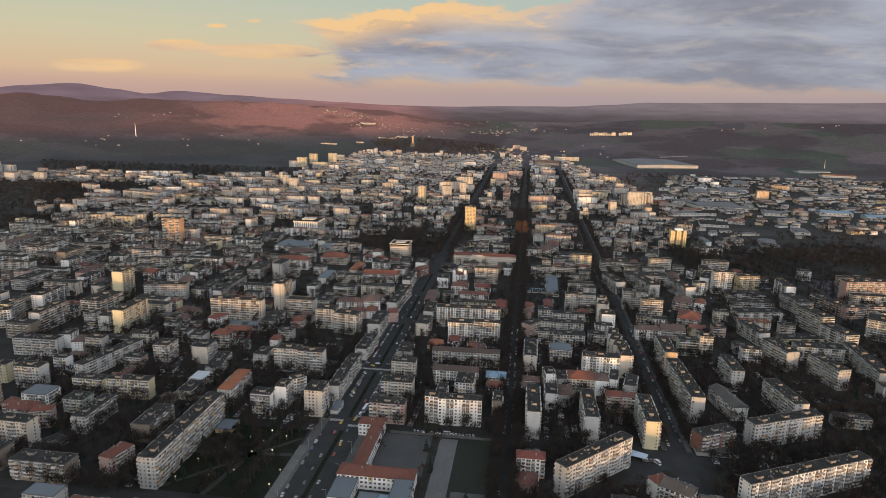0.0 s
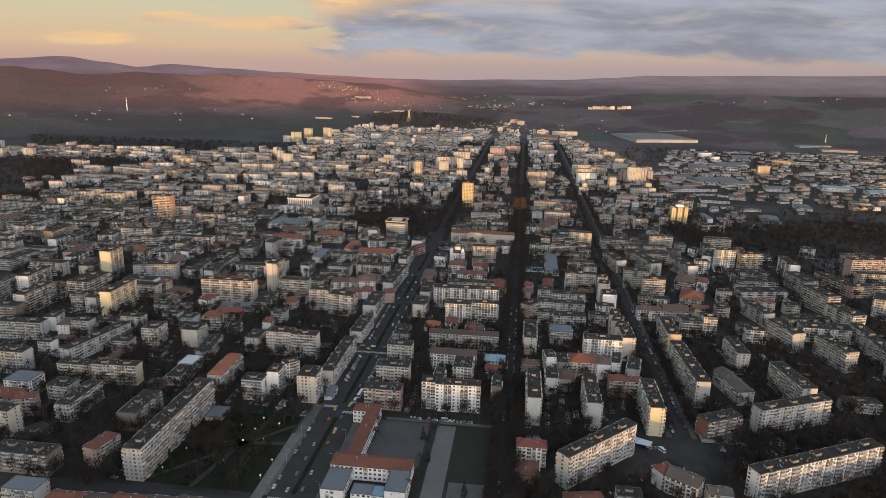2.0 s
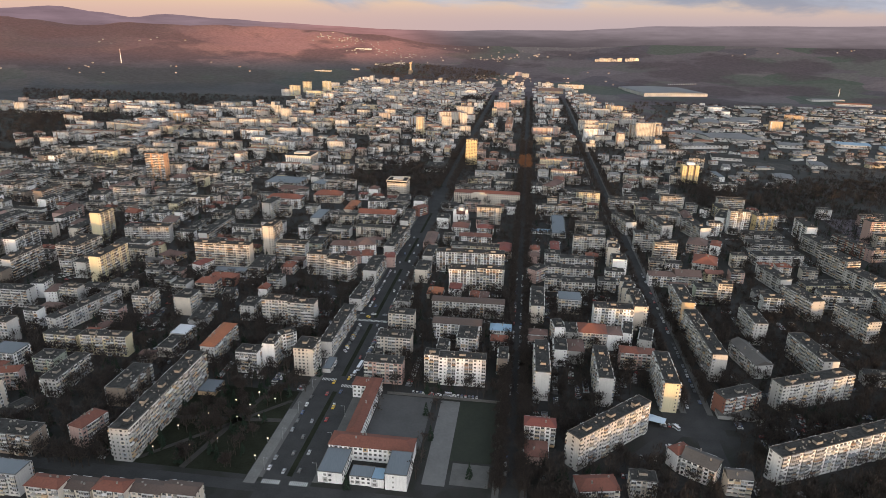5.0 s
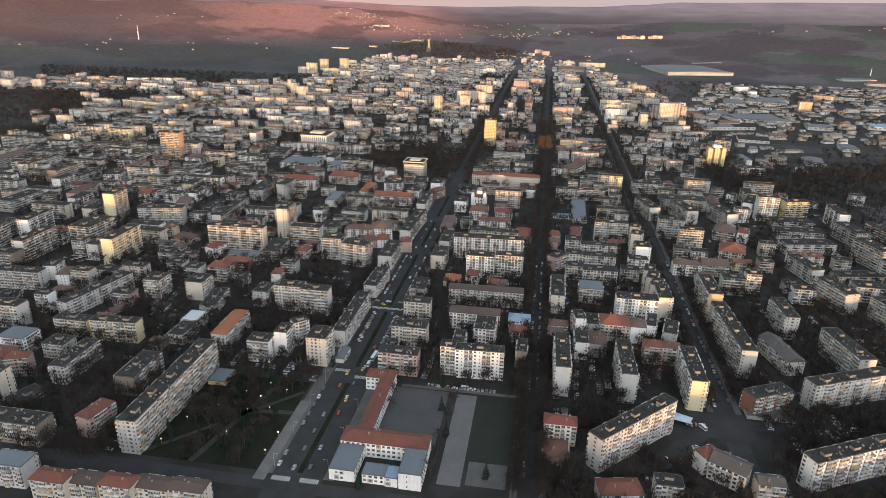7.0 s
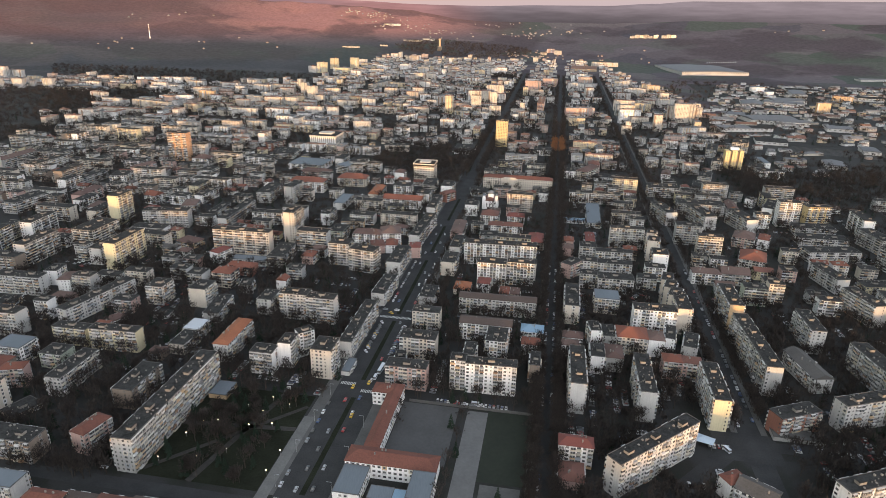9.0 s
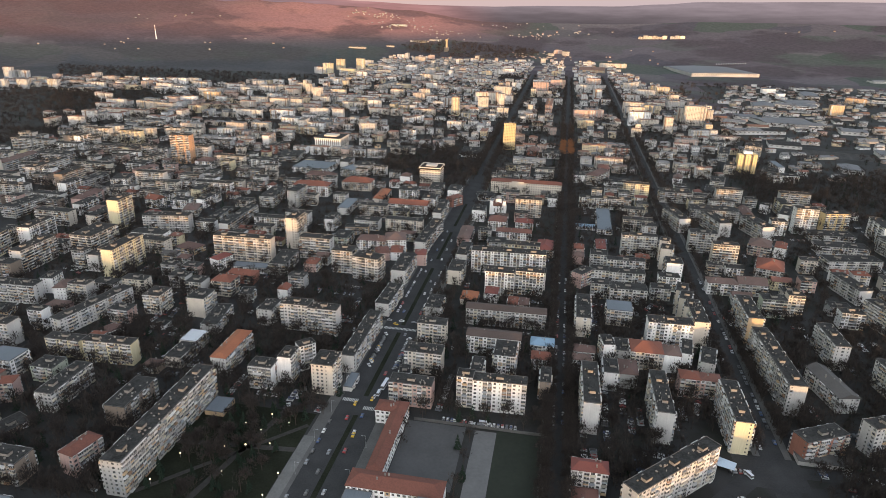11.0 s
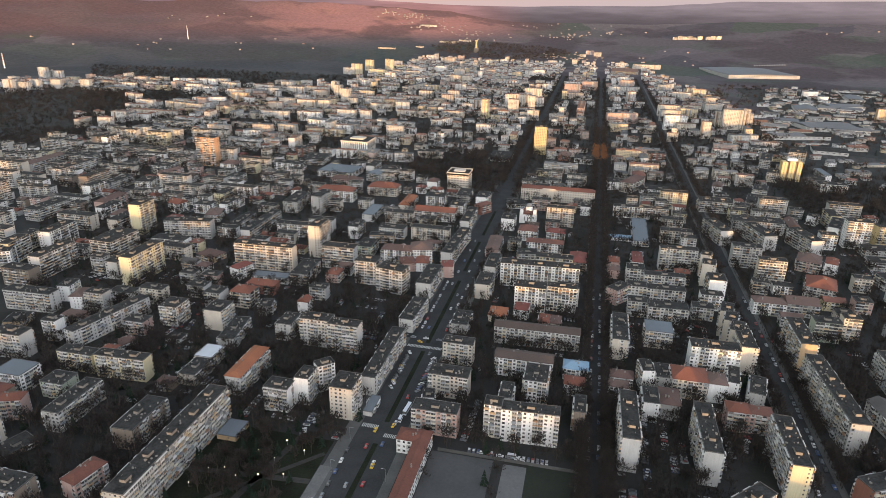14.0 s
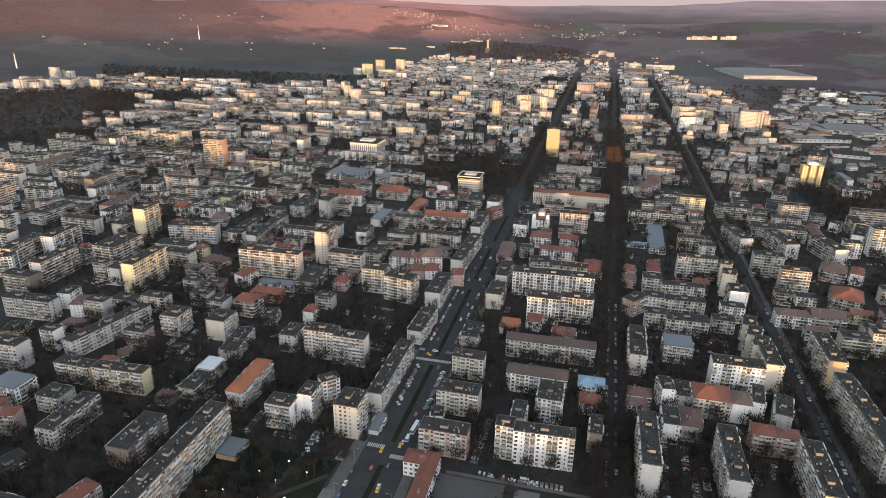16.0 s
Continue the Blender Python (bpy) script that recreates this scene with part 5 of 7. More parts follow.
far_house(-1414, 2058, 48, 13, 10, -8, "flat", wall="pale")
far_house(-1331, 1803, 45, 13, 9, -9, "flat", wall="pale")
far_house(-1077, 2077, 41, 13, 6, -9, "flat", wall="cream")
far_house(-867, 2046, 40, 13, 7, -9, "flat", wall="pale")
far_house(-812, 1969, 58, 13, 7, -10, "flat", wall="pale")
far_house(-855, 1620, 40, 13, 5, -10, "flat", wall="pale")
block(-843.0, 1396.1, 12.0, 13.0, 4, -7.3, "white", "hip", fine=False)
far_house(-935, 1456, 25, 13, 4, -24, "hip", wall="white")
far_house(-905, 1478, 23, 13, 4, -28, "hip", wall="cream")
block(-265.9, 384.1, 40.0, 13.2, 5, -7.4, "brown", "flat")
block(-222.1, 394.4, 10.4, 19.4, 5, -19.1, "pink", "rust")
block(-315.0, 426.5, 32.8, 11.1, 7, -8.2, "cream", "flat")
block(-331.2, 462.2, 21.9, 14.4, 4, -7.3, "brown", "rust")
block(-286.1, 422.9, 14.3, 18.6, 1, -27.4, "brown", "flat")
block(387.1, 855.9, 24.5, 12.8, 11, -7.3, "white", "flat", fine=False)
block(428.1, 867.3, 29.6, 12.0, 8, 4.4, "gold", "flat", fine=False)
block(406.9, 830.1, 45.7, 19.0, 3, -4.1, "grey", "flat", fine=False)
block(398.9, 791.9, 52.8, 17.9, 3, -5.9, "pale", "flat", fine=False)
block(384.3, 743.1, 55.0, 17.4, 4, 3.6, "pale", "flat", fine=False)
block(452.1, 781.1, 16.4, 41.4, 6, 6.2, "grey", "flat", fine=False)
block(434.4, 709.1, 15.6, 41.6, 8, 9.5, "grey", "flat", fine=False)
block(426.3, 649.7, 15.5, 39.0, 8, 10.4, "pale", "flat", fine=False)
block(341.2, 606.3, 12.4, 38.9, 7, 11.3, "grey", "flat")
block(347.6, 675.4, 12.4, 42.4, 5, 7.0, "pale", "flat", fine=False)
block(395.6, 661.5, 50.7, 15.6, 3, 3.2, "yellow", "flat", fine=False)
block(390.8, 621.1, 47.8, 17.5, 5, -8.3, "pale", "flat", fine=False)
block(366.5, 564.6, 11.1, 39.4, 7, 10.1, "grey", "flat")
block(415.3, 584.5, 11.4, 79.7, 6, -9.9, "grey", "flat")
block(568.8, 830.3, 59.7, 14.0, 10, 4.2, "pink", "flat", fine=False)
block(527.8, 760.1, 60.5, 10.7, 5, 7.9, "pink", "flat", fine=False)
block(496.9, 787.3, 9.1, 53.5, 5, 9.7, "brick", "flat", fine=False)
block(497.3, 689.4, 22.6, 29.0, 8, -34.3, "pale", "flat", fine=False)

# ---- landmarks ----


def at(u, v, w, d, floors, *rest, **kw):
    """A block placed in the town's own plan."""
    x, y = town(u, v)
    return block(x, y, w, d, floors, -GRID, *rest, **kw)


# the school: two red-roofed ranges and four lower metal-roofed wings round a court
at(-104.4, 414.5, 8.6, 65.5, 3, "white", "rust", pattern="w", category="school wing", fh=3.1)
at(-111.5, 441, 15.5, 11, 3, "white", "rust", pattern="w", category="school wing", fh=3.1)
at(-89.8, 374.0, 52, 13.5, 3, "white", "rust", pattern="w", category="school wing", fh=3.1)
at(-108.4, 356.0, 14.5, 22, 2, "white", "metal", pattern="w", category="school wing", fh=3.5)
at(-90.5, 350.5, 12.8, 9.6, 2, "white", "metal", pattern="w", category="school wing", fh=2.7)
at(-80.2, 350.0, 7.2, 9.8, 2, "white", "blue", pattern="w", category="school wing", fh=2.7)
at(-69.5, 355.0, 12.6, 21, 3, "white", "metal", pattern="w", category="school wing", fh=3.4)


def culture_house():
    """Pale hall with a tall colonnade under its roof."""
    thing = new("culture_hall")
    x, y = town(-426, 1205)
    thing.matrix_world = pose(x, y, 0, 0, 0, -GRID)
    tagged(thing, "pale stone hall with a tall colonnaded front", "public hall", "buildings of the town")
    w, d = 48, 46
    g = Geo()
    g.box(-w / 2, w / 2, -d / 2 + 2.5, d / 2, 0, 19)
    g.box(-w / 2, w / 2, -d / 2, -d / 2 + 2.5, 0, 5)
    walls = part("wall", g, WALLS["cream"], thing)
    for i in range(13):
        q = -w / 2 + 1.2 + i * (w - 2.4) / 12
        c = Geo()
        c.box(q - 0.7, q + 0.7, -d / 2, -d / 2 + 1.4, 5, 17.2)
        part("column", c, WALLS["white"], thing)
        if i < 12:
            s = (w - 2.4) / 12
            p = Geo()
            p.box(q + 0.9, q + s - 0.9, -d / 2 + 2.4, -d / 2 + 2.55, 6, 16)
            part("window", p, GLASS, walls)
    for i in range(11):
        p = Geo()
        q = -d / 2 + 4 + i * 3.8
        p.box(w / 2, w / 2 + 0.08, q, q + 1.8, 6, 16)
        part("window", p, GLASS, walls)
    r = Geo()
    r.box(-w / 2 - 0.6, w / 2 + 0.6, -d / 2 - 0.6, d / 2 + 0.6, 17.2, 19.6)
    r.box(-12, 12, -8, 10, 19.6, 22.0)
    part("roof", r, WALLS["cream"], thing)
    b = Geo()
    b.box(-w / 2, w / 2, -d / 2, d / 2, 19.6, 19.75)
    part("roof_covering", b, BITUMEN, thing)
    t = Geo()
    t.box(-38, 30, -d / 2 - 22, -d / 2 - 0.2, 0, 4.2)
    part("terrace", t, WALLS["grey"], thing, "low grey terrace in front of the hall")
    claim(-426, 1195, 36, 36)


def office():
    """Eight-storey office with strip windows and a dark crown."""
    thing = new("office_building")
    x, y = town(-200, 1007)
    thing.matrix_world = pose(x, y, 0, 0, 0, -GRID)
    tagged(thing, "cream office building with strip windows and open roof crown", "office building", "buildings of the town")
    w, d, n, fh = 30, 28, 7, 3.3
    g = Geo()
    g.box(-w / 2, w / 2, -d / 2, d / 2, 0, n * fh)
    walls = part("wall", g, WALLS["cream"], thing)
    for k in range(n):
        for side in "frl":
            L = w if side in "fb" else d
            c = int(L / 4)
            for i in range(c):
                p = Geo()
                q = (i + 0.5) * L / c
                side_box(p, w, d, side, q - 1.5, q + 1.5, 0, 0.07, k * fh + 1.1, k * fh + 2.6)
                part("window", p, GLASS, walls)
    r = Geo()
    r.box(-w / 2 - 1, w / 2 + 1, -d / 2 - 1, d / 2 + 1, n * fh, n * fh + 0.4, 0, True)
    for a, b, c, e in ((-w / 2 - 1, w / 2 + 1, -d / 2 - 1, -d / 2 - 0.6), (-w / 2 - 1, w / 2 + 1, d / 2 + 0.6, d / 2 + 1), (-w / 2 - 1, -w / 2 - 0.6, -d / 2 - 0.6, d / 2 + 0.6), (w / 2 + 0.6, w / 2 + 1, -d / 2 - 0.6, d / 2 + 0.6)):
        r.box(a, b, c, e, n * fh + 2.2, n * fh + 3.6, 1, True)
    r.box(-w / 2 + 2, w / 2 - 2, -d / 2 + 2, d / 2 - 2, n * fh + 0.4, n * fh + 3.0)
    r.box(-w / 2 + 7, w / 2 - 7, -d / 2 + 8, d / 2 - 8, n * fh + 3.0, n * fh + 4.2, 1)
    part("roof", r, [BITUMEN, WALLS["cream"]], thing)
    for sx in (-1, 1):
        for sy in (-1, 1):
            p = Geo()
            p.box(sx * (w / 2 + 0.8) - 0.3, sx * (w / 2 + 0.8) + 0.3, sy * (d / 2 + 0.8) - 0.3, sy * (d / 2 + 0.8) + 0.3, n * fh + 0.4, n * fh + 2.2)
            part("post", p, WALLS["cream"], thing)
    claim(-200, 1007, 16, 15)


def town_hall():
    """Long civic front with a blank bright middle and a tile roof."""
    thing = new("civic_building")
    x, y = town(-60, 986)
    thing.matrix_world = pose(x, y, 0, 0, 0, -GRID)
    tagged(thing, "long cream civic building with a blank central wall and tile roof", "public building", "buildings of the town")
    w, d, n, fh = 98, 15, 5, 3.3
    g = Geo()
    g.box(-w / 2, w / 2, -d / 2, d / 2, 0, n * fh)
    g.box(-20, -3, -d / 2 - 1.2, -d / 2, 0, n * fh + 1.5)
    walls = part("wall", g, WALLS["cream"], thing)
    for k in range(n):
        for i in range(30):
            q = -w / 2 + 1.6 + i * 3.26
            if -22 < q < -1:
                continue
            p = Geo()
            p.box(q - 0.8, q + 0.8, -d / 2 - 0.07, -d / 2, k * fh + 1.0, k * fh + 2.7)
            part("window", p, GLASS, walls)
    r = Geo()
    r.box(-w / 2 - 0.5, w / 2 + 0.5, -d / 2 - 0.5, d / 2 + 0.5, n * fh, n * fh + 0.3, 0, True)
    r.hip(-w / 2 - 0.5, w / 2 + 0.5, -d / 2 - 0.5, d / 2 + 0.5, n * fh + 0.3, 3.0, 6)
    part("roof", r, RUST_TILES, thing)
    claim(-60, 986, 50, 9)


def dome(g, x, y, z, r, h, m=0, n=12):
    """A dome on a short drum."""
    rows = [(r, 0.0), (r * 0.95, h * 0.35), (r * 0.75, h * 0.65), (r * 0.42, h * 0.88), (r * 0.08, h)]
    start = len(g.v)
    for q, e in rows:
        for i in range(n):
            a = 2 * math.pi * i / n
            g.v.append((x + q * math.cos(a), y + q * math.sin(a), z + e))
    for k in range(len(rows) - 1):
        for i in range(n):
            j = (i + 1) % n
            g.f.append((start + k * n + i, start + k * n + j, start + (k + 1) * n + j, start + (k + 1) * n + i))
            g.m.append(m)


def drum(g, x, y, z0, z1, r, m=0, n=12, top=1.0):
    start = len(g.v)
    for z, q in ((z0, r), (z1, r * top)):
        for i in range(n):
            a = 2 * math.pi * i / n
            g.v.append((x + q * math.cos(a), y + q * math.sin(a), z))
    for i in range(n):
        j = (i + 1) % n
        g.f.append((start + i, start + j, start + n + j, start + n + i))
        g.m.append(m)
    g.f.append(tuple(start + n + i for i in range(n)))
    g.m.append(m)


def church():
    thing = new("church")
    x, y = town(-89, 892)
    thing.matrix_world = pose(x, y, 0, 0, 0, -GRID)
    tagged(thing, "white domed church with two bell turrets", "church", "buildings of the town")
    g = Geo()
    g.box(-7, 7, -12, 12, 0, 11)
    g.box(-10, 10, -5, 6, 0, 10.5)
    g.box(-10, -6, -13, -9, 0, 15)
    g.box(6, 10, -13, -9, 0, 15)
    walls = part("wall", g, WALLS["white"], thing)
    r = Geo()
    r.hip(-7.4, 7.4, -12.4, 12.4, 11, 3.2, 0)
    r.hip(-10.4, 10.4, -5.4, 6.4, 10.5, 3.0, 0)
    part("roof", r, TILES, thing)
    d = Geo()
    drum(d, 0, 0, 11, 18, 4.2)
    part("drum", d, WALLS["white"], thing)
    c = Geo()
    dome(c, 0, 0, 18, 4.5, 4.2)
    part("dome", c, METAL_ROOF, thing)
    for q in (-8, 8):
        t = Geo()
        drum(t, q, -11, 15, 18, 1.8)
        part("turret", t, WALLS["white"], thing)
        t = Geo()
        dome(t, q, -11, 18, 2.1, 2.6)
        part("turret_dome", t, METAL_ROOF, thing)
    for k, (wx, wy) in enumerate(((-4, -12.05), (0, -12.05), (4, -12.05))):
        p = Geo()
        p.box(wx - 0.7, wx + 0.7, wy - 0.05, wy + 0.05, 3, 8)
        part("window", p, GLASS, walls)
    claim(-89, 892, 14, 16)


def fin_tower():
    """Gold-lit tower with deep dark slots between its fins."""
    thing = new("tower_block")
    x, y = town(281, 1198)
    thing.matrix_world = pose(x, y, 0, 0, 0, -GRID)
    tagged(thing, "pale yellow tower with three fins and dark slots between", "tower block", "buildings of the town")
    g = Geo()
    g.box(-13, 13, -5, 7, 0, 29)
    part("core", g, WALLS["brown"], thing)
    for a, b, h in ((-14, -7, 30), (-3.5, 4, 31), (8, 14, 31)):
        f = Geo()
        f.box(a, b, -8, 8, 0, h)
        fin = part("fin", f, WALLS["gold"], thing)
        for k in range(10):
            p = Geo()
            p.box((a + b) / 2 - 0.7, (a + b) / 2 + 0.7, -8.06, -8, 1.2 + k * 2.9, 2.6 + k * 2.9)
            part("window", p, GLASS, fin)
    t = Geo()
    t.box(-6, 7, -3, 6, 31, 34.5)
    part("plant_room", t, WALLS["white"], thing)
    claim(281, 1198, 16, 12)


culture_house()
office()
town_hall()
church()
fin_tower()


def shed(x, y, w, d, h, turn, mat, label, z=0.0, wall="pale"):
    """A low hall with a shallow gable."""
    thing = new("industrial_hall")
    thing.matrix_world = pose(x, y, z, 0, 0, turn)
    tagged(thing, label, "industrial hall", "halls of the works district")
    g = Geo()
    g.box(-w / 2, w / 2, -d / 2, d / 2, -8, h)
    walls = part("wall", g, WALLS[wall], thing)
    r = Geo()
    r.box(-w / 2 - 0.3, w / 2 + 0.3, -d / 2 - 0.3, d / 2 + 0.3, h, h + 0.4, 0, True)
    r.hip(-w / 2 - 0.3, w / 2 + 0.3, -d / 2 - 0.3, d / 2 + 0.3, h + 0.4, min(min(w, d) * 0.06, 3.5), 0)
    part("roof", r, mat, thing)
    n = max(2, int(w / 9))
    for i in range(n):
        p = Geo()
        q = -w / 2 + (i + 0.5) * w / n
        p.box(q - 2.2, q + 2.2, -d / 2 - 0.08, -d / 2, h * 0.5, h * 0.78)
        part("window", p, GLASS, walls)
    claim_turned(x, y, w, d, turn)
    return thing


def tank(x, y, r, h):
    thing = new("storage_tank")
    thing.matrix_world = pose(x, y, 0)
    tagged(thing, "white cylindrical steel storage tank", "storage tank", "tanks of the works district")
    g = Geo()
    drum(g, 0, 0, 0, h, r, n=20)
    part("shell", g, WALLS["white"], thing)
    g = Geo()
    dome(g, 0, 0, h, r, r * 0.16, n=20)
    part("cap", g, METAL_ROOF, thing)
    claim_turned(x, y, 2 * r, 2 * r, 0)

# ---- the works district ----
shed(915, 2820, 265, 290, 9, 6, PALE_ROOF, "vast low warehouse with a pale flat metal roof", z=4.5, wall="grey")
shed(696, 1642, 110, 73, 8, 8, PALE_ROOF, "long low works hall with a grey metal roof")
shed(881, 1969, 91, 62, 8, 8, PALE_ROOF, "long low works hall with a grey metal roof")
shed(564, 1509, 67, 39, 7, 8, PALE_ROOF, "long low works hall with a grey metal roof")
shed(764, 1910, 54, 86, 6, -16, PALE_ROOF, "long low works hall with a grey metal roof")
shed(998, 2153, 43, 111, 7, -16, PALE_ROOF, "long low works hall with a grey metal roof")
shed(617, 1515, 59, 35, 7, 5, BITUMEN, "low works hall with a dark felt roof")
shed(708, 1611, 123, 46, 8, -16, PALE_ROOF, "long low works hall with a grey metal roof")
shed(804, 1537, 51, 46, 7, -16, PALE_ROOF, "long low works hall with a grey metal roof")
shed(958, 1552, 72, 46, 8, -16, BLUE_ROOF, "works hall with a bright blue sheet roof")
shed(1023, 1495, 49, 46, 8, -16, BLUE_ROOF, "works hall with a bright blue sheet roof")
shed(744, 1309, 28, 46, 6, -16, PALE_ROOF, "long low works hall with a grey metal roof")
shed(851, 1916, 101, 46, 8, -16, PALE_ROOF, "long low works hall with a grey metal roof")
shed(1117, 1843, 85, 46, 7, -16, PALE_ROOF, "long low works hall with a grey metal roof")
shed(1500, 2446, 116, 46, 9, -16, RED_TILES, "long hall with a red roof")
shed(1483, 2592, 126, 46, 9, 1, PALE_ROOF, "long low works hall with a grey metal roof")
shed(1053, 2244, 92, 46, 6, -16, BITUMEN, "low works hall with a dark felt roof")
shed(1160, 2053, 67, 46, 9, -16, BITUMEN, "low works hall with a dark felt roof")
shed(1380, 2100, 94, 46, 8, -16, PALE_ROOF, "long low works hall with a grey metal roof")
shed(590, 1377, 57, 46, 6, -16, BITUMEN, "low works hall with a dark felt roof")
shed(615, 1184, 31, 46, 6, -16, PALE_ROOF, "long low works hall with a grey metal roof")
shed(1221, 1811, 64, 46, 7, -16, BITUMEN, "low works hall with a dark felt roof")
shed(842, 1679, 19, 46, 6, -16, BITUMEN, "low works hall with a dark felt roof")
shed(641, 1713, 50, 46, 6, -16, PALE_ROOF, "long low works hall with a grey metal roof")
shed(-1081, 1864, 110, 46, 9, -16, PALE_ROOF, "long low works hall with a grey metal roof")


def polytunnel(x, y, turn):
    thing = new("polytunnel")
    thing.matrix_world = pose(x, y, rise(x, y), 0, 0, turn)
    tagged(thing, "white plastic polytunnel on a dark field", "greenhouse", "polytunnels on the field")
    g = Geo()
    arc = [(2.0 * math.cos(math.pi * i / 8), 2.6 * math.sin(math.pi * i / 8)) for i in range(9)]
    for q in (-11, 11):
        g.v += [(a, q, e - 0.4) for a, e in arc]
    g.f = [(i, i + 1, i + 10, i + 9) for i in range(8)] + [tuple(reversed(range(9))), tuple(range(9, 18))]
    g.m = [0] * len(g.f)
    part("cover", g, WHITE_ROOF, thing)
    p = Geo()
    p.box(-0.9, 0.9, -11.15, -11.0, -0.3, 1.9)
    part("door", p, STEEL, thing)


tank(889, 2207, 14, 15)
tank(906, 2206, 14, 15)
tank(886, 2093, 14, 15)

# ---- the rest of the town, plot by plot ----
AVENUES = [(-134.0, 40.0), (-5.0, 26.0), (122.0, 24.0)]        # u of the middle line, width from wall to wall
CROSS = [336, 456, 596, 705, 812, 925, 1010, 1105, 1195, 1290, 1400, 1500, 1610, 1720, 1840, 1960, 2090, 2220, 2350, 2480]
fill = random.Random(5)


WOODS = [(-300, -141, 1035, 1225), (-172, -140, 955, 1040), (6, 74, 838, 935), (250, 420, 1010, 1170), (420, 700, 1080, 1230), (-1620, -1060, 1040, 1700), (-243, -163, 345, 436), (-1060, -960, 1040, 1180), (-240, -160, 2330, 2480)]


def in_woods(u, v):
    return any(a < u < b and c < v < e for a, b, c, e in WOODS)


def side_woods(u, v):
    """The wooded hill round the monument."""
    x, y = town(u, v)
    return (x + 60) ** 2 / 330 ** 2 + (y - 3330) ** 2 / 250 ** 2 < 1


def in_town(u, v):
    """Whether a plot is built on."""
    if v < 330 or in_woods(u, v) or side_woods(u, v):
        return False
    if -345 < u < 330 and v < 640:
        return False
    x, y = town(u, v)
    side = x / max(y, 1.0)
    if y > (2110 if side < -0.25 else 2110 + (side + 0.25) * 8000 if side < -0.13 else 3070):
        return False
    if v < 1005:
        return u < 640
    return u < (330 if v < 2250 else 330 - (v - 2250) * 0.25)


def plot_house(u, v):
    """What stands on a plot: width, depth, storeys, roof."""
    q = fill.random()
    if v > 1150:
        slab = 0.5 if u < -480 and v < 2150 else 0.14 if v > 1900 else 0.24
        if q < slab * 0.62:
            return fill.uniform(26, 50), fill.uniform(11, 13), fill.choice((4, 5, 5, 6, 8)), "flat"
        if q < slab:
            return fill.uniform(11, 13), fill.uniform(24, 40), fill.choice((4, 5, 5, 6, 8)), "flat"
        if v > 1900:
            return fill.uniform(9, 18), fill.uniform(8, 12), fill.choice((2, 2, 2, 3, 3, 4)), fill.choice(("hip", "gable", "gable", "flat"))
        return fill.uniform(11, 24), fill.uniform(9, 13), fill.choice((2, 2, 3, 3, 4, 4, 5)), fill.choice(("hip", "gable", "flat", "flat"))
    if q < 0.42:
        return fill.uniform(13, 24), fill.uniform(10, 13), fill.choice((3, 4, 4, 5, 5, 6)), "flat"
    if q < 0.68:
        return fill.uniform(10, 18), fill.uniform(9, 12), fill.choice((2, 3, 3, 4)), fill.choice(("hip", "gable", "hip"))
    if q < 0.86:
        return fill.uniform(28, 52), fill.uniform(11, 13), fill.choice((5, 5, 6, 8)), "flat"
    return fill.uniform(11, 13), fill.uniform(28, 46), fill.choice((5, 6, 8)), "flat"


def fill_town():
    v, single = 262.0, 0
    while v < 3120:
        step = 24.0 if v < 900 else 29.0 if v < 1150 else 33.0
        u = -1750.0
        while u < 900:
            u += fill.uniform(4, 9)
            w, d, floors, roof = plot_house(u, v)
            uu, vv = u + w / 2, v + fill.uniform(-4, 4)
            x, y = town(uu, vv)
            u += w
            # keep to what the flight can see, and off the avenues and cross streets
            if abs(x) > 0.74 * y + 90 or not in_town(uu, vv):
                continue
            if any(abs(uu - a) < (w + (b if v < 1050 or a > -100 else 24.0)) / 2 for a, b in AVENUES):
                continue
            if any(abs(vv - c) < d / 2 + 5 for c in CROSS):
                continue
            if fill.random() < (0.55 if uu > 330 and v < 1010 else 0.05 if v < 1150 else 0.25) or not is_free(uu, vv, w / 2, d / 2, 2.6):
                continue
            turn = -GRID + fill.choice((0, 0, 0, fill.uniform(-3, 3)))
            if y < 690 and uu < 340:
                wall = fill.choice(("pale", "pale", "grey", "cream", "cream", "white", "pink", "brown", "yellow", "grey"))
                block(x, y, w, d, floors, turn, wall, roof, fine=y < 600, seed=3)
            elif single < 300:
                single += 1
                town_house(x, y, w, d, floors, turn, roof)
            else:
                far_house(x, y, w, d, floors, turn, roof, z=rise(x, y))
        v += step


fill_town()

# ---- beyond the town ----
beyond = random.Random(11)
village_body, village_roof = Geo(), Geo()


def small_house(x, y):
    w, d, h = beyond.uniform(5, 10), beyond.uniform(5, 8), beyond.uniform(2, 4)
    a, b = Geo(), Geo()
    a.box(-w / 2, w / 2, -d / 2, d / 2, -4, h)
    b.hip(-w / 2 - 0.4, w / 2 + 0.4, -d / 2 - 0.4, d / 2 + 0.4, h, 2.6, beyond.choice((0, 4)))
    z, t = rise(x, y), beyond.uniform(-25, 25)
    village_body.moved(a, x, y, z, t)
    village_roof.moved(b, x, y, z, t)


def village(az, r, sa, sr, n):
    for _ in range(n):
        small_house(*polar(beyond.gauss(az, sa), beyond.gauss(r, sr)))


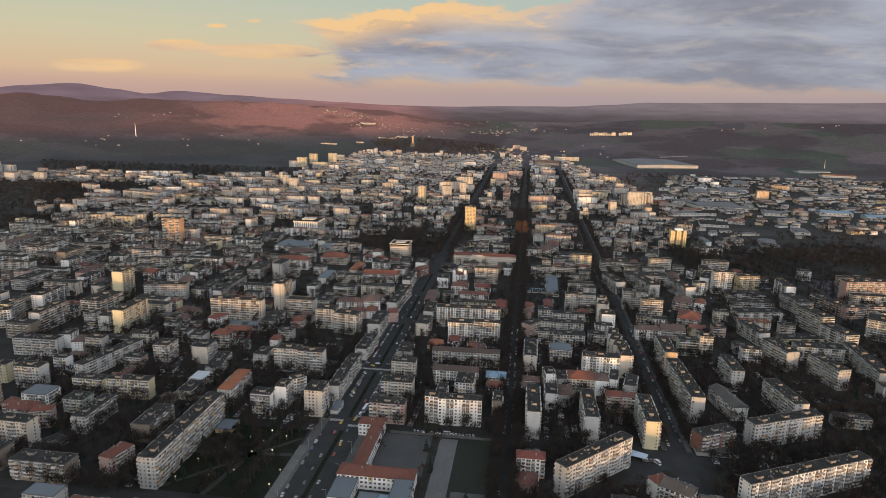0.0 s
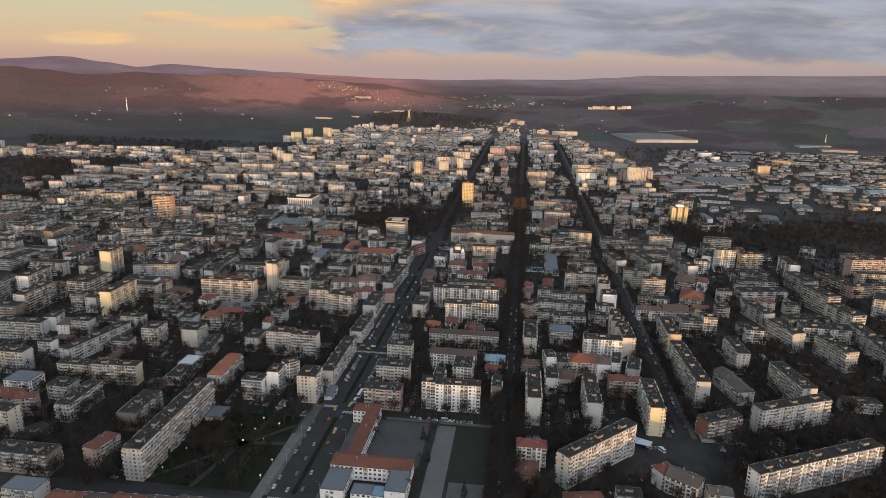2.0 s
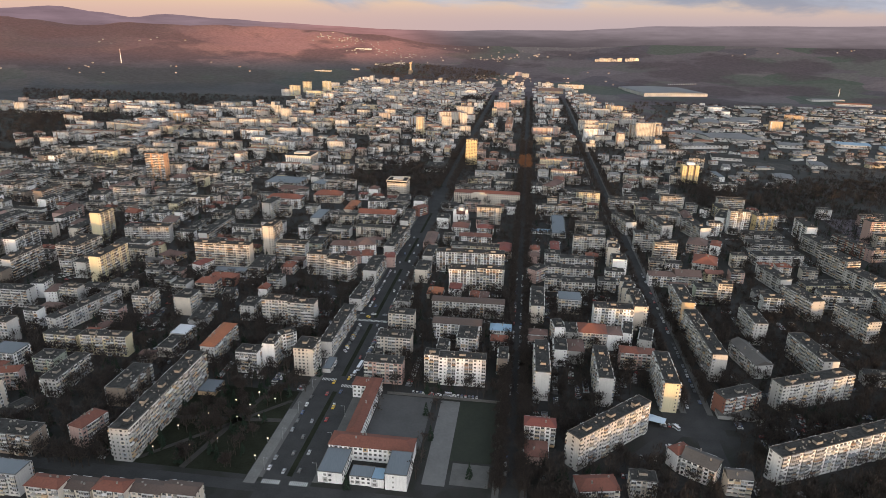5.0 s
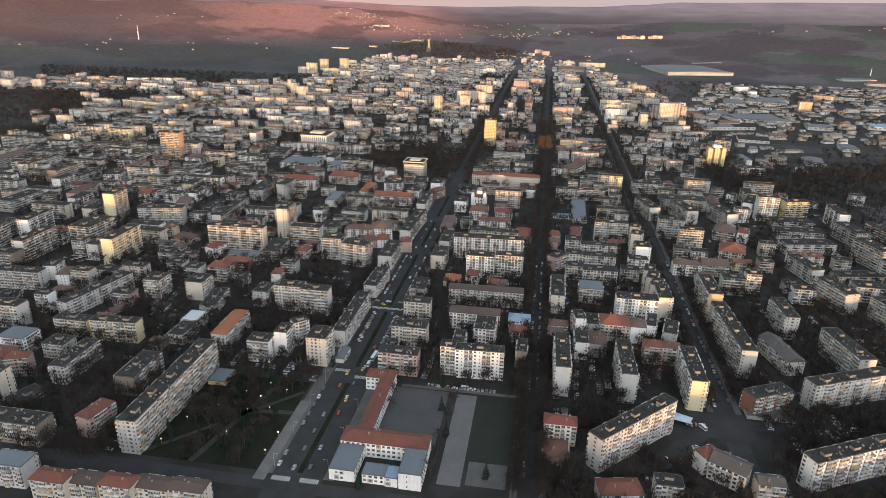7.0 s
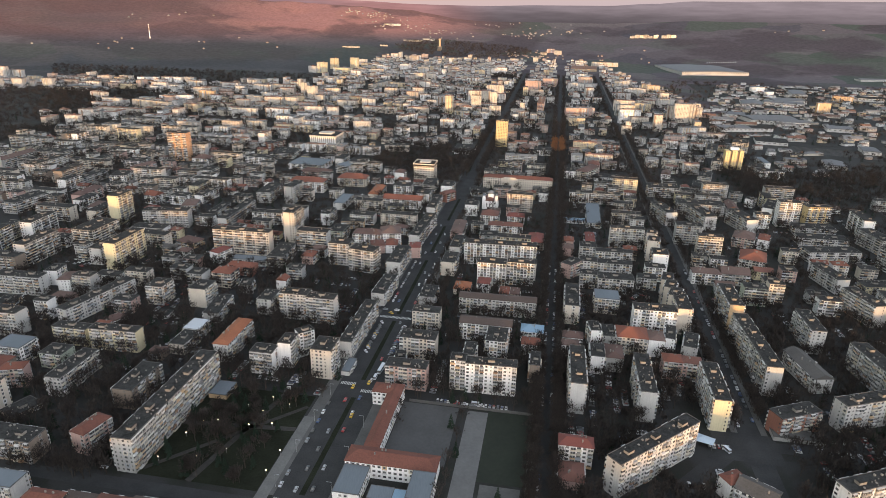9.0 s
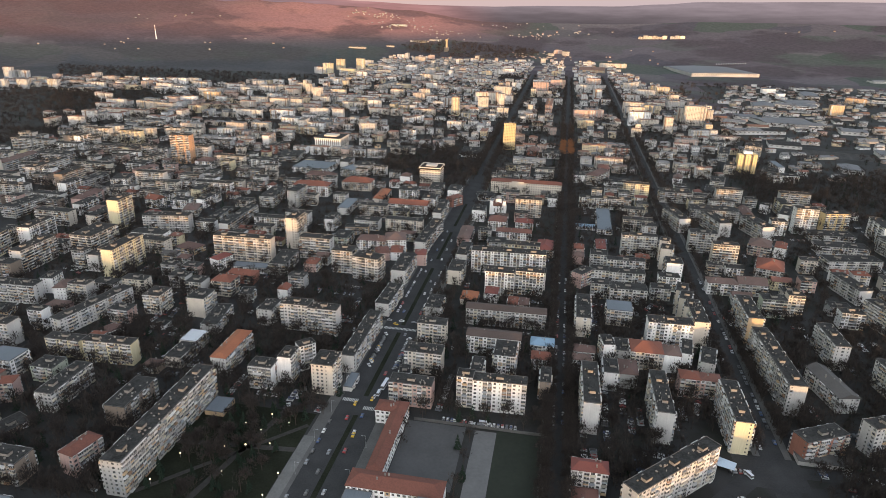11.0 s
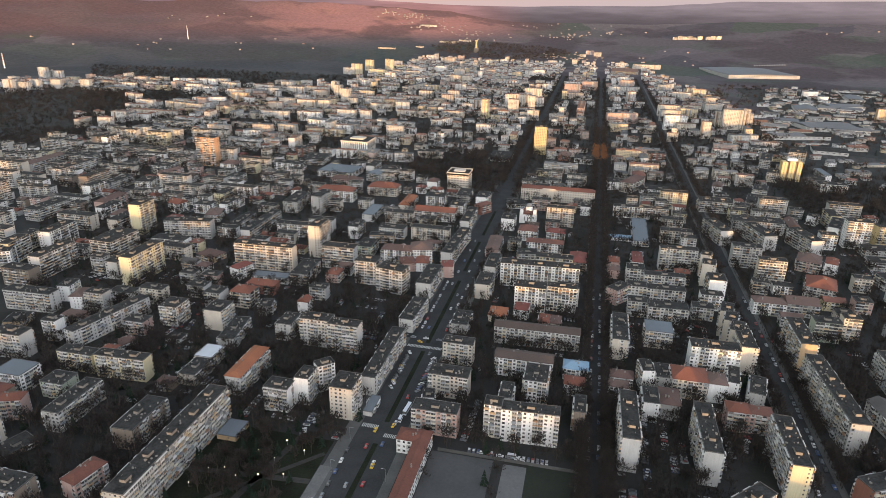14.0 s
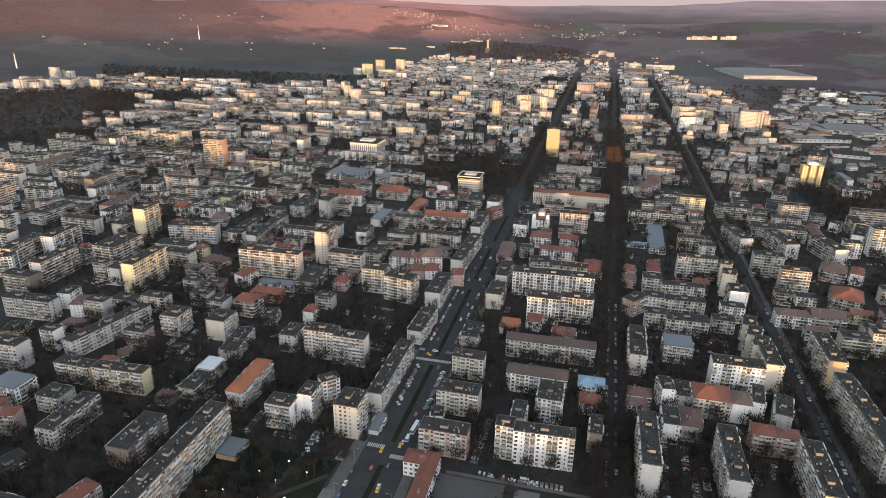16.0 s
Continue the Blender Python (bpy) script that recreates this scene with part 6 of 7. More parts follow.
for az, r, sa, sr, n in ((-8.5, 4120, 1.5, 50, 40), (-6.5, 3900, 1.2, 60, 20), (-24, 3950, 1.8, 40, 8), (-29, 3350, 4, 100, 9), (-17, 3380, 4, 100, 6), (4.5, 3950, 1.2, 70, 26), (7.5, 4050, 1.4, 60, 12), (2.0, 4250, 2.0, 50, 10), (-2.5, 3800, 1.6, 90, 14), (24, 4200, 4, 60, 6), (5.0, 3250, 1.6, 80, 40), (-4.5, 3900, 1.5, 60, 14), (12, 3400, 2.5, 140, 8)):
    village(az, r, sa, sr, n)
tagged(new("village_houses", village_body.mesh("village_houses", [surface("village_walls", (0.36, 0.31, 0.27), vary=0.3)])), "small rendered houses scattered over the far land", "houses", kind="stuff")
tagged(new("village_roofs", village_roof.mesh("village_roofs", [FAR_ROOF])), "tiled roofs of the far small houses", "houses", kind="stuff")


def far_tower(x, y, w, d, floors, turn, wall):
    block(x, y, w, d, floors, turn, wall, "flat", fine=False, huts=1, z=rise(x, y) - 0.5)


# a housing estate out on the plain
for i in range(9):
    az = 12.7 + i * 0.36 + (0.25 if i > 5 else 0)
    far_tower(*polar(az, 3880), 24, 13, (4, 6, 5, 6, 4, 6, 5, 6, 5)[i], -10 + (i % 3) * 4, "cream")
# public buildings below the monument hill and beyond it
for az, r, w, n, wall in ((-5.2, 3520, 95, 3, "cream"), (-3.9, 3580, 60, 3, "white"), (-6.9, 3880, 90, 3, "white"), (-10.3, 3250, 80, 2, "cream"), (-7.6, 3330, 36, 2, "cream")):
    far_tower(*polar(az, r), w, 15, n, -6, wall)


def monument():
    thing = new("hill_monument")
    x, y = polar(-2.95, 3330)
    thing.matrix_world = pose(x, y, rise(x, y))
    tagged(thing, "tall stone monument on a stepped hill", "monument")
    for k in range(12):
        g = Geo()
        g.box(-9, 9, -60 + k * 4, -56 + k * 4, -4, 2 + k * 1.0)
        part("step", g, PAVING, thing)
    g = Geo()
    g.box(-10, 10, -9, 9, -4, 14)
    part("base", g, WALLS["brown"], thing)
    g = Geo()
    drum(g, 0, 0, 14, 46, 5.0, n=8, top=0.8)
    part("shaft", g, WALLS["ochre"], thing)
    g = Geo()
    g.box(-6, 6, -4, 4, 44, 50)
    part("crown", g, WALLS["ochre"], thing)


def chimney(x, y, h, r):
    thing = new("factory_chimney")
    thing.matrix_world = pose(x, y, rise(x, y))
    tagged(thing, "slender pale concrete factory chimney with dark bands", "chimney")
    g = Geo()
    drum(g, 0, 0, -5, h, r, n=14, top=0.6)
    part("shaft", g, WALLS["white"], thing)
    for k in range(4):
        b = Geo()
        z = h * (0.6 + k * 0.1)
        drum(b, 0, 0, z, z + h * 0.04, r * (1 - 0.4 * z / h) + 0.25, n=14)
        part("band", b, WALLS["brick"], thing)
    g = Geo()
    drum(g, 0, 0, h, h + 1.2, r * 0.66, n=14)
    part("cap", g, BITUMEN, thing)


monument()
for i in range(13):
    polytunnel(*polar(18.5 + i * 0.17, 3200 + i * 5), -18)
chimney(*polar(30.6, 3120), 30, 1.4)
chimney(*polar(-25.7, 3416), 60, 2.2)
chimney(-1765, 2280, 55, 2.6)


# ---- small works and sheds beside the railway ----
def in_works(u, v):
    return u > 345 + max(0.0, v - 1800) * 0.3 and not in_woods(u, v) and (v > 1330 or u < 430)


placed_works = 0
for _ in range(5000):
    v = beyond.uniform(1180, 2500)
    u = beyond.uniform(335, 1500)
    x, y = town(u, v)
    w, d, h = beyond.choice(((12, 9, 1), (18, 11, 1), (34, 14, 2), (22, 14, 1), (46, 16, 1), (14, 10, 2), (10, 8, 1), (16, 10, 2)))
    if abs(x) > 0.74 * y + 60 or not in_works(u, v) or not is_free(u, v, w / 2, d / 2, 3):
        continue
    if abs(v - (1420 - (u - 420) * 0.2)) < 45 or placed_works > 480:
        continue
    far_house(x, y, w, d, h, beyond.choice((-7, -7, -12, 12)), beyond.choice(("flat", "flat", "gable")), fh=3.2)
    placed_works += 1
for i in range(7):
    structure("railway_track", lane((380 + i * 2, 1432 - i * 9), (1300, 1230 - i * 13), 2.6, 0.08), surface("track_ballast", (0.07, 0.062, 0.055), vary=0.4, fine=0.6), "railway track on brown ballast", "railway")

for name, geo, mat, label in (("town_roofs", far_roof, FAR_ROOF, "bitumen and tile roofs of the far houses"), ("town_windows", far_glass, FAR_GLASS, "dark windows of the far town houses"), ("town_balconies", far_balc, BALCONY, "mixed balconies of the far town houses")):
    tagged(new(name, geo.mesh(name, [mat])), label, "houses", kind="stuff")
for key, geo in far_body.items():
    name = "town_houses" if key == "" else key + "_town_houses"
    tagged(new(name, geo.mesh(name, [WALLS[key] if key else FAR_WALL])), "rendered walls of the far town houses" if key == "" else COLOUR_WORD[key] + " walls of the far town houses", "houses", kind="stuff")

# ---- trees ----
grow = random.Random(21)


def limb(g, a, b, r0, r1, m=0):
    """A tapered four-sided limb from a to b."""
    a, b = Vector(a), Vector(b)
    d = (b - a).normalized()
    s = d.cross(Vector((0.3, 0.9, 0.2))).normalized()
    t = d.cross(s)
    n = len(g.v)
    for p, r in ((a, r0), (b, r1)):
        for k in range(4):
            q = p + (s * math.cos(k * math.pi / 2) + t * math.sin(k * math.pi / 2)) * r
            g.v.append(tuple(q))
    for k in range(4):
        j = (k + 1) % 4
        g.f.append((n + k, n + j, n + 4 + j, n + 4 + k))
        g.m.append(m)


def polar_tip(h, r):
    a, q = grow.uniform(0, 2 * math.pi), r * grow.uniform(0.45, 0.85)
    return q * math.cos(a), q * math.sin(a), h * grow.uniform(0.6, 0.92)


def bare_crown(h, r, clumps, limbs, size):
    """Trunk and twig cloud of a leafless tree."""
    trunk, crown = Geo(), Geo()
    limb(trunk, (0, 0, -0.3), (grow.uniform(-0.2, 0.2), grow.uniform(-0.2, 0.2), h * 0.42), h * 0.024, h * 0.016)
    tips = [] if limbs else [polar_tip(h, r) for _ in range(6)]
    for i in range(limbs):
        a = 2 * math.pi * i / limbs + grow.uniform(-0.3, 0.3)
        q = r * grow.uniform(0.45, 0.85)
        tip = (q * math.cos(a), q * math.sin(a), h * grow.uniform(0.6, 0.92))
        limb(trunk, (0, 0, h * grow.uniform(0.26, 0.42)), tip, h * 0.012, h * 0.004)
        tips.append(tip)
    limb(trunk, (0, 0, h * 0.42), (0, 0, h * 0.93), h * 0.014, h * 0.004)
    tips.append((0, 0, h * 0.85))
    for _ in range(clumps):
        tx, ty, tz = grow.choice(tips)
        x, y, z = tx * grow.uniform(0.4, 1.15) + grow.gauss(0, r * 0.2), ty * grow.uniform(0.4, 1.15) + grow.gauss(0, r * 0.2), tz + grow.gauss(0, h * 0.1)
        d = Vector((x, y, z - h * 0.35)).normalized() + Vector((grow.uniform(-0.6, 0.6), grow.uniform(-0.6, 0.6), grow.uniform(-0.2, 0.5)))
        d = d.normalized() * size * grow.uniform(0.7, 1.5)
        s = d.cross(Vector((grow.uniform(-1, 1), grow.uniform(-1, 1), grow.uniform(-1, 1)))).normalized() * size * grow.uniform(0.1, 0.19)
        p = Vector((x, y, z))
        crown.poly([tuple(p), tuple(p + d + s), tuple(p + d * 1.1 - s)])
    return trunk, crown


def conifer_parts(h, r, boughs=120):
    trunk, crown = Geo(), Geo()
    limb(trunk, (0, 0, -0.3), (0, 0, h * 0.9), h * 0.018, h * 0.005)
    for _ in range(boughs):
        q = grow.random() ** 0.7
        z = h * (0.1 + 0.88 * q)
        reach = r * (1 - q) * grow.uniform(0.7, 1.15) + 0.15
        a = grow.uniform(0, 2 * math.pi)
        tip = Vector((reach * math.cos(a), reach * math.sin(a), z - reach * 0.25))
        root = Vector((0, 0, z + 0.25))
        side = Vector((-math.sin(a), math.cos(a), 0)) * (0.25 + reach * 0.28)
        crown.poly([tuple(root), tuple(tip - side), tuple(tip + Vector((0, 0, -0.3))), tuple(tip + side)])
    return trunk, crown


def tree_thing(name, label, pieces, bark, leaf):
    trunk, crown = pieces
    thing = new(name)
    tagged(thing, label, "tree", "trees of the town")
    part("trunk", trunk, bark, thing)
    part("crown", crown, leaf, thing)
    return thing


models = [tree_thing("bare_tree", "leafless brown street tree with a fine twig crown", bare_crown(h, r, 520, 7, 1.1), BARK, TWIGS) for h, r in ((9.5, 3.8), (11.5, 4.6), (8.0, 3.4), (13.0, 5.0))]
models += [tree_thing("conifer", "dark green conifer standing among the blocks", conifer_parts(h, r), BARK, NEEDLES) for h, r in ((12.0, 2.6), (9.0, 2.2))]
stock = [bare_crown(h, r, 96, 3, 1.6) for h, r in ((9.5, 3.8), (11.5, 4.6), (8.0, 3.4), (12.5, 4.8))] 
far_stock = [bare_crown(h, r, 46, 0, 2.3) for h, r in ((9.5, 3.8), (11.5, 4.6), (12.5, 4.8))]
stock_firs = [conifer_parts(11.0, 2.6, 60)]
wood_trunks, wood_twigs, wood_firs, wood_russet = Geo(), Geo(), Geo(), Geo()
placed = 0
used_models = set()


def plant(u, v, near=False, fir=False, russet=False, z=0.0):
    """Puts one tree into the plan; the nearest are things of their own."""
    global placed
    x, y = town(u, v)
    turn = grow.uniform(0, 360)
    if near and placed < 300:
        k = grow.choice((4, 5)) if fir else grow.randrange(4)
        m = pose(x, y, 0.0, 0, 0, turn)
        if k not in used_models:
            used_models.add(k)
            models[k].matrix_world = m
        else:
            copy_thing(models[k], m)
        placed += 1
        return
    trunk, crown = grow.choice(stock_firs) if fir else grow.choice(stock if v < 800 else far_stock)
    wood_trunks.moved(trunk, x, y, z, turn)
    (wood_firs if fir else wood_russet if russet else wood_twigs).moved(crown, x, y, z, turn)


def clear_of_streets(u, v, gap=2.0):
    return not any(abs(u - a) < b / 2 - 6 + gap for a, b in ((-134, 42), (-5, 24), (122, 26)))


def plant_town():
    # rows along the streets
    v = 350.0
    while v < 1500:
        near = v < 620
        for u in (-13.2, -10.4, 0.6, 3.4):
            if is_free(u, v, 0.6, 0.6, 0.3):
                plant(u + grow.uniform(-0.5, 0.5), v + grow.uniform(-1.5, 1.5), near and placed < 130, russet=1210 < v < 1330)
        for u in (113.0, 131.0):
            if v > 450 and is_free(u, v, 0.6, 0.6, 0.3) and grow.random() < 0.9:
                plant(u, v + grow.uniform(-2, 2), near and placed < 150)
        for u in (-116.0, -153.5):
            if 580 < v < 1040 and grow.random() < (0.4 if v < 900 else 0.8) and is_free(u, v, 0.6, 0.6, 0.3):
                plant(u, v, False)
        for u in (-146.5, -142.5, -125.5, -121.5):
            if v > 1040 and grow.random() < 0.85:
                plant(u + grow.uniform(-0.8, 0.8), v + grow.uniform(-1.5, 1.5))
        v += 5.8
    # the far ends of the avenues
    while v < 2500:
        for u in (-145.0, -123.0, -14.0, 4.0, 110.0, 134.0):
            if grow.random() < 0.8 and is_free(u, v, 0.6, 0.6, 0.3):
                plant(u + grow.uniform(-2, 2), v + grow.uniform(-2, 2))
        v += 9.0
    # the park and the woods
    for a, b, c, e in WOODS:
        area = (b - a) * (e - c)
        n = int(area / (62 if c < 400 else 80 if area < 120000 else 200))
        for _ in range(n):
            u, w = grow.uniform(a, b), grow.uniform(c, e)
            if is_free(u, w, 1.0, 1.0, 1.0):
                plant(u, w, c < 400 and placed < 215, grow.random() < (0.42 if c < 400 else 0.1))
    # school grounds and back yards
    for _ in range(21000):
        w = 335 + 1900 * grow.random() ** 1.4
        u = grow.uniform(-0.8 * w - 60, 640 if w < 1060 else 340)
        x, y = town(u, w)
        if abs(x) > 0.74 * y + 60 or not clear_of_streets(u, w) or not is_free(u, w, 1.3, 1.3, 1.6):
            continue
        if -243 < u < -146 and 335 < w < 436:
            continue
        if -125 < u < -8 and w < 446:
            continue
        if w < 470 and 70 < u < 140 and 395 < w:
            continue
        plant(u, w, w < 520, grow.random() < 0.09)


plant_town()
# the thick bare growth between the nearer blocks
for _ in range(2600):
    u, v = grow.uniform(-420, 330), grow.uniform(340, 640)
    if is_free(u, v, 1.3, 1.3, 1.0) and clear_of_streets(u, v) and not (-125 < u < -8 and v < 446) and not (-243 < u < -146 and v < 436) and not (60 < u < 145 and 395 < v < 470):
        plant(u, v, False, grow.random() < 0.06)
for u, v, fir in ((-64, 421, True), (-29, 362, True), (-97.5, 341.5, True), (-57, 395, True), (-60, 356, False), (-59, 371, False), (-60, 383, False), (-58.5, 408, False), (-60, 436, False), (-58, 429, False), (-99, 430, False), (-97.5, 415, False)):
    plant(u, v, False, fir)
# the wood on the monument's hill
for _ in range(1500):
    x, y = grow.uniform(-390, 270), grow.uniform(3080, 3580)
    if side_woods(*plan(x, y)) and abs(x + 171) > 16:
        plant(*plan(x, y), z=rise(x, y))
# the works district
for _ in range(4200):
    u, w = grow.uniform(335, 1500), grow.uniform(1090, 2450)
    x, y = town(u, w)
    if abs(x) < 0.74 * y + 40 and is_free(u, w, 1.5, 1.5, 1.0) and noise.noise((u / 90, w / 90, 5.0)) > -0.1:
        plant(u, w, False, grow.random() < 0.1)
for name, geo, mat, label in (("bare_trees_trunks", wood_trunks, BARK, "trunks and limbs of bare trees between houses"), ("bare_trees_twigs", wood_twigs, TWIGS, "brown leafless twigs of trees between houses"), ("conifers_far", wood_firs, NEEDLES, "dark conifers between the farther houses"), ("russet_trees", wood_russet, RUSSET, "russet winter leaves on a street row")):
    if geo.v:
        tagged(new(name, geo.mesh(name, [mat])), label, "trees", kind="stuff")
for k, ob in enumerate(models):
    if k not in used_models:
        ob.matrix_world = pose(*town(-170, 380 + k * 9), 0)

# ---- cars, bus, lamps ----
park = random.Random(8)


def car_model(name, label, category, length, width, height, paint, boxy=False, wheels=True):
    """Body with bonnet, boot and roof as the thing itself; glazed cabin and wheels as its parts."""
    L, W = length / 2, width / 2
    b = Geo()
    b.box(-W, W, -L, L, 0.28, 0.85 if not boxy else height * 0.45, 0, True)
    if not boxy:
        b.box(-W + 0.08, W - 0.08, -L + 0.15, L - 0.1, 0.85, 0.93)
    z0, z1 = (0.93, height) if not boxy else (height * 0.45, height)
    y0, y1 = (-L * 0.45, L * 0.72) if not boxy else (-L * 0.98, L * 0.98)
    k = 0.22 if not boxy else 0.05
    b.box(-W + k - 0.02, W - k + 0.02, y0 + k * 2 - 0.02, y1 - k * 2 + 0.02, z1, z1 + 0.05, 0, True)
    thing = new(name, b.mesh(name, [paint]))
    tagged(thing, label, category, "parked cars" if category == "car" else "")
    c = Geo()
    c.v = [(-W + 0.1, y0, z0), (W - 0.1, y0, z0), (W - 0.1, y1, z0), (-W + 0.1, y1, z0), (-W + k, y0 + k * 2, z1), (W - k, y0 + k * 2, z1), (W - k, y1 - k * 2, z1), (-W + k, y1 - k * 2, z1)]
    c.f = [(0, 1, 5, 4), (1, 2, 6, 5), (2, 3, 7, 6), (3, 0, 4, 7)]
    c.m = [0] * 4
    part("glazing", c, GLASS, thing)
    if wheels:
        w = Geo()
        for s in (-0.11, 0.11):
            for i in range(8):
                a = math.pi / 4 * i
                w.v.append((s, 0.31 * math.cos(a), 0.31 * math.sin(a)))
        w.f = [(i, (i + 1) % 8, 8 + (i + 1) % 8, 8 + i) for i in range(8)] + [tuple(range(8, 16)), tuple(reversed(range(8)))]
        w.m = [0] * 10
        me = w.mesh("wheel", [RUBBER])
        for sx in (-1, 1):
            for q in (-0.62, 0.62):
                ob = new("wheel", me)
                ob.parent, ob.location = thing, (sx * (W - 0.1), q * L, 0.31)
    return thing


def lay(thing, first, u, v, heading):
    x, y = town(u, v)
    m = pose(x, y, 0.05, 0, 0, -GRID + heading)
    if first:
        thing.matrix_world = m
    else:
        copy_thing(thing, m)


sedan = car_model("car", "parked car in the yard or by the kerb", "car", 4.3, 1.75, 1.45, CAR_PAINT)
far_sedan = car_model("car", "small parked car between the blocks", "car", 4.3, 1.75, 1.45, CAR_PAINT, wheels=False)
taxi = car_model("taxi", "yellow taxi on the avenue", "taxi", 4.4, 1.75, 1.46, TAXI_PAINT)
van = car_model("delivery_van", "white delivery van parked by the kerb", "van", 5.4, 2.0, 2.4, BUS_PAINT, True)
bus = car_model("city_bus", "white city bus on the avenue", "bus", 11.8, 2.5, 3.0, BUS_PAINT, True)
cars = []


def row(u0, v0, u1, v1, n, heading, skip=0.12):
    for i in range(n):
        k = i / max(1, n - 1)
        if park.random() > skip:
            cars.append((u0 + (u1 - u0) * k + park.uniform(-0.25, 0.25), v0 + (v1 - v0) * k + park.uniform(-0.2, 0.2), heading + park.uniform(-3, 3)))


row(-143.2, 500, -143.2, 548, 18, 38)
row(-123.4, 500, -123.4, 544, 16, -38)
row(-124, 590, -124, 680, 14, 0, 0.4)
row(-144, 590, -144, 690, 14, 0, 0.4)
row(-138.5, 350, -138.5, 436, 6, 0, 0.2)
row(-129.5, 352, -129.5, 440, 6, 0, 0.2)
row(-82.5, 456, -81, 498, 13, 85)
row(24.6, 462, 26, 500, 13, 88)
row(37, 470, 38, 502, 9, 88, 0.3)
row(84, 488, 90, 506, 6, 60)
row(95, 484, 104, 508, 7, 60)
row(22.5, 592, 24, 640, 14, 88)
row(68, 640, 84, 668, 8, 60)
row(-70, 447, -48, 447, 5, 90)
row(-148, 352, -148, 430, 9, 0, 0.3)
row(-8.0, 350, -8.0, 700, 40, 0, 0.4)
row(-2.0, 460, -2.0, 700, 28, 0, 0.4)
row(117, 460, 117, 720, 36, 0, 0.3)
row(127, 460, 127, 720, 36, 0, 0.35)
row(160, 441, 250, 444, 17, 20)
row(160, 453, 250, 456, 16, -20)
row(-200, 572, -20, 572, 18, 90, 0.45)
row(-128, 462, -128, 550, 4, 0)
row(-139, 590, -139, 800, 8, 0, 0.3)
row(-129, 600, -129, 800, 8, 0, 0.3)
row(-158, 470, -160, 486, 5, 70)
row(-163, 470, -165, 486, 5, 70)
row(-484, 607, -470, 634, 9, 75)
row(-474, 604, -460, 630, 9, 75)
row(-464, 600, -450, 624, 8, 75)
row(-335, 540, -341, 562, 8, 80)
row(-326, 534, -332, 562, 9, 80)
row(-318, 524, -330, 506, 6, 20)
row(-181, 436, -177, 461, 6, 20)
row(76, 480, 76, 498, 6, 88)
row(60, 606, 84, 664, 9, 60)
row(133, 644, 137, 622, 6, 0)
row(69, 464, 70, 486, 7, 88)
cars.sort(key=lambda q: q[1])
for i, (u, v, h) in enumerate(cars[:50]):
    lay(sedan, i == 0, u, v, h)
for i, (u, v, h) in enumerate(cars[50:]):
    lay(far_sedan, i == 0, u, v, h)
for i, (u, v, h) in enumerate(((-138, 452, 0), (-129, 420, 0), (-140, 566, 60), (-143.4, 527, 38), (-128.5, 459, 0), (-143.2, 507, 38))):
    lay(taxi, i == 0, u, v, h)
for i, (u, v, h) in enumerate(((-52, 448, 90), (-126, 466, 0), (104, 432, 30), (200, 447, 90))):
    lay(van, i == 0, u, v, h)
lay(bus, True, -124.6, 477, -4)

LAMP = bpy.data.materials.new("lamp_glow")
LAMP.use_nodes = True
add_lamp, link_lamp = nodes_of(LAMP.node_tree)
glow = add_lamp("ShaderNodeEmission", Strength=9.0)
glow.inputs[0].default_value = (1.0, 0.72, 0.42, 1)
link_lamp(glow.outputs[0], add_lamp("ShaderNodeOutputMaterial").inputs[0])


def park_lamp():
    thing = new("park_lamp")
    tagged(thing, "lit globe lamp on a thin steel post", "street lamp", "lamps of the park")
    g = Geo()
    drum(g, 0, 0, 0, 3.0, 0.07, n=6)
    part("post", g, STEEL, thing)
    g = Geo()
    dome(g, 0, 0, 3.0, 0.3, 0.5, n=8)
    part("globe", g, LAMP, thing, "glowing warm white globe")
    return thing


lamp = park_lamp()
for i, (u, v) in enumerate(((-225, 357), (-221, 380), (-217, 393), (-208.6, 396), (-198.6, 391), (-197, 414), (-187.5, 395), (-185, 410), (-185, 426), (-174, 399), (-171, 420), (-158.6, 376), (-159.5, 358.5), (-204, 362), (-190, 371))):
    lay(lamp, i == 0, u, v, 0)


def street_lamp():
    thing = new("street_lamp")
    tagged(thing, "unlit steel street lamp with a long arm", "street lamp", "lamps of the avenue")
    g = Geo()
    drum(g, 0, 0, 0, 9.0, 0.12, n=6, top=0.6)
    part("post", g, STEEL, thing)
    g = Geo()
    g.box(-0.06, 2.2, -0.06, 0.06, 8.9, 9.0, 0, True)
    part("arm", g, STEEL, thing)
    g = Geo()
    g.box(1.8, 2.6, -0.16, 0.16, 8.8, 8.95, 0, True)
    part("head", g, STEEL, thing)
    return thing


pole = street_lamp()
n_pole = 0
for v in range(350, 720, 30):
    for u, h in ((-150.2, 0), (-117.8, 180)):
        lay(pole, n_pole == 0, u, v, h)
        n_pole += 1


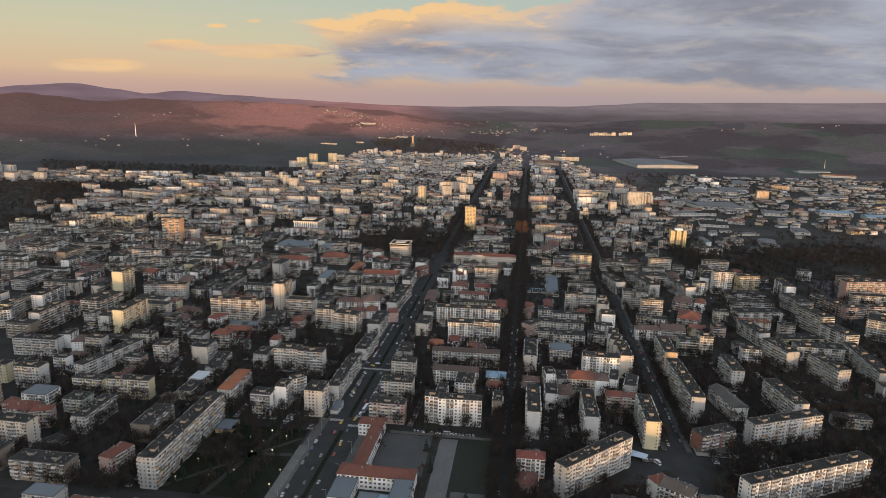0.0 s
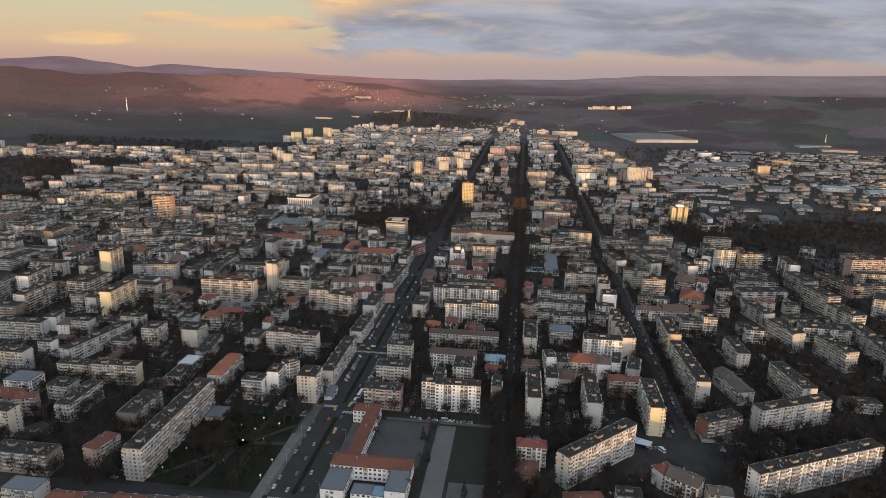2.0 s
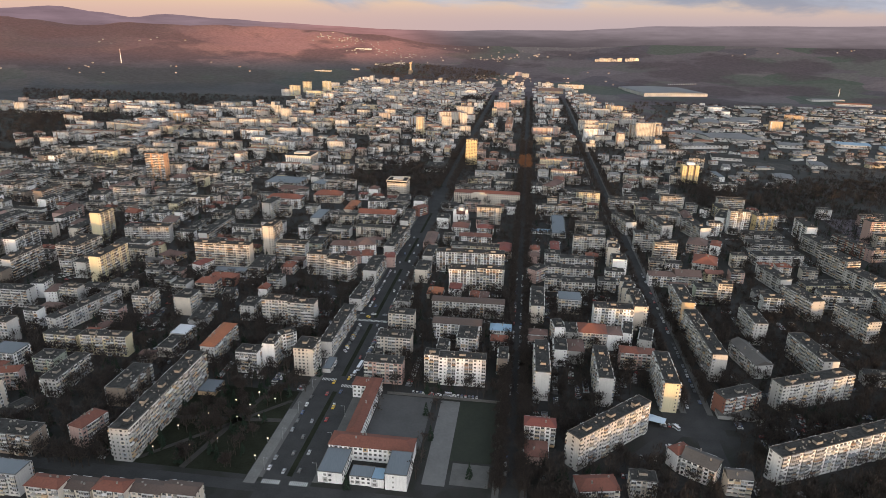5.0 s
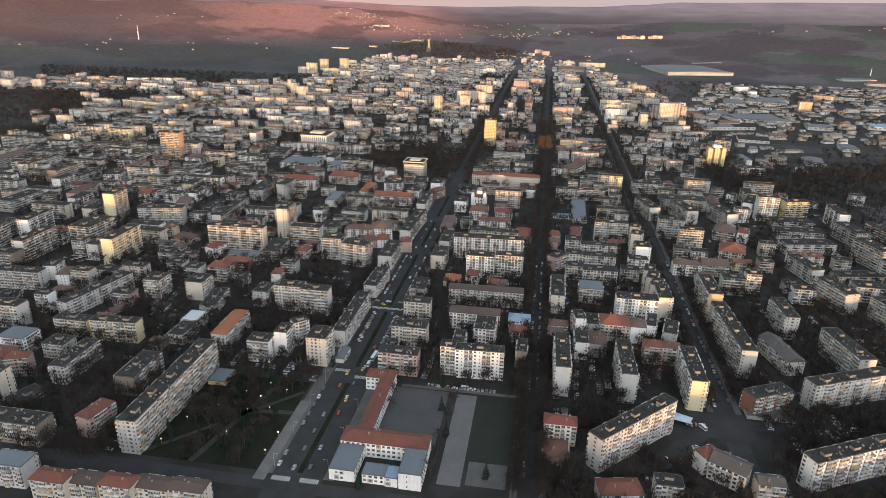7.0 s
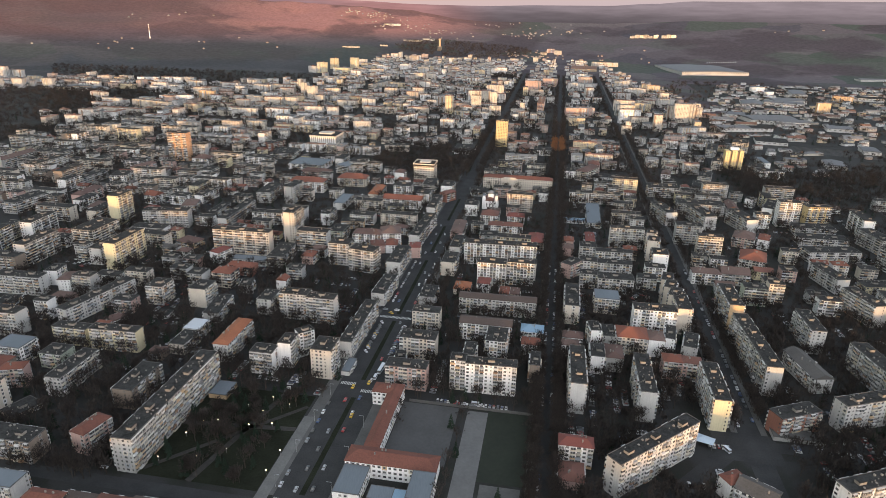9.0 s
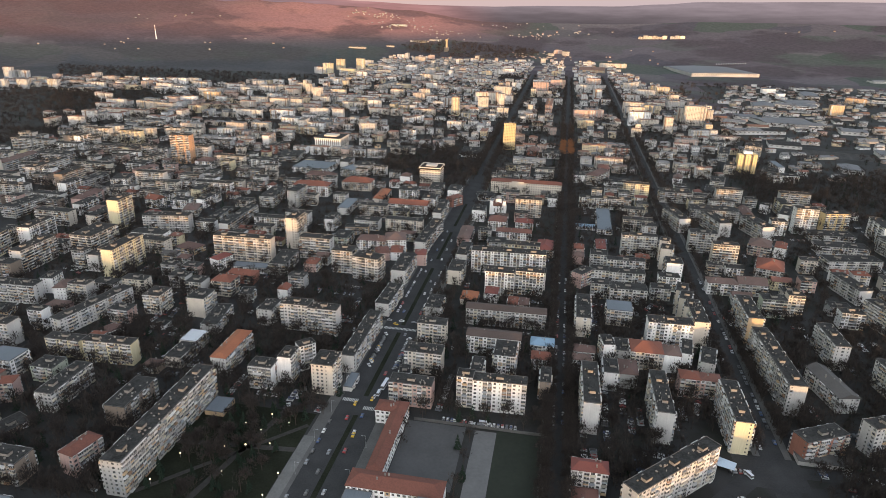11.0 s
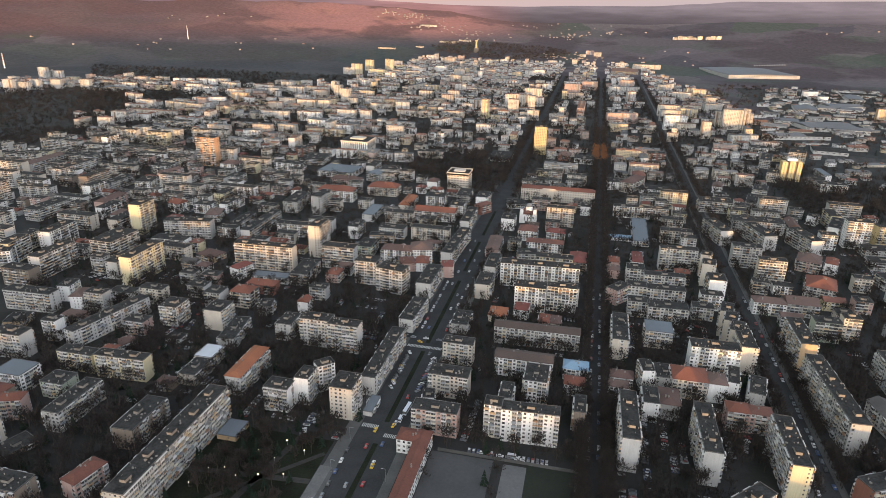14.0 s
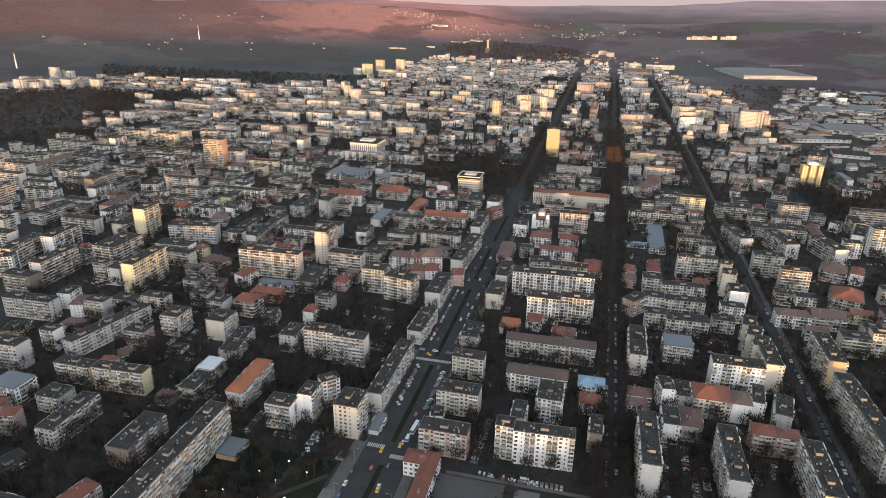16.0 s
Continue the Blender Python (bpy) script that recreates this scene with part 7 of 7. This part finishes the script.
def canopy_tent():
    """A pale blue stretched canopy on four posts."""
    thing = new("canopy_tent")
    x, y = town(91, 437)
    thing.matrix_world = pose(x, y, 0.06, 0, 0, -GRID - 20)
    tagged(thing, "pale blue stretched canopy beside a block", "canopy")
    g = Geo()
    g.v = [(-6, -4.5, 3.2), (6, -4.5, 3.6), (6.5, 4.5, 2.6), (-6, 4.5, 3.2), (0, 0, 5.4)]
    g.f = [(0, 1, 4), (1, 2, 4), (2, 3, 4), (3, 0, 4)]
    g.m = [0] * 4
    part("canopy", g, surface("pale_blue_canvas", (0.42, 0.5, 0.58), vary=0.15), thing)
    for q, r in ((-5.8, -4.3), (5.8, -4.3), (6.2, 4.3), (-5.8, 4.3)):
        p = Geo()
        drum(p, q, r, 0, 3.0, 0.09, n=6)
        part("post", p, STEEL, thing)


def podium(u, v, w, d, h, label):
    thing = new("podium_terrace")
    x, y = town(u, v)
    thing.matrix_world = pose(x, y, 0, 0, 0, -GRID)
    tagged(thing, label, "terrace")
    g = Geo()
    g.box(-w / 2, w / 2, -d / 2, d / 2, 0, h)
    part("base", g, WALLS["grey"], thing)
    g = Geo()
    g.box(-w / 2 - 0.3, w / 2 + 0.3, -d / 2 - 0.3, d / 2 + 0.3, h, h + 0.3, 0, True)
    part("deck", g, PAVING, thing)


canopy_tent()
podium(150, 453, 30, 9, 3.0, "low grey terrace in front of the brick house")


# cars parked in the yards, by the row
def parked_rows():
    lot, g = random.Random(77), Geo()
    made = 0
    for _ in range(6000):
        v = 345 + 600 * lot.random() ** 1.3
        u = lot.uniform(-0.72 * v, min(0.62 * v, 420))
        n = lot.randrange(4, 10)
        x, y = town(u, v)
        if abs(x) > 0.72 * y + 20 or -243 < u < -155 and 340 < v < 440 or -125 < u < 8 and v < 446:
            continue
        across = lot.random() < 0.5
        hu, hv = (n * 1.35, 2.4) if across else (2.4, n * 1.35)
        if not is_free(u, v, hu, hv, 0.6) or any(abs(u - a) < hu + b / 2 for a, b in AVENUES):
            continue
        claim(u, v, hu, hv)
        for i in range(n):
            if lot.random() < 0.25:
                continue
            q = (i - (n - 1) / 2) * 2.7
            one = Geo()
            k = lot.uniform(0.92, 1.1)
            one.box(-0.86, 0.86, -2.1 * k, 2.1 * k, 0.2, 0.82)
            one.v += [(-0.8, -1.3 * k, 0.8), (0.8, -1.3 * k, 0.8), (0.8, 1.7 * k, 0.8), (-0.8, 1.7 * k, 0.8), (-0.66, -0.7 * k, 1.45), (0.66, -0.7 * k, 1.45), (0.66, 1.2 * k, 1.45), (-0.66, 1.2 * k, 1.45)]
            m = len(one.v) - 8
            one.f += [tuple(m + j for j in f) for f in ((4, 5, 6, 7), (0, 1, 5, 4), (1, 2, 6, 5), (2, 3, 7, 6), (3, 0, 4, 7))]
            one.m += [0, 1, 1, 1, 1]
            px, py = town(u + q, v) if across else town(u, v + q)
            g.moved(one, px, py, 0.1, -GRID + (0 if across else 90) + lot.uniform(-3, 3) + lot.choice((0, 180)))
            made += 1
        if made > 900:
            break
    tagged(new("parked_cars", g.mesh("parked_cars", [CAR_MANY, GLASS])), "cars of many colours parked in rows between the blocks", "cars", kind="stuff")


parked_rows()
